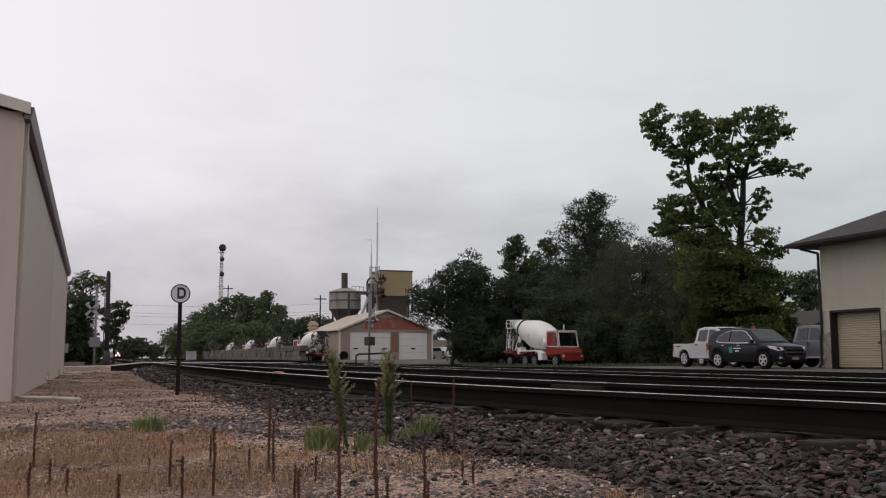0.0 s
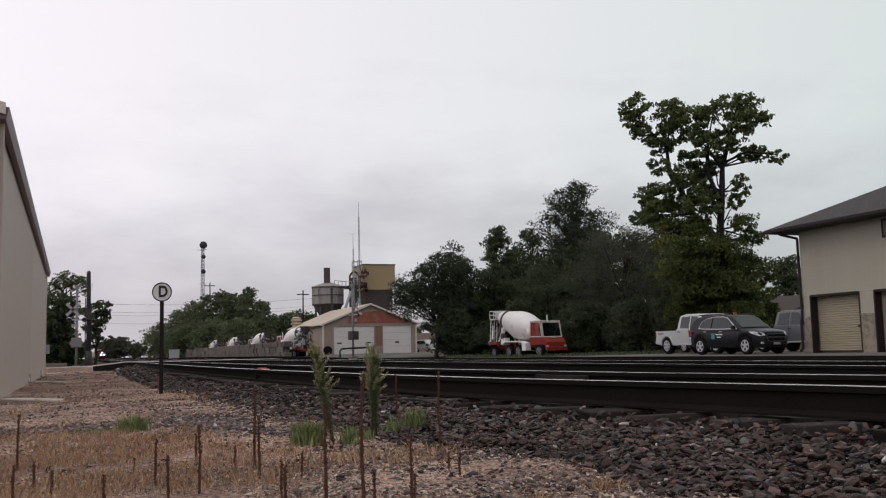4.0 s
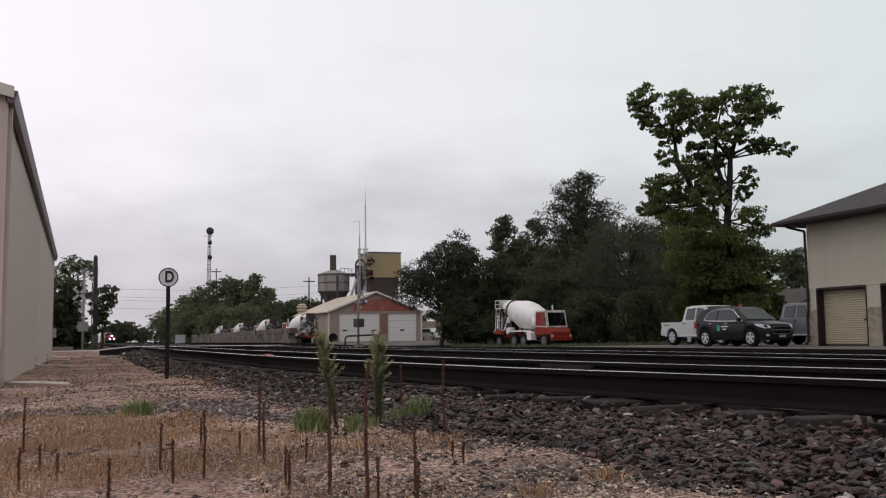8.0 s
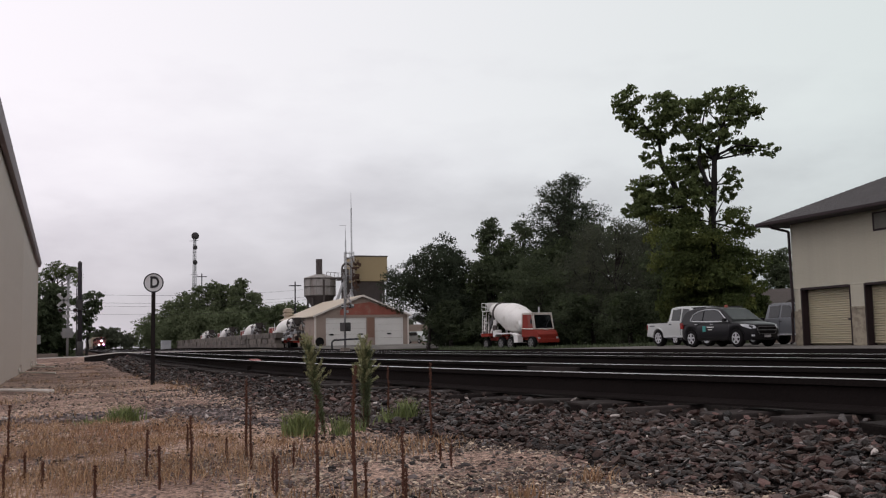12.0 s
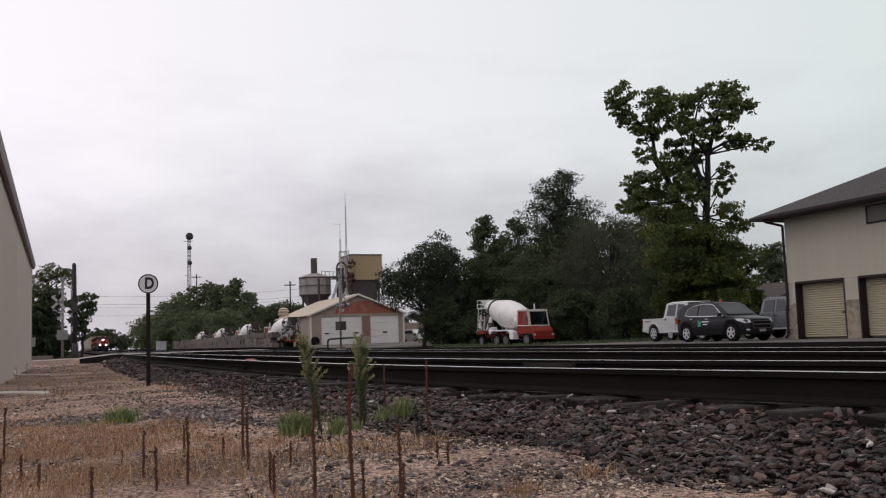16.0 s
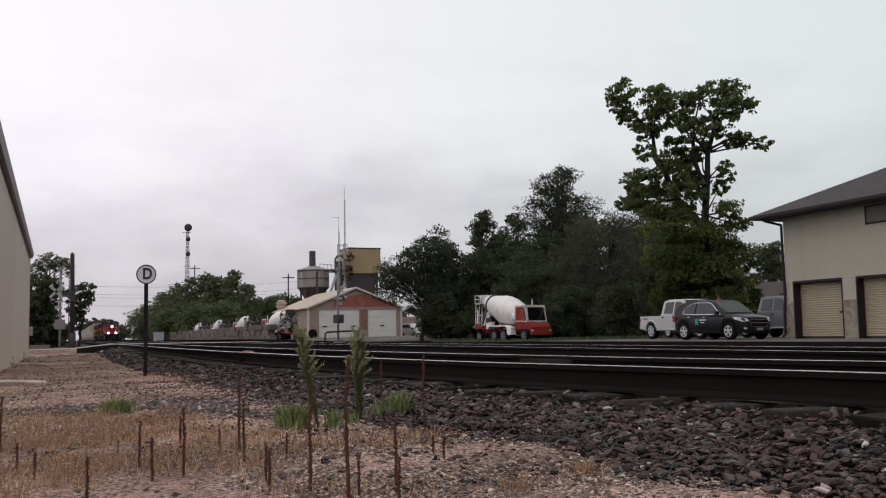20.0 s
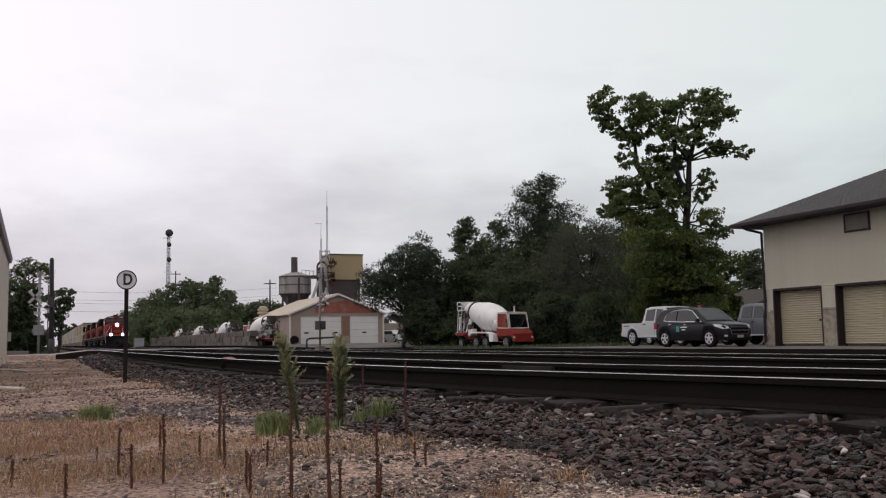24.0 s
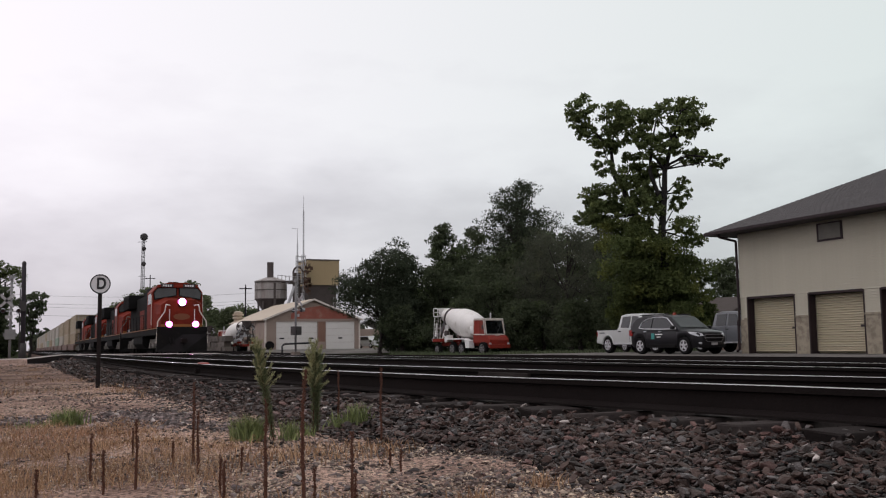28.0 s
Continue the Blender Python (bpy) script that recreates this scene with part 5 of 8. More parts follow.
# ---------------------------------------------------------------- wheels and vehicles
def wheel(parent, x, y, r, width, rim="chrome", spokes=5):
    """A road wheel whose axle lies along x, under a vehicle that heads along -y."""
    side = -1 if x < 0 else 1
    bm = bmesh.new()
    prof = [(0.62, -width / 2), (0.92, -width / 2), (1.0, -width / 2 + 0.035), (1.0, width / 2 - 0.035), (0.92, width / 2), (0.62, width / 2)]
    rings = [[bm.verts.new((x + h, y + math.cos(k * math.tau / 28) * r * q, r + math.sin(k * math.tau / 28) * r * q)) for k in range(28)] for q, h in prof]
    for i in range(6):
        for k in range(28):
            bm.faces.new((rings[i][k], rings[i][(k + 1) % 28], rings[(i + 1) % 6][(k + 1) % 28], rings[(i + 1) % 6][k]))
    w = part("wheel", bm, M["rubber"], parent, "black tyre")
    bm = bmesh.new()
    f = side * width / 2
    tube(bm, (x + f * 0.35, y, r), (x + f * 0.7, y, r), r * 0.66, n=24)
    part("rim_well", bm, M["rubber"], w)
    bm = bmesh.new()
    for k in range(spokes):
        m = Matrix.Translation((x + f * 0.95, y, r)) @ Matrix.Rotation(k * math.tau / spokes, 4, "X")
        box(bm, -0.02, 0.02, -r * 0.085, r * 0.085, 0, r * 0.6, m)
    tube(bm, (x + f * 0.6, y, r), (x + f * 1.0, y, r), r * 0.16, n=12)
    # the rim's lip, open in the middle
    lip = []
    for rr, xx in ((0.57, 0.85), (0.645, 0.85), (0.645, 1.04), (0.57, 1.04)):
        lip.append([bm.verts.new((x + f * xx, y + math.cos(k * math.tau / 24) * r * rr, r + math.sin(k * math.tau / 24) * r * rr)) for k in range(24)])
    for i in range(4):
        for k in range(24):
            bm.faces.new((lip[i][k], lip[i][(k + 1) % 24], lip[(i + 1) % 4][(k + 1) % 24], lip[(i + 1) % 4][k]))
    part("rim", bm, M[rim], w, "bright spoked rim")
    return w


def shell(profile, half, tuck=0.0, belt=0.9, top=0.0, crown=0.04):
    """A body shell from its side outline (y, z): narrower towards the sills and above the belt line."""
    bm = bmesh.new()
    zs = [p[1] for p in profile]
    zmax = max(zs)
    rows = []
    for s in (-1.0, -0.93, 0.93, 1.0):
        row = []
        for y, z in profile:
            w = half
            if z > belt:
                w = half - top * (z - belt) / max(0.01, zmax - belt)
            else:
                w = half - tuck * (belt - z) / belt
            inset = 0.0 if abs(s) < 0.99 else crown
            zc = z - inset if z > belt * 0.8 else z + inset * 0.3
            row.append(bm.verts.new((s * w, y, zc)))
        rows.append(row)
    n = len(profile)
    for a, b in zip(rows, rows[1:]):
        for k in range(n):
            bm.faces.new((a[k], a[(k + 1) % n], b[(k + 1) % n], b[k]))
    bm.faces.new(rows[0][::-1])
    bm.faces.new(rows[-1])
    return bm


def side_glass(points, half, top, belt, zmax, side):
    """A pane on the side of the cab: outline (y, z)."""
    bm = bmesh.new()
    v = []
    for out in (0.0, 0.012):
        for y, z in points:
            w = half - top * (z - belt) / (zmax - belt) + out
            v.append(bm.verts.new((side * w, y, z)))
    n = len(points)
    bm.faces.new(v[n:])
    bm.faces.new(v[:n][::-1])
    for k in range(n):
        bm.faces.new((v[k], v[(k + 1) % n], v[n + (k + 1) % n], v[n + k]))
    return bm


def arch_cut(centres, r, z0, step=8):
    """Adds wheel arches to the sill of a side outline that runs from rear to front along the bottom."""
    out = []
    for c in centres:
        for k in range(step + 1):
            a = math.pi - math.pi * k / step
            out.append((c + math.cos(a) * r, z0 + max(0.0, math.sin(a)) * (r * 0.98)))
    return out


def narrow_ends(s, front, by_front, rear, by_rear):
    """Draws the nose and tail of a car in, in plan."""
    for ob in s.children_recursive:
        if ob.name.split(".")[0] in ("body", "greenhouse", "cab"):
            bm = bmesh.new()
            bm.from_mesh(ob.data)
            for k in range(9):
                for at in (-front - 0.14 * k, rear + 0.12 * k):
                    bmesh.ops.bisect_plane(bm, geom=bm.verts[:] + bm.edges[:] + bm.faces[:], plane_co=(0, at, 0), plane_no=(0, 1, 0))
            for z in (0.5, 0.62, 0.74, 0.86, 0.96):
                bmesh.ops.bisect_plane(bm, geom=bm.verts[:] + bm.edges[:] + bm.faces[:], plane_co=(0, 0, z), plane_no=(0, 0, 1))
            bmesh.ops.triangulate(bm, faces=[f for f in bm.faces if len(f.verts) > 4])
            bm.to_mesh(ob.data)
            bm.free()
            for f in ob.data.polygons:
                f.use_smooth = True
            ob.data.set_sharp_from_angle(angle=radians(38))
        for v in ob.data.vertices:
            if ob.name.split(".")[0] not in ("wheel", "rim", "rim_well"):
                v.co.x *= 1 - 0.22 * min(0.5, abs(v.co.z - 0.72)) ** 2 * (1 if v.co.z < 1.05 else 0)
            if v.co.y < -front:
                v.co.x *= 1 - by_front * min(1.0, (-v.co.y - front) / 0.9) ** 1.5
            elif v.co.y > rear:
                v.co.x *= 1 - by_rear * min(1.0, (v.co.y - rear) / 0.7) ** 1.5


def loft_body(tops, halves, sills, axles, arch, axle_z):
    """A rounded car body lofted along y from its deck height, half width and sill, with wheel arches."""
    ys = set(np.linspace(tops[0][0], tops[-1][0], 47).tolist())
    for c in axles:
        ys |= {c + arch * 1.001 * math.cos(k * math.pi / 16) for k in range(17)}
    bm = bmesh.new()
    rows = []

    def curve(pts, y):
        return float(np.interp(y, [q[0] for q in pts], [q[1] for q in pts]))
    for y in sorted(ys):
        top, w, sill = curve(tops, y), curve(halves, y), curve(sills, y)
        for c in axles:
            if abs(y - c) < arch:
                sill = max(sill, axle_z + math.sqrt(arch * arch - (y - c) ** 2))
        h = max(0.06, top - sill)
        half_row = [(w * 0.95, sill), (w * 0.985, sill + 0.22 * h), (w, sill + 0.48 * h), (w * 0.992, sill + 0.72 * h), (w * 0.965, sill + 0.9 * h), (w * 0.90, top - 0.005), (w * 0.62, top + 0.025), (w * 0.3, top + 0.036)]
        full = half_row + [(0.0, top + 0.04)] + [(-x, z) for x, z in half_row[::-1]]
        rows.append([bm.verts.new((x, y, z)) for x, z in full])
    n = len(rows[0])
    for a, b in zip(rows, rows[1:]):
        for k in range(n):
            bm.faces.new((a[k], a[(k + 1) % n], b[(k + 1) % n], b[k]))
    bm.faces.new(rows[0])
    bm.faces.new(rows[-1][::-1])
    bmesh.ops.recalc_face_normals(bm, faces=bm.faces)
    return bm


def suv(at):
    """A mid-size black crossover. Heads along -y, rear at +y; origin under its middle."""
    s = thing("suv", "parked black crossover with chrome window trim and teal door emblem", "car", at)
    half, belt, zmax = 0.92, 1.02, 1.69
    body = loft_body(((-2.24, 0.66), (-2.2, 0.78), (-2.1, 0.88), (-1.85, 0.955), (-1.45, 1.01), (-1.05, 1.05), (-0.9, 1.06), (1.9, 1.06), (2.15, 1.02), (2.26, 0.9)),
                     ((-2.24, 0.52), (-2.2, 0.64), (-2.1, 0.75), (-1.9, 0.85), (-1.5, 0.912), (0, 0.92), (1.6, 0.915), (1.95, 0.88), (2.15, 0.82), (2.26, 0.70)),
                     ((-2.24, 0.36), (-2.0, 0.27), (1.9, 0.28), (2.26, 0.42)), (-1.43, 1.43), 0.40, 0.36)
    part("body", body, M["carblack"], s, smooth=True).data.set_sharp_from_angle(angle=radians(40))
    upper = [(2.20, 1.02), (2.04, 1.45), (1.84, 1.62), (1.4, 1.675), (0.9, 1.695), (0.3, 1.695), (-0.05, 1.675), (-0.38, 1.61), (-1.18, 1.03)]
    part("greenhouse", shell(upper, half - 0.01, 0.0, 1.02, 0.22, 0.05), M["carblack"], s, bevel=0.03)
    for sx in (-1, 1):
        part("side_window", side_glass([(1.42, 1.17), (1.30, 1.38), (1.02, 1.51), (0.68, 1.555), (0.68, 1.10)], half, 0.22, belt, zmax, sx), M["glass"], s, "dark tinted side window")
        part("side_window", side_glass([(0.62, 1.08), (0.62, 1.58), (0.0, 1.56), (-0.28, 1.50), (-0.92, 1.08)], half, 0.22, belt, zmax, sx), M["glass"], s, "dark tinted side window")
        bm = bmesh.new()
        trim = [(1.48, 1.15), (1.36, 1.40), (1.05, 1.54), (0.6, 1.595), (0.0, 1.59), (-0.30, 1.53), (-1.0, 1.06), (0.3, 1.075), (1.2, 1.11)]
        for a, b in zip(trim, trim[1:] + trim[:1]):
            def p(q):
                return (sx * (half - 0.22 * (q[1] - belt) / (zmax - belt) + 0.012), q[0], q[1])
            tube(bm, p(a), p(b), 0.023, n=5)
        part("window_trim", bm, M["chrome"], s, "chrome window trim")
        part("mirror", boxed(sx * 0.9 - 0.02, sx * 1.08 + 0.02, -0.95, -0.78, 1.05, 1.2), M["carblack"], s, bevel=0.03)
        bm = bmesh.new()
        lamp = [(0.53, -2.235, 0.76), (0.74, -2.10, 0.735), (0.885, -1.83, 0.83), (0.895, -1.66, 0.93), (0.80, -1.93, 0.925), (0.56, -2.16, 0.86)]
        out = [bm.verts.new((sx * x, y - 0.012, z)) for x, y, z in lamp]
        inn = [bm.verts.new((sx * x * 0.9, y + 0.09, z)) for x, y, z in lamp]
        bm.faces.new(out)
        bm.faces.new(inn[::-1])
        for k in range(6):
            bm.faces.new((out[k], out[(k + 1) % 6], inn[(k + 1) % 6], inn[k]))
        part("headlight", bm, M["lens"], s, "clear swept headlight")
        part("tail_light", boxed(sx * 0.82 - 0.08, sx * 0.82 + 0.09, 1.98, 2.2, 0.80, 1.06), M["taillight"], s, "red tail lamp", bevel=0.03)
        part("fog_lamp", boxed(sx * 0.62 - 0.09, sx * 0.62 + 0.09, -2.2, -2.12, 0.42, 0.50), M["lens"], s, "small fog lamp", bevel=0.02)
        part("door_handle", boxed(sx * 0.925 - 0.012, sx * 0.925 + 0.012, -0.05, 0.12, 0.95, 0.98), M["chrome"], s)
        part("door_handle", boxed(sx * 0.925 - 0.012, sx * 0.925 + 0.012, 0.95, 1.12, 0.97, 1.0), M["chrome"], s)
        part("sill_trim", boxed(sx * 0.90 - 0.03, sx * 0.90 + 0.03, -0.95, 0.95, 0.30, 0.42), M["rubber"], s, bevel=0.01)
        part("door_emblem", boxed(sx * 0.925 - 0.004, sx * 0.925 + 0.006, 0.42, 0.62, 0.66, 0.90), M["teal"], s, "teal door emblem")
        for k, (a, b) in enumerate(((-0.10, 0.34), (0.02, 0.26))):
            part("lettering_bar", boxed(sx * 0.925 - 0.004, sx * 0.925 + 0.006, a, b, 0.83 - 0.11 * k, 0.87 - 0.11 * k), M["white"], s, "unreadable pale lettering")
        part("roof_rack", tubed((sx * 0.62, -0.2, 1.72), (sx * 0.62, 1.7, 1.73), 0.02, n=6), M["carblack"], s)
    bm = bmesh.new()
    v = [bm.verts.new(p) for p in ((-0.72, -1.08, 1.135), (0.72, -1.08, 1.135), (0.62, -0.40, 1.60), (-0.62, -0.40, 1.60))]
    bm.faces.new(v)
    bmesh.ops.solidify(bm, geom=bm.faces, thickness=-0.02)
    part("windscreen", bm, M["screen"], s, "grey windscreen reflecting the sky")
    bm = bmesh.new()
    outline = [(-0.46, 0.81), (0.46, 0.81), (0.50, 0.70), (0.40, 0.52), (-0.40, 0.52), (-0.50, 0.70)]
    extrude(bm, outline, -2.265, -2.18, "y")
    part("grille", bm, M["rubber"], s, "black mesh grille")
    bm = bmesh.new()
    for (xa, za), (xb, zb) in zip(outline, outline[1:] + outline[:1]):
        tube(bm, (xa, -2.262, za), (xb, -2.262, zb), 0.010, n=5)
    tube(bm, (-0.49, -2.27, 0.68), (0.49, -2.27, 0.68), 0.014, n=5)
    part("grille_bar", bm, M["siggrey"], s, "chrome grille surround and bar")
    part("number_plate", boxed(-0.16, 0.16, -2.29, -2.262, 0.38, 0.48), M["oldwhite"], s, "blank pale plate")
    part("bumper", boxed(-0.66, 0.66, -2.25, -2.05, 0.26, 0.40), M["rubber"], s, bevel=0.05)
    part("wheel_well", boxed(-0.70, 0.70, -1.85, -1.0, 0.3, 0.8), M["rubber"], s)
    part("wheel_well", boxed(-0.70, 0.70, 1.0, 1.85, 0.3, 0.8), M["rubber"], s)
    part("beacon", tubed((0.1, 0.25, 1.69), (0.1, 0.25, 1.80), 0.09, 0.07, n=12), M["amber"], s, "amber roof beacon")
    for sx in (-0.795, 0.795):
        for y in (-1.43, 1.43):
            wheel(s, sx, y, 0.365, 0.24)
    return s


def pickup(at, paint, label, bed=2.0):
    """A crew-cab pickup. Heads along -y; origin under its middle."""
    s = thing("pickup_truck", label, "truck", at, "parked pickup trucks")
    half, belt, zmax = 0.98, 1.22, 1.95
    arches = arch_cut((-1.95, 2.0), 0.47, 0.42)
    lower = [(-2.95, 0.50)] + arches + [(2.98, 0.52), (3.0, 1.18), (1.12, 1.18), (1.12, 1.24), (-1.35, 1.24), (-2.75, 1.18), (-2.95, 1.0)]
    part("body", shell(lower, half, 0.0, 2.0, 0.0, 0.02), M[paint], s, bevel=0.025)
    cab = [(1.12, 1.2), (1.02, 1.88), (0.6, 1.95), (-0.45, 1.94), (-1.32, 1.22)]
    part("cab", shell(cab, half - 0.02, 0.0, belt, 0.18), M[paint], s)
    for sx in (-1, 1):
        part("side_window", side_glass([(0.88, 1.27), (0.84, 1.80), (0.18, 1.83), (0.18, 1.25)], half - 0.02, 0.18, belt, zmax, sx), M["glass"], s, "dark side window")
        part("side_window", side_glass([(0.04, 1.25), (0.04, 1.83), (-0.42, 1.80), (-1.02, 1.25)], half - 0.02, 0.18, belt, zmax, sx), M["glass"], s, "dark side window")
        part("mirror", boxed(sx * 1.06 - 0.1, sx * 1.06 + 0.1, -1.02, -0.88, 1.22, 1.52), M["signblack"], s, bevel=0.03)
        part("door_handle", boxed(sx * 0.985 - 0.012, sx * 0.985 + 0.012, -0.05, 0.15, 1.06, 1.11), M["signblack"], s)
        part("door_handle", boxed(sx * 0.985 - 0.012, sx * 0.985 + 0.012, 0.85, 1.05, 1.06, 1.11), M["signblack"], s)
        part("running_board", boxed(sx * 0.95 - 0.1, sx * 0.95 + 0.1, -1.3, 1.35, 0.44, 0.50), M["chrome"], s, "bright running board", bevel=0.01)
        part("tail_light", boxed(sx * 0.9 - 0.09, sx * 0.9 + 0.09, 2.94, 3.02, 0.85, 1.12), M["taillight"], s, "red tail lamp", bevel=0.02)
        part("headlight", boxed(sx * 0.75 - 0.18, sx * 0.75 + 0.18, -2.98, -2.85, 0.85, 1.08), M["lens"], s, "clear headlight", bevel=0.02)
        part("bed_cap", boxed(sx * 0.94 - 0.05, sx * 0.94 + 0.05, 1.2, 2.95, 1.165, 1.20), M["rubber"], s, "black bed rail cap")
        for yy in (-1.95, 2.0):
            bm = bmesh.new()
            for k in range(12):
                a0, a1 = math.pi * k / 12, math.pi * (k + 1) / 12
                tube(bm, (sx * 0.985, yy + 0.49 * math.cos(a0), 0.44 + 0.48 * math.sin(a0)), (sx * 0.985, yy + 0.49 * math.cos(a1), 0.44 + 0.48 * math.sin(a1)), 0.035, n=6)
            part("wheel_flare", bm, M[paint], s)
        part("door_seam", boxed(sx * 0.982 - 0.004, sx * 0.982 + 0.004, 0.10, 0.12, 0.55, 1.22), M["signblack"], s)
        part("bed_stripe", boxed(sx * 0.984 - 0.004, sx * 0.984 + 0.004, 2.3, 2.75, 1.0, 1.06), M["cargrey"], s, "grey lettering bar")
    bm = bmesh.new()
    v = [bm.verts.new(p) for p in ((-0.80, -1.29, 1.29), (0.80, -1.29, 1.29), (0.70, -0.52, 1.88), (-0.70, -0.52, 1.88))]
    bm.faces.new(v)
    bmesh.ops.solidify(bm, geom=bm.faces, thickness=-0.02)
    part("windscreen", bm, M["glass"], s, "dark windscreen")
    part("rear_window", boxed(-0.68, 0.68, 1.05, 1.12, 1.34, 1.78), M["glass"], s, "dark rear window")
    part("rear_bumper", boxed(-0.92, 0.92, 2.95, 3.14, 0.5, 0.68), M["chrome"], s, "bright rear bumper", bevel=0.03)
    part("front_bumper", boxed(-0.95, 0.95, -3.1, -2.9, 0.45, 0.7), M["chrome"], s, "bright front bumper", bevel=0.03)
    part("grille", boxed(-0.55, 0.55, -3.0, -2.93, 0.75, 1.1), M["darksteel"], s)
    narrow_ends(s, 2.2, 0.10, 2.75, 0.04)
    for sx in (-0.86, 0.86):
        for y in (-1.95, 2.0):
            wheel(s, sx, y, 0.42, 0.28, spokes=6)
    return s


def mixer_truck(at, rear="white", size=1.055):
    """A ready-mix truck, orange and white, drum mouth to the rear. Heads along -y; origin under its middle."""
    s = thing("mixer_truck", "orange and white concrete mixer truck with dusty drum", "truck", at, "ready-mix trucks")
    part("chassis", boxed(-0.45, 0.45, -3.3, 4.0, 0.72, 1.0), M["mixorange"], s, bevel=0.02)
    m = pose(0, 1.1, 2.54, 14.5, 0, 0)

    def turned(profile, n=32):
        bm = bmesh.new()
        spun(bm, profile, n, "y")
        for v in bm.verts:
            v.co = m @ v.co
        return bm
    part("drum", turned([(0.2, -2.36), (0.40, -2.34), (0.66, -2.15), (0.97, -1.55), (1.12, -0.75), (1.15, -0.1), (1.11, 0.35), (0.94, 1.15), (0.73, 2.1), (0.58, 2.8), (0.5, 2.86), (0.44, 2.6), (0.2, 2.5)]), M["drumwhite"], s, "dusty white mixer drum", smooth=True)
    for at_y, r in ((-0.72, 1.135), (0.36, 1.12)):
        part("drum_seam", turned([(r - 0.03, at_y - 0.03), (r, at_y - 0.02), (r, at_y + 0.02), (r - 0.03, at_y + 0.03)]), M["drumwhite"], s)
    part("drum_ring", turned([(0.78, 1.86), (0.85, 1.86), (0.84, 2.02), (0.74, 2.02)]), M["rustdark"], s, "dark drum roller ring")
    # pedestals under both ends of the drum
    bm = bmesh.new()
    for sx in (-1, 1):
        tube(bm, (sx * 0.85, 2.75, 1.0), (sx * 0.62, 2.85, 2.45), 0.10, n=8)
        tube(bm, (sx * 0.85, 3.5, 1.0), (sx * 0.62, 2.95, 2.4), 0.07, n=8)
    box(bm, -0.8, 0.8, 2.75, 2.95, 2.15, 2.4)
    part("drum_cradle", bm, M[rear], s, "rear drum pedestal")
    part("front_cradle", boxed(-0.5, 0.5, -1.5, -1.15, 1.0, 2.0), M["white"], s, bevel=0.04)
    # hopper, chutes and working platform at the rear
    bm = bmesh.new()
    spun(bm, [(0.28, 3.0), (0.62, 3.85), (0.57, 3.85), (0.24, 3.05)], 14, "z", (0, 4.15, 0.0))
    part("hopper", bm, M[rear], s, "charge hopper at the drum mouth")
    bm = bmesh.new()
    for p0, p1, r in (((0, 4.1, 2.75), (-0.25, 4.5, 1.85), 0.30), ((-0.25, 4.5, 1.85), (-0.95, 4.75, 1.25), 0.24)):
        d = (Vector(p1) - Vector(p0)).normalized()
        side = d.cross(Vector((0, 0, 1))).normalized()
        up = side.cross(d)
        ring = [[bm.verts.new(Vector(p) + side * math.cos(k * math.pi / 8 + math.pi) * q + up * math.sin(k * math.pi / 8 + math.pi) * q) for k in range(9)] for p, q in ((p0, r), (p1, r * 0.85))]
        ring2 = [[bm.verts.new(v.co + up * 0.03) for v in row] for row in ring]
        for k in range(8):
            bm.faces.new((ring[0][k], ring[0][k + 1], ring[1][k + 1], ring[1][k]))
            bm.faces.new((ring2[0][k], ring2[0][k + 1], ring2[1][k + 1], ring2[1][k]))
    part("chute", bm, M["galv"] if rear == "white" else M[rear], s, "worn steel discharge chute")
    bm = bmesh.new()
    for x in (-1.12, -0.76):
        tube(bm, (x, 4.2, 1.1), (x, 4.0, 3.2), 0.03, n=6)
    for k in range(7):
        tube(bm, (-1.12, 4.17 - 0.025 * k, 1.3 + 0.3 * k), (-0.76, 4.17 - 0.025 * k, 1.3 + 0.3 * k), 0.022, n=5)
    part("ladder", bm, M[rear], s, "ladder to the hopper")
    part("platform", boxed(-1.15, -0.55, 3.5, 4.1, 3.12, 3.18), M[rear], s)
    bm = bmesh.new()
    for px, py in ((-1.15, 3.5), (-1.15, 4.1), (-0.6, 4.1)):
        tube(bm, (px, py, 3.16), (px, py, 3.8), 0.025, n=5)
    for z in (3.5, 3.8):
        tube(bm, (-1.15, 3.5, z), (-1.15, 4.1, z), 0.025, n=5)
        tube(bm, (-1.15, 4.1, z), (-0.6, 4.1, z), 0.025, n=5)
    part("handrail", bm, M[rear], s, "platform handrail")
    bm = bmesh.new()
    for p0, p1 in (((-1.1, 3.9, 1.5), (-0.7, 4.35, 2.7)), ((0.5, 4.2, 1.1), (0.35, 4.2, 3.0)), ((-0.5, 4.2, 1.1), (-0.4, 4.2, 3.0)), ((-0.75, 4.4, 2.2), (0.6, 4.4, 2.2)), ((0.9, 3.4, 1.2), (0.7, 4.1, 2.7))):
        tube(bm, p0, p1, 0.06, n=6)
    part("chute_frame", bm, M[rear], s)
    if rear != "white":
        rg = random.Random(3)
        for k in range(16):
            p0 = Vector((rg.uniform(-1.3, 1.3), rg.uniform(3.6, 4.6), rg.uniform(1.2, 3.5)))
            d = Vector((rg.uniform(-1, 1), rg.uniform(-0.5, 0.5), rg.uniform(-1, 1))).normalized() * rg.uniform(0.3, 0.8)
            part("pipe", tubed(p0, p0 + d, rg.uniform(0.03, 0.09), n=6), M["galv"], s, "worn grey pipe")
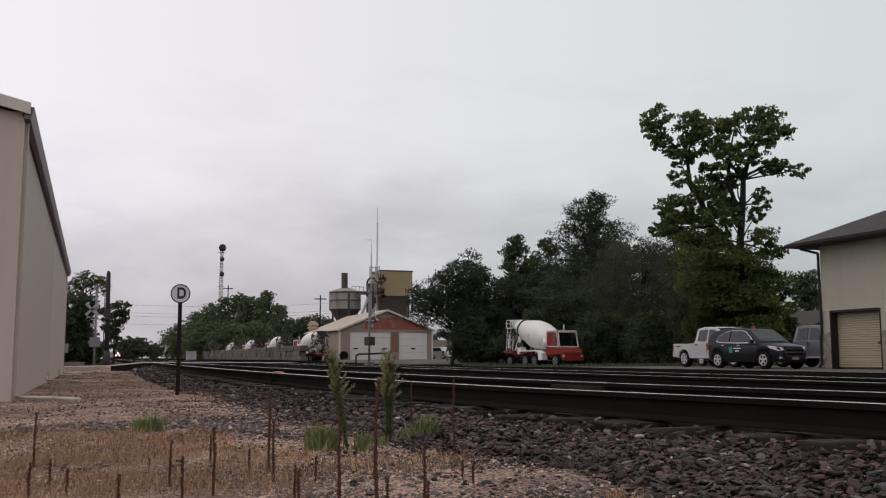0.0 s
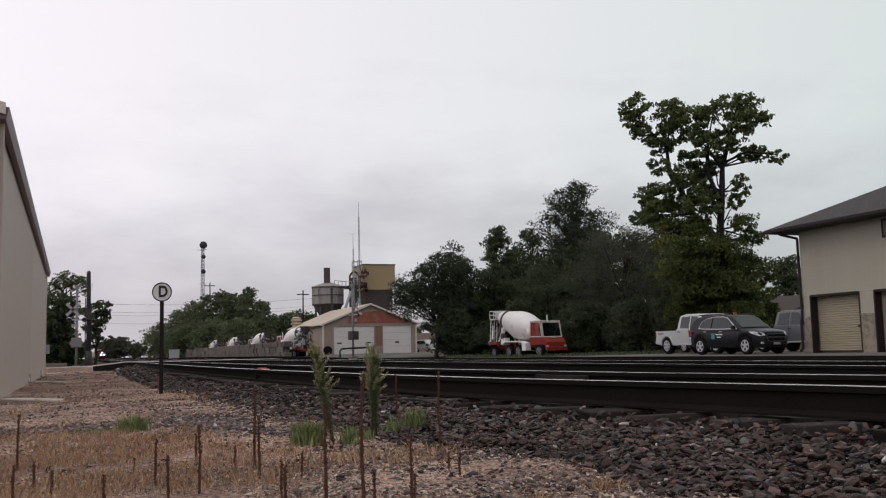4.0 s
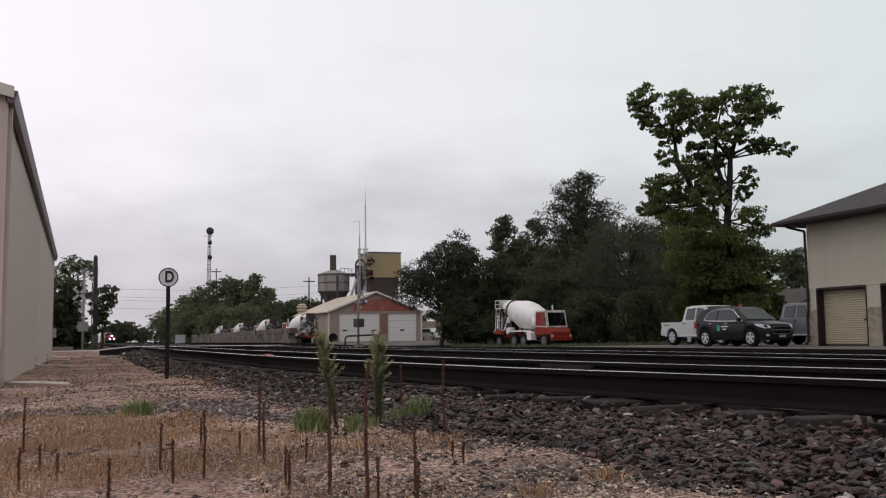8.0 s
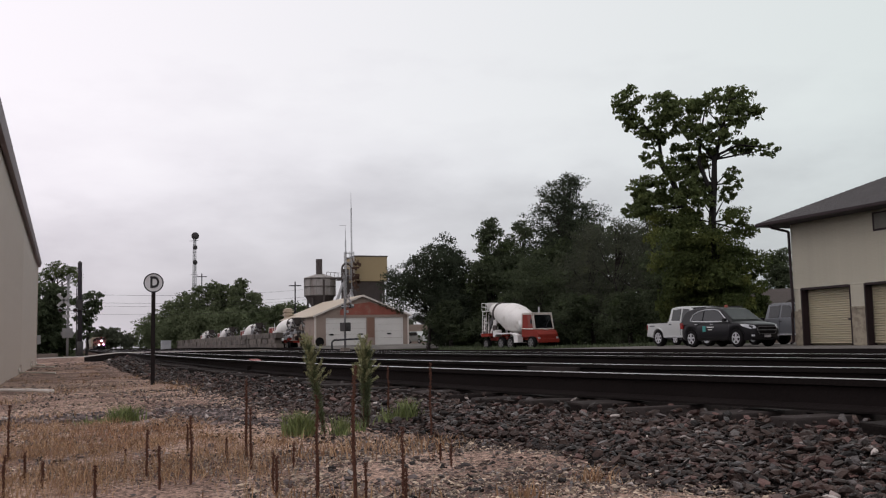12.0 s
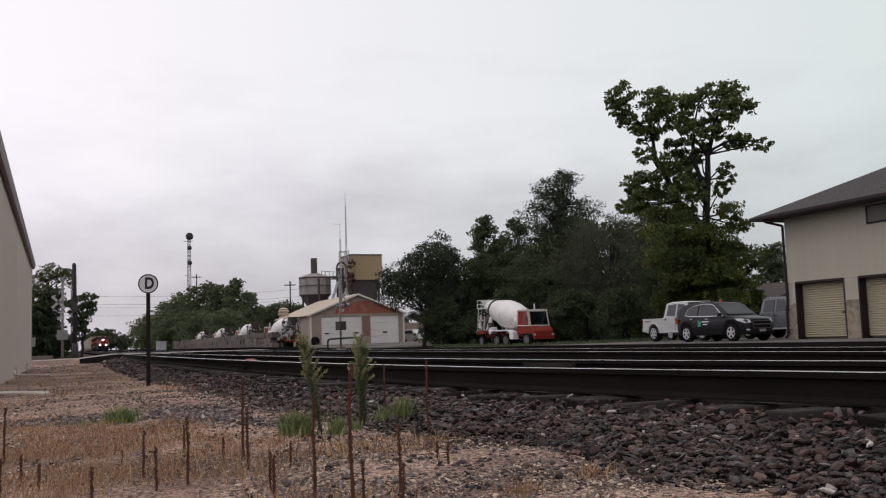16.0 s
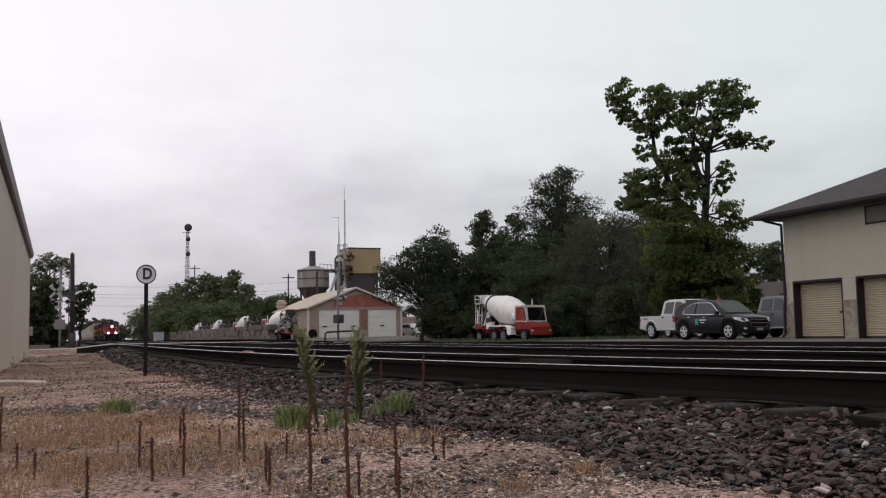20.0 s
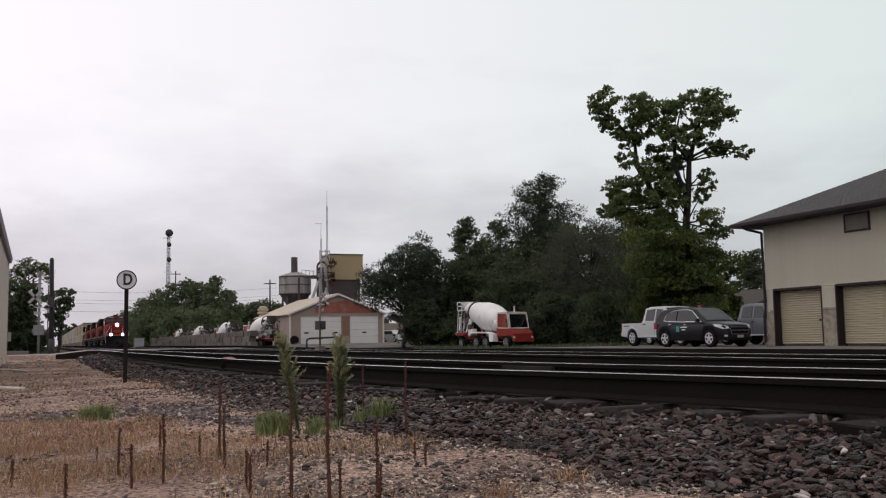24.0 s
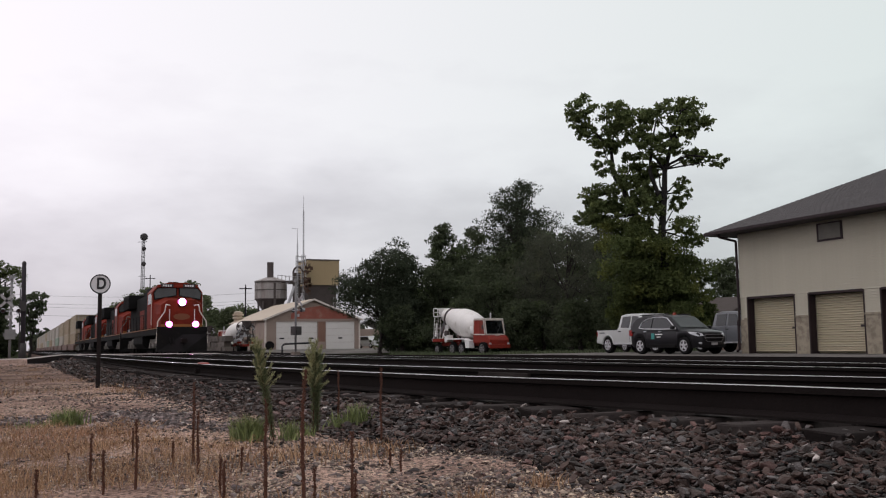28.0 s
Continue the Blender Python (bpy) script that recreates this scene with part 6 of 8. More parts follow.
        for k in range(20):
            x, y, z = rg.uniform(-1.2, 0.9), rg.uniform(3.5, 4.3), rg.uniform(1.3, 3.5)
            bm = bmesh.new()
            box(bm, x, x + rg.uniform(0.15, 0.6), y, y + 0.3, z, z + rg.uniform(0.12, 0.5), pose(0, 0, 0, 0, rg.uniform(-8, 8), 0))
            part("bracket", bm, M["rustdark" if k % 3 else "galv"], s)
        part("spare_chute", tubed((0.95, 3.2, 1.3), (0.95, 4.6, 1.6), 0.26, 0.2, n=10), M["galv"], s, "worn steel spare chute")
    part("hydraulic_box", boxed(-1.05, -0.55, 2.15, 2.7, 1.05, 1.6), M[rear], s, bevel=0.03)
    for sx in (-1, 1):
        part("rear_fender", boxed(sx * 0.95 - 0.26, sx * 0.95 + 0.26, 3.05, 4.25, 1.05, 1.32), M["mixorange"], s, "orange rear fender", bevel=0.05)
        bm = bmesh.new()
        extrude(bm, [(-0.55, 0.55), (-0.45, 1.12), (-0.2, 1.22), (1.95, 1.22), (2.2, 1.08), (2.2, 1.16), (2.0, 1.32), (-0.25, 1.32), (-0.6, 1.2), (-1.05, 1.12), (-1.05, 0.55)], sx * 0.97 - 0.26, sx * 0.97 + 0.26, "x")
        part("wheel_guard", bm, M["white"], s, "white wheel guard and side box", bevel=0.02)
        part("water_tank", tubed((sx * 0.86, -1.05, 1.55), (sx * 0.86, -1.05, 2.25), 0.2, n=14), M["white"], s, "white water tank", smooth=True)
        for y, r in ((3.7, 0.45), (1.5, 0.5), (0.2, 0.5), (-2.6, 0.5)):
            wheel(s, sx * 0.95, y, r, 0.32, "siggrey", 6)
        part("hose_reel", tubed((sx * 0.9, 2.45, 1.75), (sx * 1.1, 2.45, 1.75), 0.22, n=14), M["rustdark"], s)
    # low forward cab with a deep windscreen, over a long front deck
    bm = bmesh.new()
    extrude(bm, [(-1.2, 0.95), (-3.1, 0.95), (-3.2, 0.62), (-3.35, 0.62), (-3.35, 1.15), (-3.15, 1.42), (-2.85, 1.52), (-2.62, 2.66), (-2.5, 2.74), (-1.5, 2.78), (-1.3, 2.7), (-1.2, 1.6)], -0.93, 0.93, "x")
    part("cab", bm, M["mixorange"], s, "orange angular cab", bevel=0.035)
    part("roof_edge", boxed(-0.97, 0.97, -2.62, -1.35, 2.75, 2.82), M["pvc"], s, "pale cab roof", bevel=0.02)
    for sx in (-1, 1):
        fr = [(-2.08, 1.62), (-2.72, 1.62), (-2.54, 2.62), (-2.02, 2.64)]
        bm = bmesh.new()
        extrude(bm, fr, sx * 0.92, sx * 0.942, "x")
        win = part("side_window", bm, M["mixglass"], s, "red-tinted cab side window")
        bm = bmesh.new()
        hull = [(-1.25, 1.6), (-2.8, 1.55), (-2.6, 2.7), (-1.36, 2.72)]
        for a, b in zip(hull, hull[1:] + hull[:1]):
            tube(bm, (sx * 0.935, *a), (sx * 0.935, *b), 0.045, n=6)
        part("window_frame", bm, M["pvc"], win, "pale cab frame")
        part("step", boxed(sx * 0.98 - 0.1, sx * 0.98 + 0.08, -2.0, -1.5, 0.5, 0.56), M["rustdark"], s)
        part("cab_lamp", tubed((sx * 0.85, -3.4, 0.85), (sx * 0.85, -3.34, 0.85), 0.1, n=12), M["lens"], s, "round headlamp")
        part("mirror", boxed(sx * 1.08 - 0.03, sx * 1.08 + 0.03, -2.75, -2.6, 1.95, 2.3), M["signblack"], s, bevel=0.02)
    bm = bmesh.new()
    v = [bm.verts.new(p) for p in ((-0.80, -2.885, 1.60), (0.80, -2.885, 1.60), (0.76, -2.68, 2.62), (-0.76, -2.68, 2.62))]
    bm.faces.new(v)
    bmesh.ops.solidify(bm, geom=bm.faces, thickness=0.03)
    part("windscreen", bm, M["glass"], s, "dark windscreen")
    bm = bmesh.new()
    rim = [(-0.88, -2.90, 1.56), (0.88, -2.90, 1.56), (0.84, -2.67, 2.68), (-0.84, -2.67, 2.68)]
    for a, b in zip(rim, rim[1:] + rim[:1]):
        tube(bm, a, b, 0.05, n=6)
    part("windscreen_frame", bm, M["pvc"], s, "pale windscreen frame")
    part("wiper", tubed((0.1, -2.91, 1.62), (0.5, -2.80, 2.2), 0.02, n=5), M["signblack"], s)
    part("badge_bar", boxed(-0.2, 0.2, -3.12, -3.05, 1.46, 1.50), M["pvc"], s, "pale badge bar")
    part("bumper", boxed(-0.95, 0.95, -3.52, -3.36, 0.5, 0.8), M["mixorange"], s, bevel=0.03)
    part("exhaust", tubed((0.75, -1.25, 1.1), (0.75, -1.25, 3.3), 0.06, n=8), M["chrome"], s)
    for ob in s.children_recursive:
        for v in ob.data.vertices:
            v.co *= size
    return s


def small_car(at, paint, label):
    s = thing("parked_car", label, "car", at)
    prof = [(-2.2, 0.35)] + arch_cut((-1.3, 1.3), 0.36, 0.28) + [(2.25, 0.4), (2.25, 1.0), (1.9, 1.6), (-0.4, 1.62), (-1.1, 1.05), (-2.1, 0.92)]
    part("body", shell(prof, 0.88, 0.0, 1.0, 0.2), M[paint], s)
    for sx in (-1, 1):
        part("side_window", side_glass([(1.7, 1.08), (1.5, 1.5), (-0.3, 1.5), (-0.9, 1.08)], 0.88, 0.2, 1.0, 1.62, sx), M["glass"], s, "dark side window")
        part("tail_light", boxed(sx * 0.75 - 0.1, sx * 0.75 + 0.1, 2.2, 2.28, 0.8, 1.1), M["taillight"], s, "red tail lamp")
        for y in (-1.3, 1.3):
            wheel(s, sx * 0.78, y, 0.33, 0.22)
    part("rear_window", boxed(-0.6, 0.6, 2.02, 2.1, 1.12, 1.48), M["glass"], s, "dark rear window")
    return s


def build_vehicles():
    suv(pose(26.14, 33.25, 0.012, 0, 0, 2.4))
    pickup(pose(28.68, 38.85, 0.012), "carwhite", "parked white crew-cab pickup beside a black crossover")
    pickup(pose(31.6, 35.2, 0.014), "cargrey", "parked dark grey crew-cab pickup beside the storage building")
    first = mixer_truck(pose(34.97, 71.3, -0.30, 0, 0, 9))
    second = mixer_truck(pose(22.0, 105.8, 0.05, 0, 0, 191), "rustdark", 0.88)
    for x, y, a in ((22.7, 131.0, 187), (23.0, 156.0, 186), (23.3, 182.0, 184), (23.6, 206.0, 183)):
        copy_thing(second, pose(x, y, 0.12, 0, 0, a))
    spare = thing("tyre", "old black truck tyre leaning beside the garage door", "tyre", pose(28.3, 114.6, 0.22))
    bm = bmesh.new()
    spun(bm, [(0.28, -0.13), (0.5, -0.15), (0.55, -0.08), (0.55, 0.08), (0.5, 0.15), (0.28, 0.13)], 20, "y", (0, 0, 0.55))
    part("tread", bm, M["rubber"], spare)
    small_car(pose(32.3, 43.4, 0.012), "carblack", "black car parked behind the white pickup")
    small_car(pose(43.4, 120.0, 0.3, 0, 0, 12), "carwhite", "white car parked beside the garage")
    shed = thing("shed", "grey shed with a pale sloping roof", "building", pose(49.0, 138, 0.2))
    part("wall", boxed(-2.2, 4, 0, 6, -0.3, 3.0), M["garagewall"], shed)
    bm = bmesh.new()
    extrude(bm, [(-2.8, 2.7), (0.6, 4.5), (4.4, 2.9), (4.4, 3.1), (0.6, 4.75), (-2.8, 2.95)], -0.4, 6.4, "y")
    part("roof", bm, M["galv"], shed, "pale metal roof")
    house = thing("brown_house", "low brown house behind parked trucks", "building", pose(54.0, 59.0, -0.3, 0, 0, 20))
    part("wall", boxed(-5, 6, 0, 8, -0.3, 2.9), M["brownwall"], house)
    bm = bmesh.new()
    extrude(bm, [(-5.6, 2.7), (0.5, 4.3), (6.6, 2.7), (6.6, 2.85), (0.5, 4.5), (-5.6, 2.85)], -0.5, 8.5, "y")
    part("roof", bm, M["brownroof"], house, "brown shingle roof")


build_storage()
build_garage()
build_plant()
build_vehicles()

# ---------------------------------------------------------------- trees
M["leaf_dark"] = material("dark wet foliage", (0.074, 0.090, 0.052), 0.8, spec=0.1, var=0.4, scale=0.35, fine=3, bump=0, island=0.22, thin=0.4, second=(0.098, 0.130, 0.052), spots=0.56, patch=True)
M["leaf_pine"] = material("dark feathery foliage", (0.050, 0.061, 0.040), 0.85, spec=0.08, var=0.4, scale=0.4, fine=3, bump=0, island=0.2, thin=0.35, second=(0.066, 0.082, 0.046), spots=0.55, patch=True)
M["leaf_mid"] = material("summer foliage", (0.092, 0.116, 0.046), 0.75, spec=0.12, var=0.4, scale=0.4, fine=3, bump=0, island=0.3, thin=0.35, second=(0.135, 0.155, 0.050), spots=0.55, patch=True)
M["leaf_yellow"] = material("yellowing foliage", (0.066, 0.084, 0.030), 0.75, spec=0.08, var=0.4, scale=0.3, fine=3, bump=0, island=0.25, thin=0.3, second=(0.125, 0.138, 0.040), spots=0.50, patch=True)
M["leaf_grey"] = material("grey-green fine foliage", (0.082, 0.088, 0.064), 0.9, spec=0.05, var=0.3, scale=0.3, fine=3, bump=0, island=0.18, thin=0.4, second=(0.098, 0.108, 0.060), spots=0.55, patch=True)
# haze over the far trees is mixed into their leaf colour
M["leaf_far"] = material("distant foliage paled for haze", (0.115, 0.135, 0.075), 0.9, spec=0.08, var=0.4, scale=0.12, fine=2, bump=0, island=0.2, thin=0.25, second=(0.15, 0.18, 0.08), spots=0.55, patch=True)


def foliage(blobs, per, size, seed, narrow=0.55, fill=0.6, droop=0.0, spr=14, tight=1.0):
    """Leaves on and in rounded clumps (x, y, z, r); returns vertices and faces."""
    rng = np.random.default_rng(seed)
    centres, radii = np.array([b[:3] for b in blobs], float), np.array([b[3] for b in blobs], float)
    weight = radii ** 2 / (radii ** 2).sum()
    n = int(per)
    pick = rng.choice(len(blobs), n, p=weight)
    # each clump is made of smaller sprays, scattered unevenly over it
    d = rng.normal(size=(len(blobs), spr, 3))
    d /= np.linalg.norm(d, axis=2, keepdims=True)
    reach = radii[:, None] * (1.12 - fill * rng.random((len(blobs), spr)) ** 1.3)
    sub = centres[:, None] + d * reach[..., None] * np.array([1, 1, 0.85])
    size_of = tight * radii[:, None] * rng.uniform(0.16, 0.36, (len(blobs), spr))
    which = rng.integers(0, spr, n)
    c = sub[pick, which] + np.clip(rng.normal(size=(n, 3)), -1.5, 1.5) * size_of[pick, which][:, None] * np.array([1, 1, 0.55])
    c[:, 2] -= droop * rng.random(n) * radii[pick]
    a = rng.normal(size=(n, 3))
    a[:, 2] -= 0.35
    a /= np.linalg.norm(a, axis=1, keepdims=True)
    b = np.cross(a, rng.normal(size=(n, 3)))
    b /= np.linalg.norm(b, axis=1, keepdims=True)
    s = size * rng.uniform(0.55, 1.4, n)[:, None]
    v = np.stack([c - a * s, c + b * s * narrow, c + a * s, c - b * s * narrow], 1).reshape(-1, 3)
    f = np.arange(4 * n).reshape(-1, 4)
    return v, f


def limb_mesh(segments):
    bm = bmesh.new()
    for p0, p1, r0, r1 in segments:
        tube(bm, p0, p1, r0, r1, 7)
    return bm


def grow(base, top, r0, r1, rng, bends=4, sway=0.4):
    """A crooked limb as short segments."""
    base, top = Vector(base), Vector(top)
    pts = [base]
    for k in range(1, bends):
        f = k / bends
        pts.append(base.lerp(top, f) + Vector((rng.uniform(-1, 1), rng.uniform(-1, 1), 0)) * sway * math.sin(f * math.pi))
    pts.append(top)
    return [(pts[k], pts[k + 1], r0 + (r1 - r0) * k / bends, r0 + (r1 - r0) * (k + 1) / bends) for k in range(bends)]


def tree(at, blobs, leaves, size, mat, label, seed, trunk=0.25, group="", narrow=0.55, fill=0.45, limbs=1, lean=(0, 0), droop=0.0):
    rng = random.Random(seed)
    t = thing("tree", label, "tree", at, group)
    zs = [b[2] for b in blobs]
    fork = max(0.8, min(zs) * 0.75)
    topz = max(zs)
    cx, cy = sum(b[0] for b in blobs) / len(blobs), sum(b[1] for b in blobs) / len(blobs)
    seg = grow((0, 0, -0.3), (cx * 0.5 + lean[0], cy * 0.5 + lean[1], fork), trunk, trunk * 0.75, rng, 3, 0.15)
    stem = grow(seg[-1][1], (cx, cy, fork + (topz - fork) * 0.85), trunk * 0.75, trunk * 0.2, rng, 5, 0.4)
    part("trunk", limb_mesh(seg + stem), M["bark"], t)
    if limbs:
        for b in blobs[::limbs]:
            f = min(0.95, max(0.0, (b[2] - fork) / max(0.1, topz - fork) * 0.7))
            k = min(len(stem) - 1, int(f * len(stem)))
            start = stem[k][0].lerp(stem[k][1], 0.5)
            part("limb", limb_mesh(grow(start, b[:3], trunk * 0.32, 0.03, rng, 3, 0.25)), M["bark"], t)
    v, f = foliage(blobs, leaves, size, seed, narrow, fill, droop, spr=22)
    ob = new("crown", raw("crown", v.tolist(), f.tolist(), [mat]))
    ob.parent = t
    return t


def bushy(width, height, low, n, seed, depth=None, peak=0.5, spiky=0.0):
    """Clumps that fill a crown of that width and height, above a bare height."""
    rng = random.Random(seed)
    depth = depth or width * 0.7
    blobs = []
    for k in range(n):
        f = (k + rng.random()) / n
        z = low + (height - low) * f
        w = math.sin(math.pi * min(1, max(0.0, (f * 0.86 + 0.12)))) ** 0.7
        if spiky:
            w = min(1.0, (1 - f) ** 0.55 * 1.05 + 0.04)
        a = rng.uniform(0, math.tau)
        q = rng.random() ** 0.6 * w
        r = (0.13 + 0.10 * rng.random()) * width * (0.55 + 0.45 * w)
        blobs.append((math.cos(a) * q * (width / 2 - r * 0.6), math.sin(a) * q * (depth / 2 - r * 0.6), min(z, height - r * 0.75), r))
    return blobs


def conical(height, seed):
    """Clumps of a crown that widens in tiers of rising sprays from a rounded top."""
    rng = random.Random(seed)
    blobs = []
    z = 4.5
    while z < height - 0.3:
        half = float(np.interp(height - z, (0.2, 0.8, 1.7, 3.4, 5.0, 9.0), (1.2, 2.0, 2.7, 4.0, 5.2, 5.8)))
        for k in range(3 + int(half * 1.9)):
            a = rng.uniform(0, math.tau)
            q = half * rng.random() ** 0.55
            r = 0.46 + 0.08 * half * rng.random()
            # a spray that rises outwards along its branch
            for j in range(3):
                f = 0.72 + 0.16 * j
                blobs.append((math.cos(a) * q * f, math.sin(a) * q * f * 0.8, z + 0.20 * j + rng.uniform(-0.2, 0.2), r * (1.15 - 0.28 * j)))
        z += 0.62
    return [b for b in blobs if b[2] < height]


LEANING = ((-3.0, 4.4, 1.1), (-3.5, 5.4, 0.95), (-3.2, 6.4, 0.85), (-2.3, 6.9, 1.0), (-2.0, 5.6, 1.4), (-1.2, 7.5, 1.0), (-0.8, 6.3, 1.5), (-0.2, 8.1, 1.0), (0.8, 8.9, 0.95), (1.7, 9.6, 0.85), (0.6, 7.4, 1.5), (1.8, 8.3, 1.2),
           (2.2, 6.8, 1.4), (0.2, 5.3, 1.7), (1.8, 5.2, 1.7), (-1.5, 4.6, 1.2), (0.6, 3.7, 1.5), (2.2, 3.4, 1.5), (1.2, 2.0, 1.3), (2.4, 1.6, 1.3), (0.9, 0.9, 1.0), (2.2, 0.8, 1.0))


def along(slope, dist, z=0.05, turn=None):
    """A standpoint by its direction (x/y) and range from the origin, facing it."""
    k = dist / math.hypot(slope, 1)
    return pose(slope * k, k, z, 0, 0, -math.degrees(math.atan(slope)))


TALL_TOP = ((-4.1, 16.6, 0.85), (-4.2, 15.7, 0.65), (-3.4, 14.9, 0.75), (-2.2, 15.7, 1.1), (-1.2, 16.5, 0.55), (-2.7, 14.0, 0.7), (-1.7, 14.6, 0.95), (-0.3, 15.2, 0.95), (1.0, 16.0, 0.95), (2.2, 16.4, 0.85),
            (3.2, 16.7, 0.6), (3.4, 15.5, 0.8), (4.2, 15.3, 0.5), (2.7, 14.7, 0.75), (1.7, 14.5, 0.7), (3.7, 13.3, 0.65), (2.9, 13.4, 0.65), (4.9, 12.6, 0.5), (0.4, 13.5, 0.75), (-0.9, 13.0, 0.7),
            (-2.5, 12.3, 0.65), (-1.2, 11.5, 0.7), (0.1, 12.1, 0.6), (0.9, 12.3, 0.5), (2.4, 11.3, 0.42), (2.5, 10.6, 0.5), (2.1, 9.8, 0.5), (-0.2, 14.2, 0.8), (0.6, 12.9, 0.7), (-0.6, 12.1, 0.7), (1.7, 13.4, 0.6), (0.2, 11.2, 0.6), (-0.5, 9.9, 0.8))
TALL_LOW = ((-3.7, 10.6, 0.7), (-2.7, 10.6, 0.95), (-1.5, 10.3, 0.95), (-4.2, 9.2, 0.65), (-3.0, 9.3, 0.9), (-1.7, 9.1, 0.9), (0.0, 10.4, 0.8), (0.9, 10.4, 0.55), (0.5, 9.3, 0.6), (-0.4, 8.4, 0.8),
            (-1.7, 7.7, 1.3), (0.0, 7.1, 1.5), (-1.2, 6.0, 1.5), (0.9, 5.7, 1.5), (2.6, 8.1, 0.75), (2.9, 7.3, 0.65), (2.7, 5.2, 1.2), (0.0, 4.4, 1.7), (-1.7, 4.0, 1.4), (1.7, 3.4, 1.5), (2.3, 3.2, 1.1), (-0.6, 2.4, 1.6), (1.3, 1.8, 1.4), (2.4, 1.8, 1.1))


def tall_tree():
    """The tall open-crowned tree behind the parked cars."""
    rng = random.Random(8)
    at = along(0.742, 65, 0.05)
    t = thing("tree", "tall catalpa-like tree with an open crown of large leaves", "tree", at)
    bark = material("dark wet bark", (0.014, 0.012, 0.011), 0.95, var=0.4, scale=4, fine=30, bump=0.8)
    trunks = [((1.0, 0.2, -0.3), (1.05, 0.2, 8.0), 0.26, 0.25), ((1.05, 0.2, 8.0), (1.3, 0.1, 10.5), 0.25, 0.21), ((1.3, 0.1, 10.5), (1.4, 0, 12.2), 0.21, 0.17), ((1.4, 0, 12.2), (2.0, 0, 14.2), 0.18, 0.12), ((2.0, 0, 14.2), (2.6, 0, 16.2), 0.12, 0.05)]
    part("trunk", limb_mesh(trunks), bark, t)
    left = [((0.9, 0.3, 7.2), (-0.7, 0.5, 9.2), 0.3, 0.24), ((-0.7, 0.5, 9.2), (-1.5, 0.5, 11.2), 0.22, 0.18), ((-1.5, 0.5, 11.2), (-2.1, 0.4, 12.4), 0.18, 0.15), ((-2.1, 0.4, 12.4), (-2.15, 0.3, 13.8), 0.15, 0.1), ((-2.15, 0.3, 13.8), (-3.6, 0.2, 15.6), 0.1, 0.04)]
    part("trunk", limb_mesh(left), bark, t)
    mid = [((1.2, 0.2, 9.6), (0.4, -0.3, 12.0), 0.18, 0.13), ((0.4, -0.3, 12.0), (0.6, -0.3, 14.0), 0.13, 0.08), ((0.6, -0.3, 14.0), (1.0, -0.2, 15.8), 0.08, 0.03)]
    part("limb", limb_mesh(mid), bark, t)
    part("limb", limb_mesh([((1.4, 0, 12.4), (3.0, 0, 13.1), 0.1, 0.07), ((3.0, 0, 13.1), (5.0, 0, 12.7), 0.07, 0.03)]), bark, t)
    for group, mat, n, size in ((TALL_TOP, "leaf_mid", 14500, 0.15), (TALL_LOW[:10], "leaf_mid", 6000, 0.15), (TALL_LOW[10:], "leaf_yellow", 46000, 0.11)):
        blobs = []
        for u, v, r in group:
            dep = rng.uniform(-1, 1) * 1.6 if v > 9 else rng.uniform(-2.0, 0.4)
            blobs.append((u, dep, v, r * 1.12))
            near = min((trunks + left), key=lambda s: (s[1][2] - v + 1.0) ** 2 + (s[1][0] - u) ** 2)
            part("limb", limb_mesh(grow(near[1], (u, dep, v), 0.07, 0.02, rng, 3, 0.2)), bark, t)
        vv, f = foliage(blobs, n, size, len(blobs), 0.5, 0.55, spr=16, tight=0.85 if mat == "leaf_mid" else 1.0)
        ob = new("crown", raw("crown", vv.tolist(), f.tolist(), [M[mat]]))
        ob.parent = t


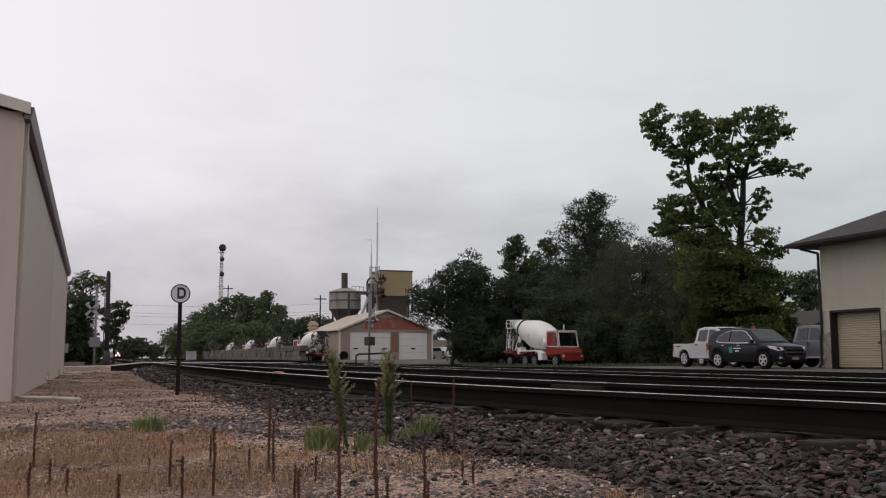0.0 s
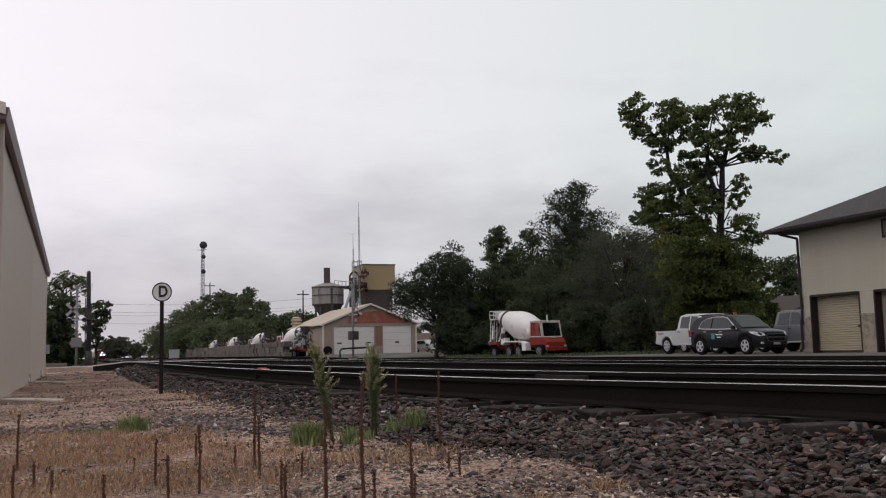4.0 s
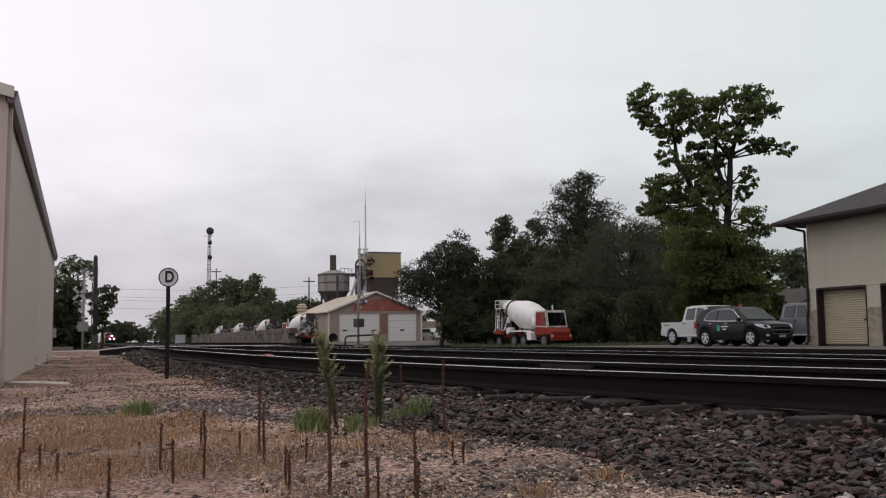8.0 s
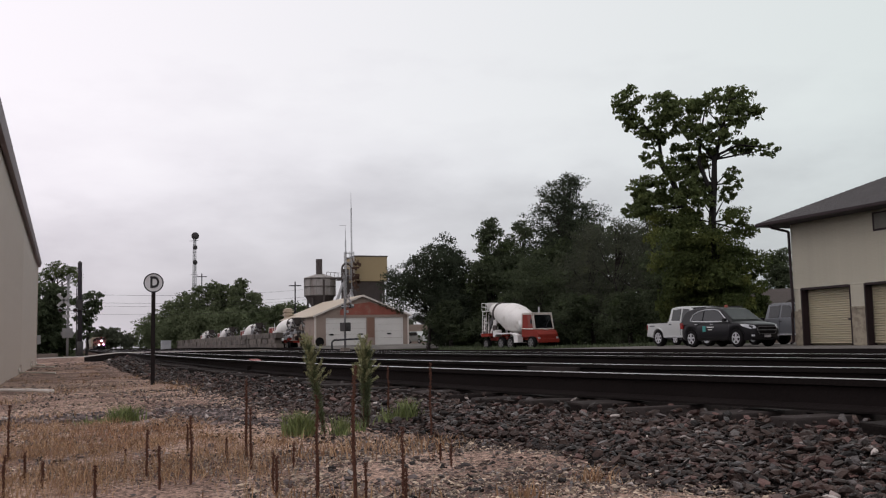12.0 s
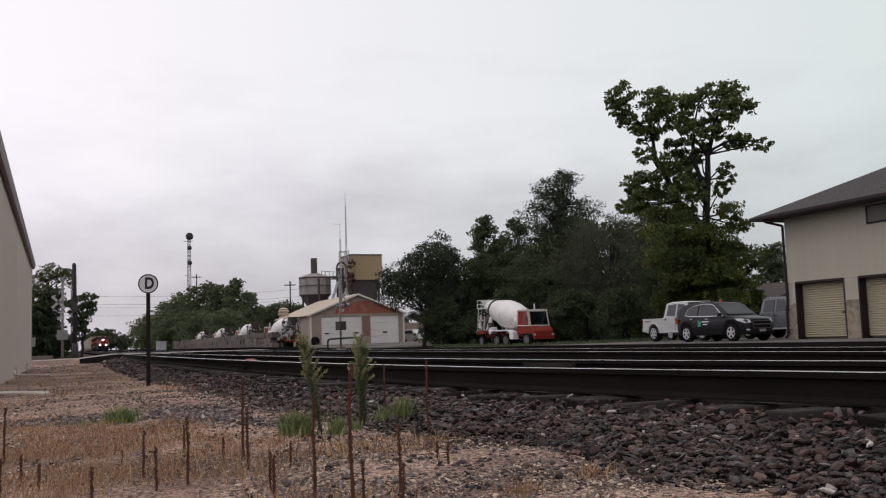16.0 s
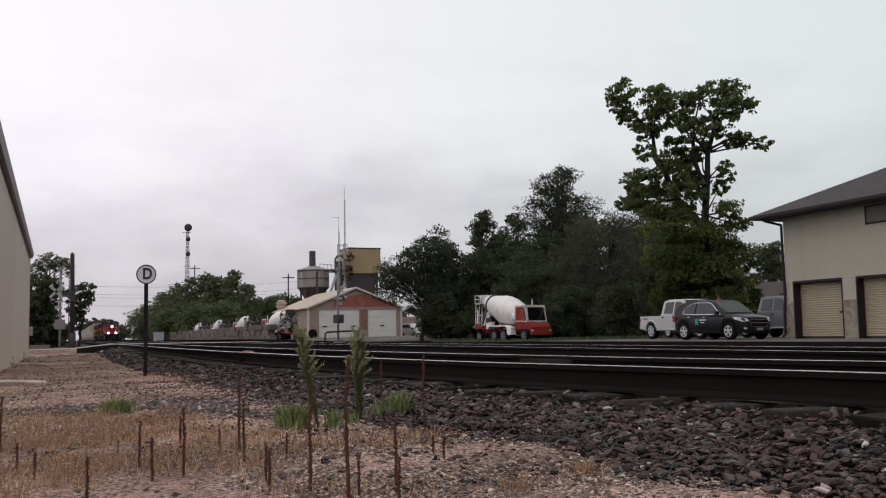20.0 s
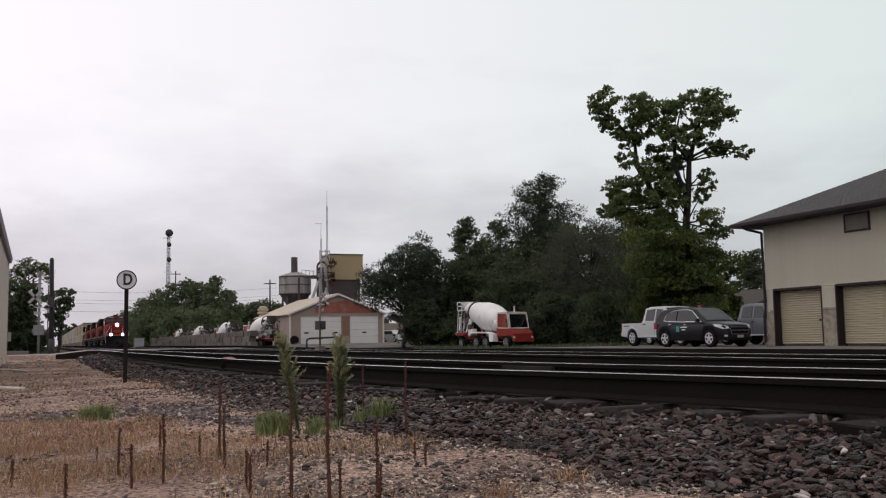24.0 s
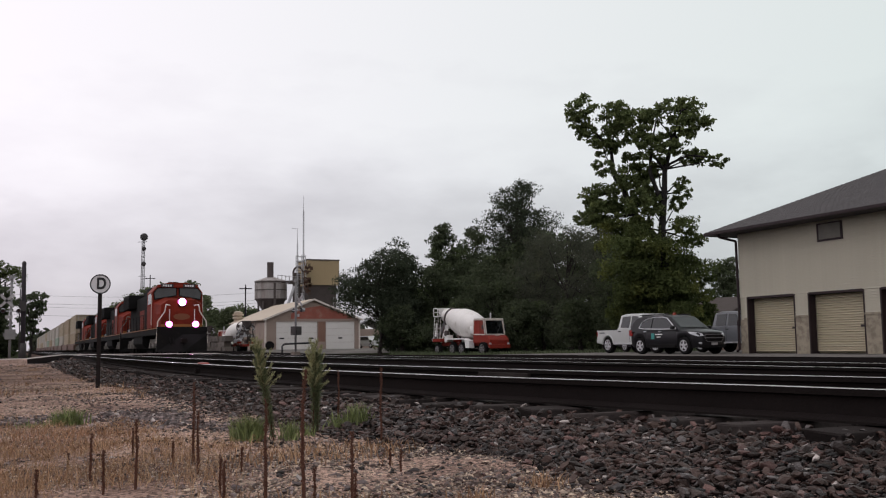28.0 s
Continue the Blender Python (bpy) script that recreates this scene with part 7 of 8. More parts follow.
def build_trees():
    tall_tree()
    g = "trees behind the lot"
    # (direction, range, width, height, bare, clumps, leaves, leaf size, material, label, kind of crown)
    rows = (
        (0.373, 88, 7.6, 9.9, 3.0, 26, 26000, 0.115, "leaf_pine", "dense dark feathery tree leaning over the garage", 4),
        (0.405, 92, 7.0, 9.2, 0.3, 20, 12000, 0.14, "leaf_pine", "dense dark bushy tree behind the mixer", 0),
        (0.452, 93, 5.2, 12.4, 1.5, 20, 9000, 0.16, "leaf_dark", "dark ragged tree with gaps in its crown", 1),
        (0.452, 90, 6.5, 8.4, 0.2, 20, 10000, 0.15, "leaf_dark", "green bushy tree at the wood's edge", 0),
        (0.5515, 98, 11.5, 17.8, 5.5, 44, 34000, 0.125, "leaf_pine", "tall dark feathery tree with a pointed crown", 3),
        (0.525, 99, 9.0, 11.5, 1.0, 22, 11000, 0.15, "leaf_dark", "dark bushy tree under a taller one", 0),
        (0.495, 96, 6.5, 12.6, 0.5, 22, 10000, 0.15, "leaf_dark", "dark pointed tree at the wood's edge", 0),
        (0.57, 96, 7.0, 12.4, 0.5, 22, 10000, 0.15, "leaf_dark", "dark bushy tree at the wood's edge", 0),
    )
    bushes = (
        (0.51, 84, 7.4, 7.4, 0.1, 20, 10000, 0.14, "leaf_dark", "dark dense thicket beside the lot", 0),
        (0.585, 86, 9.5, 10.6, 0.2, 24, 13000, 0.13, "leaf_grey", "grey-green feathery thicket of young trees", 0),
        (0.625, 82, 8.5, 10.8, 0.2, 22, 12000, 0.13, "leaf_grey", "grey-green feathery thicket of young trees", 0),
        (0.672, 80, 8.5, 11.0, 0.2, 22, 12000, 0.13, "leaf_grey", "grey-green feathery thicket of young trees", 0),
        (0.56, 80, 6.0, 4.0, 0.0, 16, 6000, 0.14, "leaf_dark", "dark low bush beside the lot", 0),
        (0.64, 76, 6.5, 4.0, 0.0, 16, 6000, 0.14, "leaf_dark", "low green bush beside the lot", 0),
        (0.46, 84, 6.0, 3.6, 0.0, 14, 5000, 0.14, "leaf_dark", "dark low bush beside the lot", 0),
        (0.402, 86, 4.6, 4.2, 0.0, 14, 5500, 0.14, "leaf_dark", "dark low bush beside the lot", 0),
        (0.71, 74, 6.0, 8.0, 0.1, 16, 9000, 0.14, "leaf_dark", "dark dense small tree beside the lot", 0),
        (0.782, 68, 4.4, 6.2, 0.1, 18, 9000, 0.14, "leaf_yellow", "yellow-green bushy tree behind parked cars", 0),
        (0.835, 66, 2.2, 3.4, 0.1, 8, 3000, 0.14, "leaf_yellow", "yellow-green bush behind parked cars", 0),
        (0.873, 112, 6.4, 9.8, 1.5, 26, 10000, 0.16, "leaf_dark", "distant dark round tree behind a house", 0),
    )
    for k, (d, r, w, h, low, n, leaves, size, mat, label, form) in enumerate(rows + bushes):
        blobs = bushy(w, h, low + 0.6, n, 100 + k, spiky=0)
        if form == 3:
            blobs = conical(h, 500 + k)
        elif form == 4:
            rg = random.Random(9)
            blobs = [(x, rg.uniform(-1.5, 1.5), z, r * 1.12) for x, z, r in LEANING]
        tree(along(d, r, 0.05), blobs, int(leaves * 1.7), size * 0.76, M[mat], label, 200 + k, 0.22, g, narrow=0.5 if mat != "leaf_grey" else 0.3, fill=0.55 if form == 3 else 0.85 if form else 0.7, limbs=6 if form == 3 else 1)
    g = "trees by the crossing"
    for k, (d, w, h) in enumerate(((-0.03, 3.4, 2.6), (-0.05, 4.5, 5.0), (-0.066, 4.0, 6.0), (-0.012, 3.0, 2.2), (-0.085, 4.0, 6.5))):
        tree(along(d, 84, -0.1), bushy(w, h, 0.3, 16, 60 + k), 5500, 0.15, M["leaf_dark"], "dark bushy growth behind the crossing", 61 + k, 0.15, g)
    # thin umbrella of bare-looking branches
    rng = random.Random(31)
    wiry = thing("tree", "thin-crowned tree with open wiry branches", "tree", along(-0.0148, 86, -0.1), g)
    stem = grow((-0.6, 0, -0.2), (-0.3, 0, 5.6), 0.13, 0.09, rng, 4, 0.2)
    part("trunk", limb_mesh(stem), M["bark"], wiry)
    sprays = []
    for k in range(22):
        f = (k + 0.5) / 22
        a = -1.0 + 2.0 * f
        end = Vector((a * 1.65 + rng.uniform(-0.15, 0.15), rng.uniform(-0.9, 0.9), 8.0 - 1.1 * a * a - rng.uniform(0, 1.1)))
        part("limb", limb_mesh(grow((-0.3, 0, 5.5 + 0.5 * rng.random()), end, 0.035, 0.012, rng, 4, 0.3)), M["bark"], wiry)
        sprays.append((*end, 0.34))
        sprays.append((end.x * 1.05, end.y, end.z - 0.35, 0.22))
    v, f = foliage(sprays, 8000, 0.065, 31, 0.4, 0.7)
    ob = new("crown", raw("crown", v.tolist(), f.tolist(), [M["leaf_mid"]]))
    ob.parent = wiry
    tree(along(-0.022, 82, -0.1), bushy(4.6, 5.8, 0.5, 18, 41), 6500, 0.15, M["leaf_dark"], "dark dense tree behind the crossing signal", 32, 0.3, g)
    tree(along(-0.045, 80, -0.1), bushy(3.6, 6.0, 0.5, 14, 42), 5000, 0.15, M["leaf_dark"], "dark dense tree behind the warehouse", 33, 0.3, g)
    tree(along(0.0115, 88, -0.1), [(-0.3, 0, 4.6, 0.8), (0.5, 0, 4.0, 0.6), (0.6, 0.2, 5.0, 0.7), (-0.2, 0.1, 3.4, 0.7), (0.2, 0, 2.6, 0.6), (-0.4, 0, 1.8, 0.6)], 1900, 0.15, M["leaf_dark"], "small dark ragged tree beside the road", 34, 0.15, g)
    # wood beyond the plant
    g = "trees beyond the plant"
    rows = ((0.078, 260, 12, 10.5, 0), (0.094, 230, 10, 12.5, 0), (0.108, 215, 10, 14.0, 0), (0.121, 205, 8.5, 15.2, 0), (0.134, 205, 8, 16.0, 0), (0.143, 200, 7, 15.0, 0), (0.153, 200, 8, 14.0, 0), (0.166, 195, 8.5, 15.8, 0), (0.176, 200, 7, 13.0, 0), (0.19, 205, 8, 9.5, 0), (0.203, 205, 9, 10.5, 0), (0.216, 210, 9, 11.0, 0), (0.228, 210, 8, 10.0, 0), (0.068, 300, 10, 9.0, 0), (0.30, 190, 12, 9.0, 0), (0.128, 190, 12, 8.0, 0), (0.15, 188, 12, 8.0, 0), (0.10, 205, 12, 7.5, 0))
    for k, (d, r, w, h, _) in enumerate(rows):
        tree(along(d, r, 0.1), bushy(w, h * 0.88, 0.8, 26, 300 + k), 5200, 0.27, M["leaf_far"], "leafy tree paled for haze in a row beyond the block wall", 400 + k, 0.3, g, limbs=0, fill=0.75)
    # far wood closing the view along the line
    rng = random.Random(77)
    blobs = []
    for k in range(26):
        x = 14 + rng.uniform(0, 30)
        blobs.append((x, 820 + rng.uniform(-30, 30), rng.uniform(3, 15) * (1 - abs(x - 27) / 30), rng.uniform(4, 6)))
    for k in range(40):
        blobs.append((rng.uniform(-160, -20), 700 + rng.uniform(-40, 40), rng.uniform(1, 9), rng.uniform(4, 6)))
    for k in range(60):
        x = rng.uniform(30, 420)
        blobs.append((x, 420 + rng.uniform(-30, 60), rng.uniform(1, 9), rng.uniform(4, 6)))
    v, f = foliage(blobs, 26000, 1.3, 9, 0.7, 0.5)
    tagged(new("far_woods", raw("far_woods", v.tolist(), f.tolist(), [M["leaf_grey"]])), "distant dark woods along the horizon", "woods", kind="stuff")
    rng = random.Random(5)
    blobs = []
    for k in range(280):
        d, r = rng.uniform(0.385, 0.80), rng.uniform(92, 104)
        q = r / math.hypot(d, 1)
        blobs.append((d * q, q, rng.uniform(0.5, 10.4 if 0.54 < d < 0.74 else 8.2 if d > 0.45 else 5.5), rng.uniform(1.2, 1.9)))
    for k in range(110):
        d, r = rng.uniform(0.385, 0.83), rng.uniform(86, 100)
        q = r / math.hypot(d, 1)
        blobs.append((d * q, q, rng.uniform(0.2, 1.6), rng.uniform(1.0, 1.5)))
    v, f = foliage(blobs, 76000, 0.22, 19, 0.6, 0.7)
    tagged(new("thicket", raw("thicket", v.tolist(), f.tolist(), [M["leaf_dark"]])), "dark undergrowth between the trees", "undergrowth", kind="stuff")
    # rough grass at the edge of the lot
    rng = np.random.default_rng(2)
    spots = []
    for _ in range(9000):
        d, r = rng.uniform(0.385, 0.83), rng.uniform(62, 86)
        k = r / math.hypot(d, 1)
        if k * d > 22 and not (31.5 < k * d < 37 and 62 < k < 76):
            spots.append((d * k, k, ground_z(d * k, k) - 0.01))
    blades("rough_grass", spots, M["leaf_dark"], "rough green grass under the trees", 5, (0.15, 0.5), 0.05, 0.7)


# ---------------------------------------------------------------- far masts, poles and wires
def build_far():
    t = thing("radio_tower", "lattice radio tower with round dish antennas", "tower", along(0.1151, 350, 0.1))
    H = 39.5
    for a in range(3):
        c, s = math.cos(a * math.tau / 3 + 0.5), math.sin(a * math.tau / 3 + 0.5)
        part("leg", tubed((c * 1.0, s * 1.0, 0), (c * 0.5, s * 0.5, H), 0.12, n=5), M["galv"], t)
    bm = bmesh.new()
    z = 0.0
    while z < H - 1:
        f0, f1 = 1 - 0.5 * z / H, 1 - 0.5 * (z + 1.3) / H
        for a in range(3):
            p = [(math.cos(k * math.tau / 3 + 0.5), math.sin(k * math.tau / 3 + 0.5)) for k in (a, a + 1)]
            tube(bm, (p[0][0] * f0, p[0][1] * f0, z), (p[1][0] * f1, p[1][1] * f1, z + 1.3), 0.05, n=4, caps=False)
            tube(bm, (p[1][0] * f0, p[1][1] * f0, z), (p[0][0] * f1, p[0][1] * f1, z + 1.3), 0.05, n=4, caps=False)
        z += 1.3
    part("bracing", bm, M["galv"], t)
    for z, r in ((40.2, 1.35), (36.0, 0.8), (30.6, 0.85)):
        bm = bmesh.new()
        spun(bm, [(0.1, 0.7), (r, 0.25), (r, -0.3), (r * 0.6, -0.55), (0.1, -0.65)], 18, "y", (0.2, -0.6, z))
        part("dish", bm, M["darksteel"], t, "dark round dish antenna")
    part("side_arm", tubed((-1.9, 0, 38.4), (1.3, 0, 38.6), 0.1, n=5), M["galv"], t)
    part("side_arm", tubed((-1.5, 0, 26.2), (1.2, 0, 26.2), 0.09, n=5), M["galv"], t)
    poles = []
    for d, r, h in ((0.2205, 190, 13.0), (0.1225, 240, 18.5), (-0.012, 150, 10.5), (-0.055, 90, 8.5)):
        p = thing("power_pole", "distant timber power pole with cross-arms", "pole", along(d, r, 0.0), "distant power poles")
        part("shaft", tubed((0, 0, 0), (0, 0, h), 0.17, 0.12, n=8), M["timberpole"], p)
        part("cross_arm", boxed(-1.2, 1.2, -0.08, 0.08, h - 0.9, h - 0.7), M["timberpole"], p)
        part("cross_arm", boxed(-1.0, 1.0, -0.08, 0.08, h - 6.2, h - 6.0), M["timberpole"], p) if h > 11 else None
        poles.append((d, r, h))
    # wires over the road
    w = thing("overhead_wires", "thin overhead wires across the tracks", "wires")
    for z, y in ((6.6, 150), (7.8, 150), (4.9, 150), (6.2, 152)):
        bm = bmesh.new()
        last = None
        for k in range(13):
            x = -14 + 52 * k / 12
            p = Vector((x, y, z + 1.2 * ((k - 6) / 6) ** 2 + 0.6))
            if last is not None:
                tube(bm, last, p, 0.02, n=4, caps=False)
            last = p
        bmesh.ops.remove_doubles(bm, verts=bm.verts, dist=0.012)
        part("wire", bm, M["signblack"], w)


# ---------------------------------------------------------------- the train
M["loco_black"] = material("sooty black loco paint", (0.008, 0.0075, 0.0075), 0.8, var=0.3, scale=1.0, fine=12, bump=0.05, second=(0.018, 0.014, 0.013), spots=0.6, spec=0.1)
# the sky's reflection is put into this glass as a grey base colour
M["cab_glass"] = material("cab glass greyed for sky reflection", (0.05, 0.055, 0.055), 0.2, var=0.3, scale=1.5, fine=8, bump=0, spec=0.5)
M["loco_yellow"] = material("yellow stripe paint", (0.26, 0.10, 0.015), 0.5, var=0.15, scale=2, fine=15, bump=0.03)
M["emblem"] = material("dull emblem paint", (0.13, 0.040, 0.012), 0.6, var=0.2, scale=2, fine=15, bump=0.03)
M["truckgrey"] = material("dusty bogie steel", (0.16, 0.145, 0.13), 0.8, 0.1, var=0.3, scale=1.5, fine=15)
for nm, col in (("box_tan", (0.27, 0.205, 0.135)), ("box_white", (0.33, 0.30, 0.255)), ("box_green", (0.20, 0.25, 0.19)), ("box_cream", (0.30, 0.245, 0.17))):
    M[nm] = material("container paint " + nm[4:], col, 0.6, var=0.12, scale=0.4, fine=5, bump=0.05, streak=True)
M["wellcar"] = material("brown well car paint", (0.11, 0.06, 0.045), 0.7, var=0.3, scale=1, fine=10)


def bogie(parent, y, axles, pitch):
    b = part("bogie", boxed(-1.12, -0.98, y - pitch * (axles - 1) / 2 - 0.7, y + pitch * (axles - 1) / 2 + 0.7, 0.5, 0.95), M["truckgrey"], parent, "dusty grey bogie", bevel=0.04)
    part("bogie_frame", boxed(0.98, 1.12, y - pitch * (axles - 1) / 2 - 0.7, y + pitch * (axles - 1) / 2 + 0.7, 0.5, 0.95), M["truckgrey"], b, bevel=0.04)
    for k in range(axles):
        yy = y + pitch * (k - (axles - 1) / 2)
        for sx in (-1, 1):
            bm = bmesh.new()
            tube(bm, (sx * 0.68, yy, 0.52), (sx * 0.82, yy, 0.52), 0.52, n=20)
            part("wheel", bm, M["rail"], b, "steel wheel")
            part("axle_box", boxed(sx * 1.13 - 0.1, sx * 1.13 + 0.1, yy - 0.2, yy + 0.2, 0.36, 0.7), M["truckgrey"], b, bevel=0.03)


def locomotive(lit, label):
    """A six-axle diesel. Heads along -y: nose plow at y = 0, tail at y = 22."""
    s = thing("locomotive", label, "locomotive", group="locomotives of the train")
    part("frame", boxed(-1.5, 1.5, 0.6, 21.8, 1.25, 1.72), M["loco_black"], s, bevel=0.02)
    part("walkway_stripe", boxed(-1.53, 1.53, 0.75, 21.7, 1.64, 1.69), M["loco_yellow"], s, "yellow sill stripe")
    # nose with sloped sides
    bm = bmesh.new()
    n0 = [(-1.22, 1.72), (1.22, 1.72), (1.28, 2.6), (1.22, 3.22), (0.8, 3.52), (-0.8, 3.52), (-1.22, 3.22), (-1.28, 2.6)]
    n1 = [(-1.5, 1.72), (1.5, 1.72), (1.52, 2.8), (1.50, 3.4), (0.8, 3.80), (-0.8, 3.80), (-1.50, 3.4), (-1.52, 2.8)]
    a = [bm.verts.new((x, 0.85, z)) for x, z in n0]
    b = [bm.verts.new((x * 1.06, 1.3, z)) for x, z in n0]
    c = [bm.verts.new((x, 2.75, z)) for x, z in n1]
    for p, q in ((a, b), (b, c)):
        for k in range(8):
            bm.faces.new((p[k], p[(k + 1) % 8], q[(k + 1) % 8], q[k]))
    bm.faces.new(a[::-1])
    bm.faces.new(c)
    part("nose", bm, M["orange"], s, "orange tapered nose", bevel=0.04)
    part("nose_stripe", boxed(-1.24, 1.24, 0.81, 0.85, 1.74, 1.92), M["loco_yellow"], s, "yellow stripe")
    bm = bmesh.new()
    spun(bm, [(0.02, -0.01), (0.5, -0.01), (0.5, 0.02), (0.02, 0.02)], 20, "y", (0, 0.83, 2.42))
    for v in bm.verts:
        v.co.z = 2.42 + (v.co.z - 2.42) * 0.42
    part("emblem", bm, M["emblem"], s, "dull oval emblem")
    # cab
    bm = bmesh.new()
    extrude(bm, [(-1.54, 1.72), (1.54, 1.72), (1.54, 4.15), (1.2, 4.62), (0.5, 4.78), (-0.5, 4.78), (-1.2, 4.62), (-1.54, 4.15)], 2.6, 5.2, "y")
    part("cab", bm, M["orange"], s, "orange cab", bevel=0.03)
    part("brow", boxed(-1.25, 1.25, 2.42, 2.62, 4.42, 4.60), M["orange"], s, bevel=0.03)
    for sx in (-1, 1):
        bm = bmesh.new()
        extrude(bm, [(sx * x, z) for x, z in ((0.12, 3.92), (1.38, 3.68), (1.44, 4.06), (1.2, 4.38), (0.12, 4.40))], 2.54, 2.6, "y")
        part("windscreen", bm, M["cab_glass"], s, "dull grey cab windscreen")
        bm = bmesh.new()
        extrude(bm, [(sx * x, z) for x, z in ((0.06, 3.86), (1.44, 3.60), (1.50, 4.08), (1.24, 4.44), (0.06, 4.45))], 2.57, 2.605, "y")
        part("window_surround", bm, M["loco_black"], s, "black window surround")
        part("grab_iron", tubed((sx * 1.58, 2.7, 1.9), (sx * 1.58, 2.7, 3.9), 0.025, n=6), M["pvc" if lit else "truckgrey"], s)
        part("side_window", boxed(sx * 1.545 - 0.01, sx * 1.545 + 0.01, 3.1, 4.7, 3.35, 4.05), M["glass"], s, "dark cab side window", bevel=0.005)
        nb = part("number_board", boxed(sx * 0.68 - 0.38, sx * 0.68 + 0.38, 2.38, 2.46, 4.44, 4.66), M["signblack"], s, "black number board")
        for k in range(4):
            part("digit_bar", boxed(sx * 0.68 - 0.27 + 0.145 * k, sx * 0.68 - 0.17 + 0.145 * k, 2.37, 2.379, 4.49, 4.61), M["signwhite"], nb, "pale bar")
        # handrails down the steps
        bm = bmesh.new()
        pts = [(sx * 0.72, 0.72, 3.15), (sx * 0.98, 0.6, 3.2), (sx * 1.05, 0.6, 2.75), (sx * 1.45, 0.62, 2.1), (sx * 1.52, 0.62, 0.7)]
        for p, q in zip(pts, pts[1:]):
            tube(bm, p, q, 0.035, n=6)
        tube(bm, (sx * 0.75, 0.72, 1.75), (sx * 0.75, 0.72, 2.9), 0.03, n=6)
        part("handrail", bm, M["pvc" if lit else "truckgrey"], s, "pale handrail" if lit else "dull handrail")
        for k in range(4):
            part("step", boxed(sx * 1.3 - 0.22, sx * 1.3 + 0.22, 0.55, 0.95, 0.45 + 0.32 * k, 0.49 + 0.32 * k), M["loco_black"], s)
        # ditch light
        hs = part("ditch_light", tubed((sx * 0.79, 0.52, 1.92), (sx * 0.79, 0.75, 1.92), 0.2, n=16), M["loco_black"], s, "ditch light housing")
        part("lamp_glass", tubed((sx * 0.79, 0.49, 1.92), (sx * 0.79, 0.51, 1.92), 0.15, n=16), M["lamp"] if lit else M["lens"], hs, "bright ditch lamp" if lit else "unlit ditch lamp")
        if lit:
            # added glowing disc: the ditch lamp's bloom, not a real fitting
            part("reflector", tubed((sx * 0.79, 0.505, 1.92), (sx * 0.79, 0.54, 1.92), 0.205, n=16), M["lamp_bloom"], hs, "magenta disc standing in for lamp bloom")
        for k in range(7):
            part("hood_door", boxed(sx * 0.93 - 0.02, sx * 0.93 + 0.02, 8.4 + 1.2 * k, 9.45 + 1.2 * k, 1.85, 3.3), M["orange"] if k in (2, 3, 4) else M["loco_black"], s, "hood side door", bevel=0.01)
            part("fan_grille", boxed(sx * 1.5 - 0.02, sx * 1.5 + 0.02, 16.95 + 0.54 * k, 17.35 + 0.54 * k, 3.7, 4.5), M["rubber"], s)
        # long hood side handrail
        bm = bmesh.new()
        tube(bm, (sx * 1.5, 5.4, 2.75), (sx * 1.5, 21.2, 2.75), 0.025, n=5)
        for k in range(9):
            tube(bm, (sx * 1.5, 5.4 + 1.97 * k, 1.7), (sx * 1.5, 5.4 + 1.97 * k, 2.75), 0.02, n=5)
        part("side_handrail", bm, M["loco_black"], s)
        part("hood_stripe", boxed(sx * 0.92 - 0.012, sx * 0.92 + 0.012, 8.2, 16.2, 2.0, 2.75), M["orange"], s, "orange hood side")
    hd = part("headlight", boxed(-0.2, 0.2, 0.74, 1.3, 3.08, 3.64), M["loco_black"], s, "headlight housing", bevel=0.02)
    for z in (3.27, 3.49):
        part("lamp_glass", tubed((0, 0.69, z), (0, 0.71, z), 0.14, n=16), M["lamp"] if lit else M["lens"], hd, "bright headlamp" if lit else "unlit headlamp")
    if lit:
        # added glowing disc for the headlamps' bloom
        part("reflector", tubed((0, 0.705, 3.38), (0, 0.74, 3.38), 0.25, n=16), M["lamp_bloom"], hd, "magenta disc standing in for lamp bloom")
    # plow, coupler, hoses
    bm = bmesh.new()
    lo = [(-1.5, 0.55, 0.16), (0, -0.15, 0.14), (1.5, 0.55, 0.16), (1.5, 0.75, 0.16), (-1.5, 0.75, 0.16)]
    hi = [(-1.5, 0.5, 1.25), (0, 0.35, 1.25), (1.5, 0.5, 1.25), (1.5, 0.75, 1.25), (-1.5, 0.75, 1.25)]
    A, B = [bm.verts.new(p) for p in lo], [bm.verts.new(p) for p in hi]
    for k in range(5):
        bm.faces.new((A[k], A[(k + 1) % 5], B[(k + 1) % 5], B[k]))
    bm.faces.new(A[::-1])
    bm.faces.new(B)
    part("plow", bm, M["loco_black"], s, "black snow plow")
    part("coupler", boxed(-0.17, 0.17, -0.45, 0.6, 0.72, 1.0), M["rail"], s, "rusty coupler", bevel=0.04)
    part("end_plate", boxed(-1.5, 1.5, 0.55, 0.62, 1.2, 1.75), M["loco_black"], s)
    bm = bmesh.new()
    for x in (-0.75, -0.55, 0.55, 0.75):
        tube(bm, (x, 0.5, 1.2), (x, 0.3, 0.75), 0.03, n=5)
        tube(bm, (x, 0.3, 0.75), (x * 0.8, 0.4, 0.5), 0.03, n=5)
    part("air_hose", bm, M["rubber"], s)
    # hood, radiator, fans, tank
    part("hood", boxed(-0.91, 0.91, 5.2, 21.0, 1.72, 4.35), M["loco_black"], s, "black and orange long hood", bevel=0.06)
    part("hood_top", boxed(-0.95, 0.95, 5.4, 12.0, 4.35, 4.6), M["loco_black"], s, bevel=0.05)
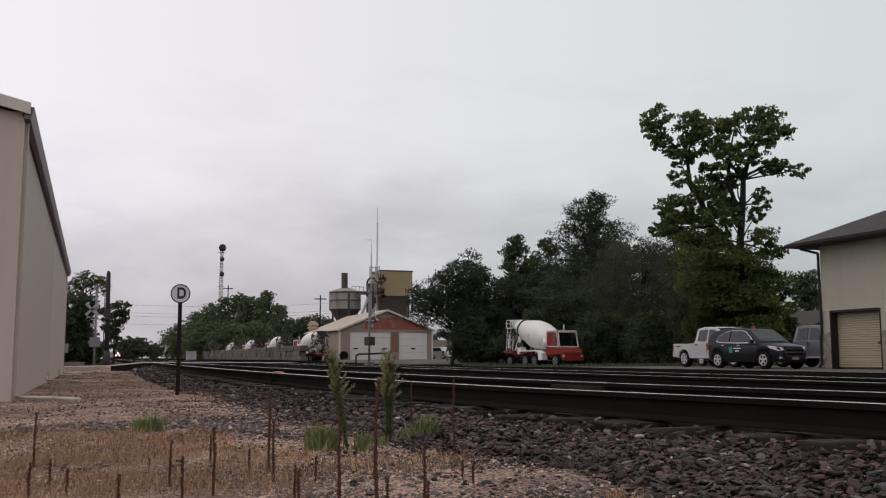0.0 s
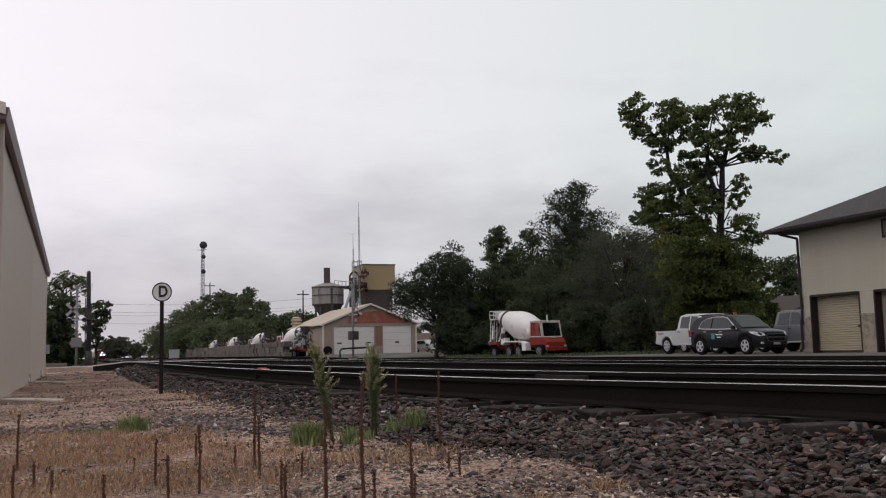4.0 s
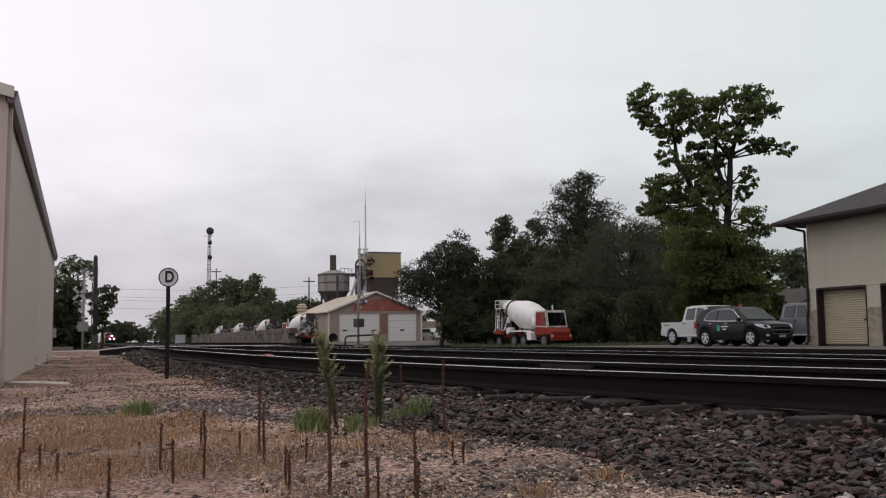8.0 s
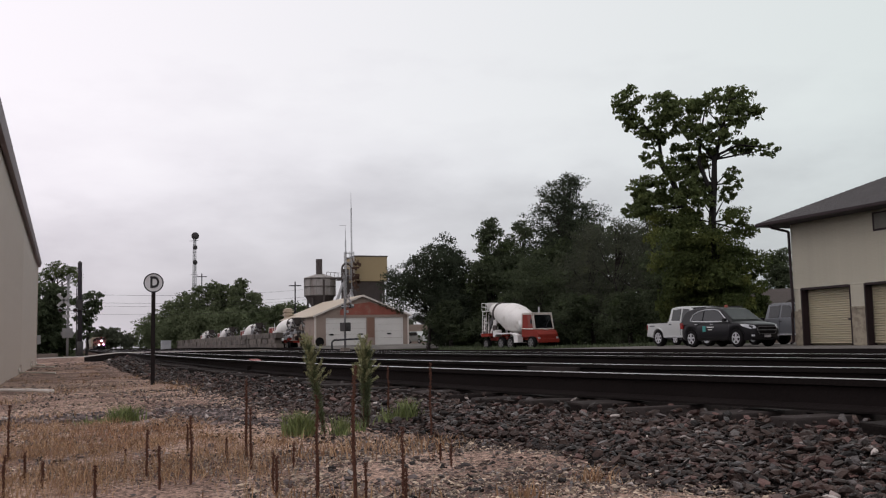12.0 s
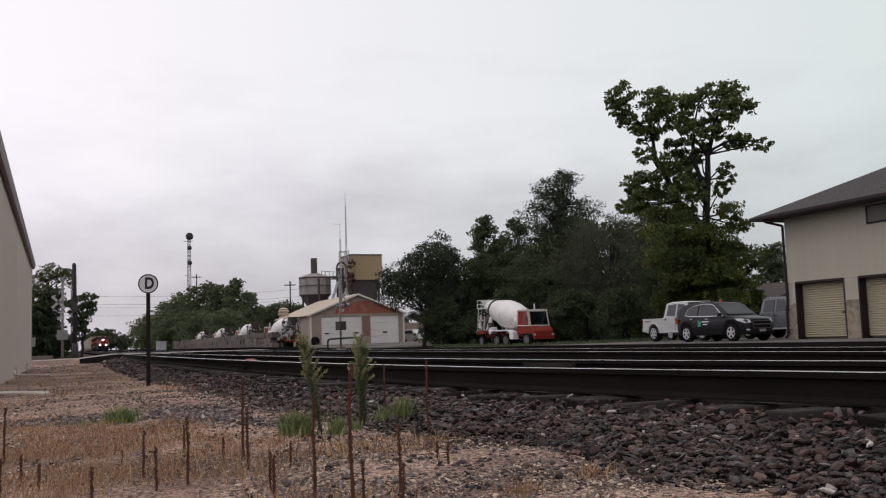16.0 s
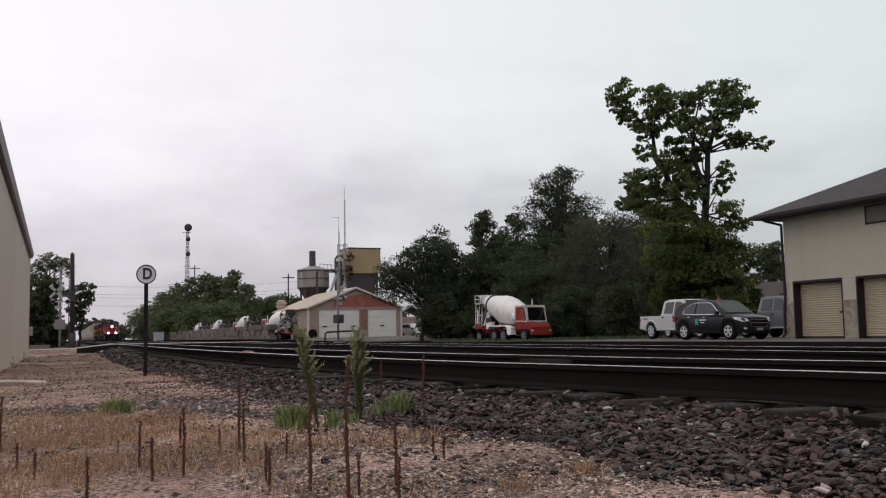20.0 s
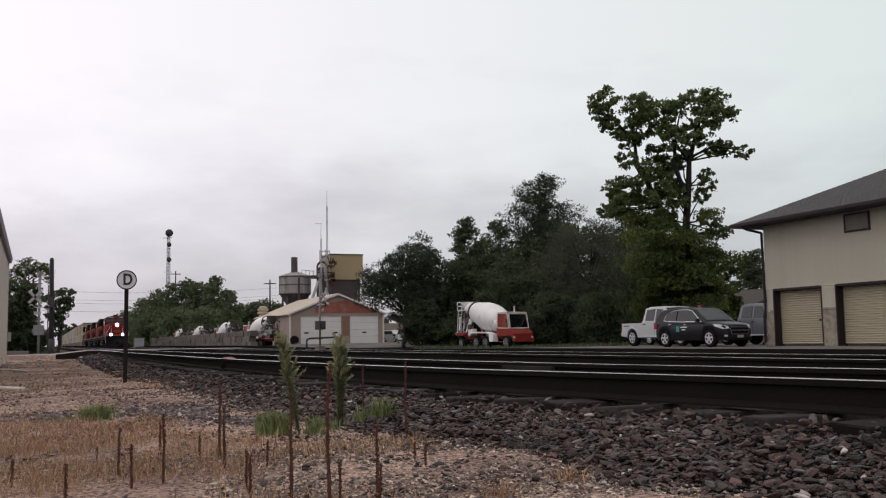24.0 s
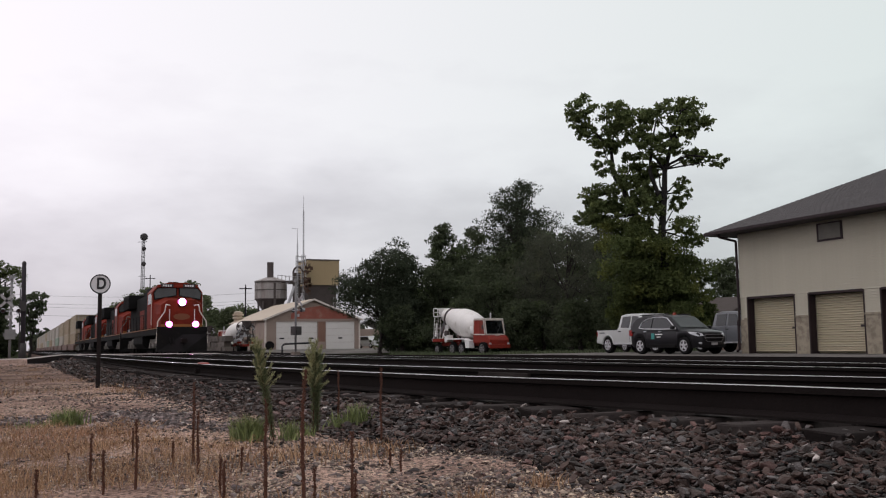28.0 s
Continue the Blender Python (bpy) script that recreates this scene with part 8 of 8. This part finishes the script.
    part("radiator", boxed(-1.5, 1.5, 16.8, 20.8, 3.6, 4.72), M["loco_black"], s, "wide radiator section", bevel=0.08)
    part("dynamic_brake_box", boxed(-1.2, 1.2, 6.0, 8.6, 3.7, 4.66), M["loco_black"], s, bevel=0.06)
    part("exhaust", boxed(-0.3, 0.3, 11.2, 12.3, 4.58, 4.85), M["loco_black"], s)
    part("blower_box", boxed(-1.42, -0.9, 5.2, 7.6, 1.72, 3.3), M["loco_black"], s, "black cabinet behind the cab", bevel=0.03)
    part("inverter_box", boxed(0.9, 1.42, 5.2, 7.6, 1.72, 3.3), M["orange"], s, bevel=0.03)
    part("horn", boxed(-0.3, 0.3, 4.4, 4.8, 4.78, 4.95), M["loco_black"], s)
    bm = bmesh.new()
    extrude(bm, [(-1.45, 1.25), (1.45, 1.25), (1.45, 0.7), (1.15, 0.35), (-1.15, 0.35), (-1.45, 0.7)], 8.2, 13.6, "y")
    part("fuel_tank", bm, M["loco_black"], s, "black fuel tank", bevel=0.04)
    for sx in (-1, 1):
        part("air_tank", tubed((sx * 1.2, 13.8, 0.95), (sx * 1.2, 15.2, 0.95), 0.22, n=12), M["truckgrey"], s)
    for ob in s.children_recursive:
        for v in ob.data.vertices:
            v.co.z *= 0.94
    bogie(s, 4.4, 3, 1.85)
    bogie(s, 17.4, 3, 1.85)
    return s


def well_car():
    """A double-stack well car, 21.5 m over couplers, heading along -y from y = 0."""
    s = thing("well_car", "brown double-stack container well car", "rail car", group="well cars of the train")
    for sx in (-1, 1):
        part("side_sill", boxed(sx * 1.45 - 0.08, sx * 1.45 + 0.08, 2.4, 19.1, 0.35, 1.25), M["wellcar"], s, bevel=0.02)
    part("floor", boxed(-1.37, 1.37, 2.6, 18.9, 0.30, 0.38), M["wellcar"], s)
    for y0, y1 in ((0.5, 2.5), (19.0, 21.0)):
        part("end_platform", boxed(-1.45, 1.45, y0, y1, 1.0, 1.3), M["wellcar"], s, bevel=0.03)
    bogie(s, 1.4, 2, 1.75)
    bogie(s, 20.1, 2, 1.75)
    return s


def container(mat, label):
    """A 16 m container with corrugated sides; base at z = 0, centred."""
    c = thing("shipping_container", label, "container", group="containers on the train")
    L, W, H = 16.1, 2.56, 2.6
    prof = []
    n = 40
    for k in range(n):
        y = -L / 2 + 0.15 + (L - 0.3) * k / n
        d = (L - 0.3) / n
        prof += [(W / 2 - 0.01, y), (W / 2 - 0.045, y + d * 0.25), (W / 2 - 0.045, y + d * 0.5), (W / 2 - 0.01, y + d * 0.75)]
    outline = [(x, y) for x, y in prof] + [(-x, y) for x, y in prof[::-1]]
    bm = bmesh.new()
    extrude(bm, outline, 0.12, H - 0.1, "z")
    part("body", bm, mat, c)
    for z0, z1 in ((0.0, 0.14), (H - 0.12, H)):
        part("rail_frame", boxed(-W / 2, W / 2, -L / 2, L / 2, z0, z1), mat, c)
    for sx in (-1, 1):
        for sy in (-1, 1):
            part("corner_post", boxed(sx * (W / 2 - 0.08) - 0.08, sx * (W / 2 - 0.08) + 0.08, sy * (L / 2 - 0.1) - 0.1, sy * (L / 2 - 0.1) + 0.1, 0.14, H - 0.12), mat, c)
        for y in (-6.1, 6.1):
            part("lifting_post", boxed(sx * (W / 2 - 0.02) - 0.02, sx * (W / 2 - 0.02) + 0.02, y - 0.12, y + 0.12, 0.14, H - 0.12), mat, c)
    for k in range(4):
        part("lock_rod", tubed((-0.9 + 0.6 * k, -L / 2 - 0.03, 0.2), (-0.9 + 0.6 * k, -L / 2 - 0.03, H - 0.2), 0.03, n=5), M["galv"], c)
    return c


build_trees()
build_far()


def build_train():
    """All vehicles with their offset behind the front coupler."""
    consist = []
    lead = locomotive(True, "orange and black diesel locomotive with lit headlights")
    consist.append((lead, 0.0, 0.0))
    second = locomotive(False, "orange and black diesel locomotive coupled behind the leader")
    consist.append((second, 22.4, 0.0))
    for k in range(2):
        consist.append((copy_thing(second, Matrix()), 44.8 + 22.4 * k, 0.0))
    car = well_car()
    kinds = [container(M[n], label) for n, label in (("box_tan", "tan corrugated container stacked on a well car"), ("box_white", "off-white corrugated container stacked on a well car"),
                                                      ("box_cream", "cream corrugated container stacked on a well car"), ("box_green", "pale green corrugated container stacked on a well car"))]
    order = (0, 2, 2, 0, 1, 2, 3, 1, 1, 1, 0, 1, 3, 1, 1, 2, 1, 1, 0, 1, 2, 1, 1, 1, 0, 2, 1, 1)
    used = set()
    at = 89.6
    for n in range(14):
        consist.append((car if n == 0 else copy_thing(car, Matrix()), at, 0.0))
        for level in range(2):
            k = order[2 * n + level]
            box_ob = kinds[k] if k not in used else copy_thing(kinds[k], Matrix())
            used.add(k)
            consist.append((box_ob, at + 10.75, 0.38 + 2.62 * level))
        at += 21.6
    return consist


CONSIST = build_train()


def motions():
    """The train comes on at a steady 20 m/s."""
    front = ((0, 583), (8, 436), (17, 274), (20, 218), (23, 159), (24, 139), (26, 99.3), (27, 79.3), (28, 58.8))
    for ob, offset, z in CONSIST:
        walk(ob, [(t, pose(MAIN_X, y + offset, MAIN_Z + z)) for t, y in front])


build_weeds()
build_ballast()
motions()
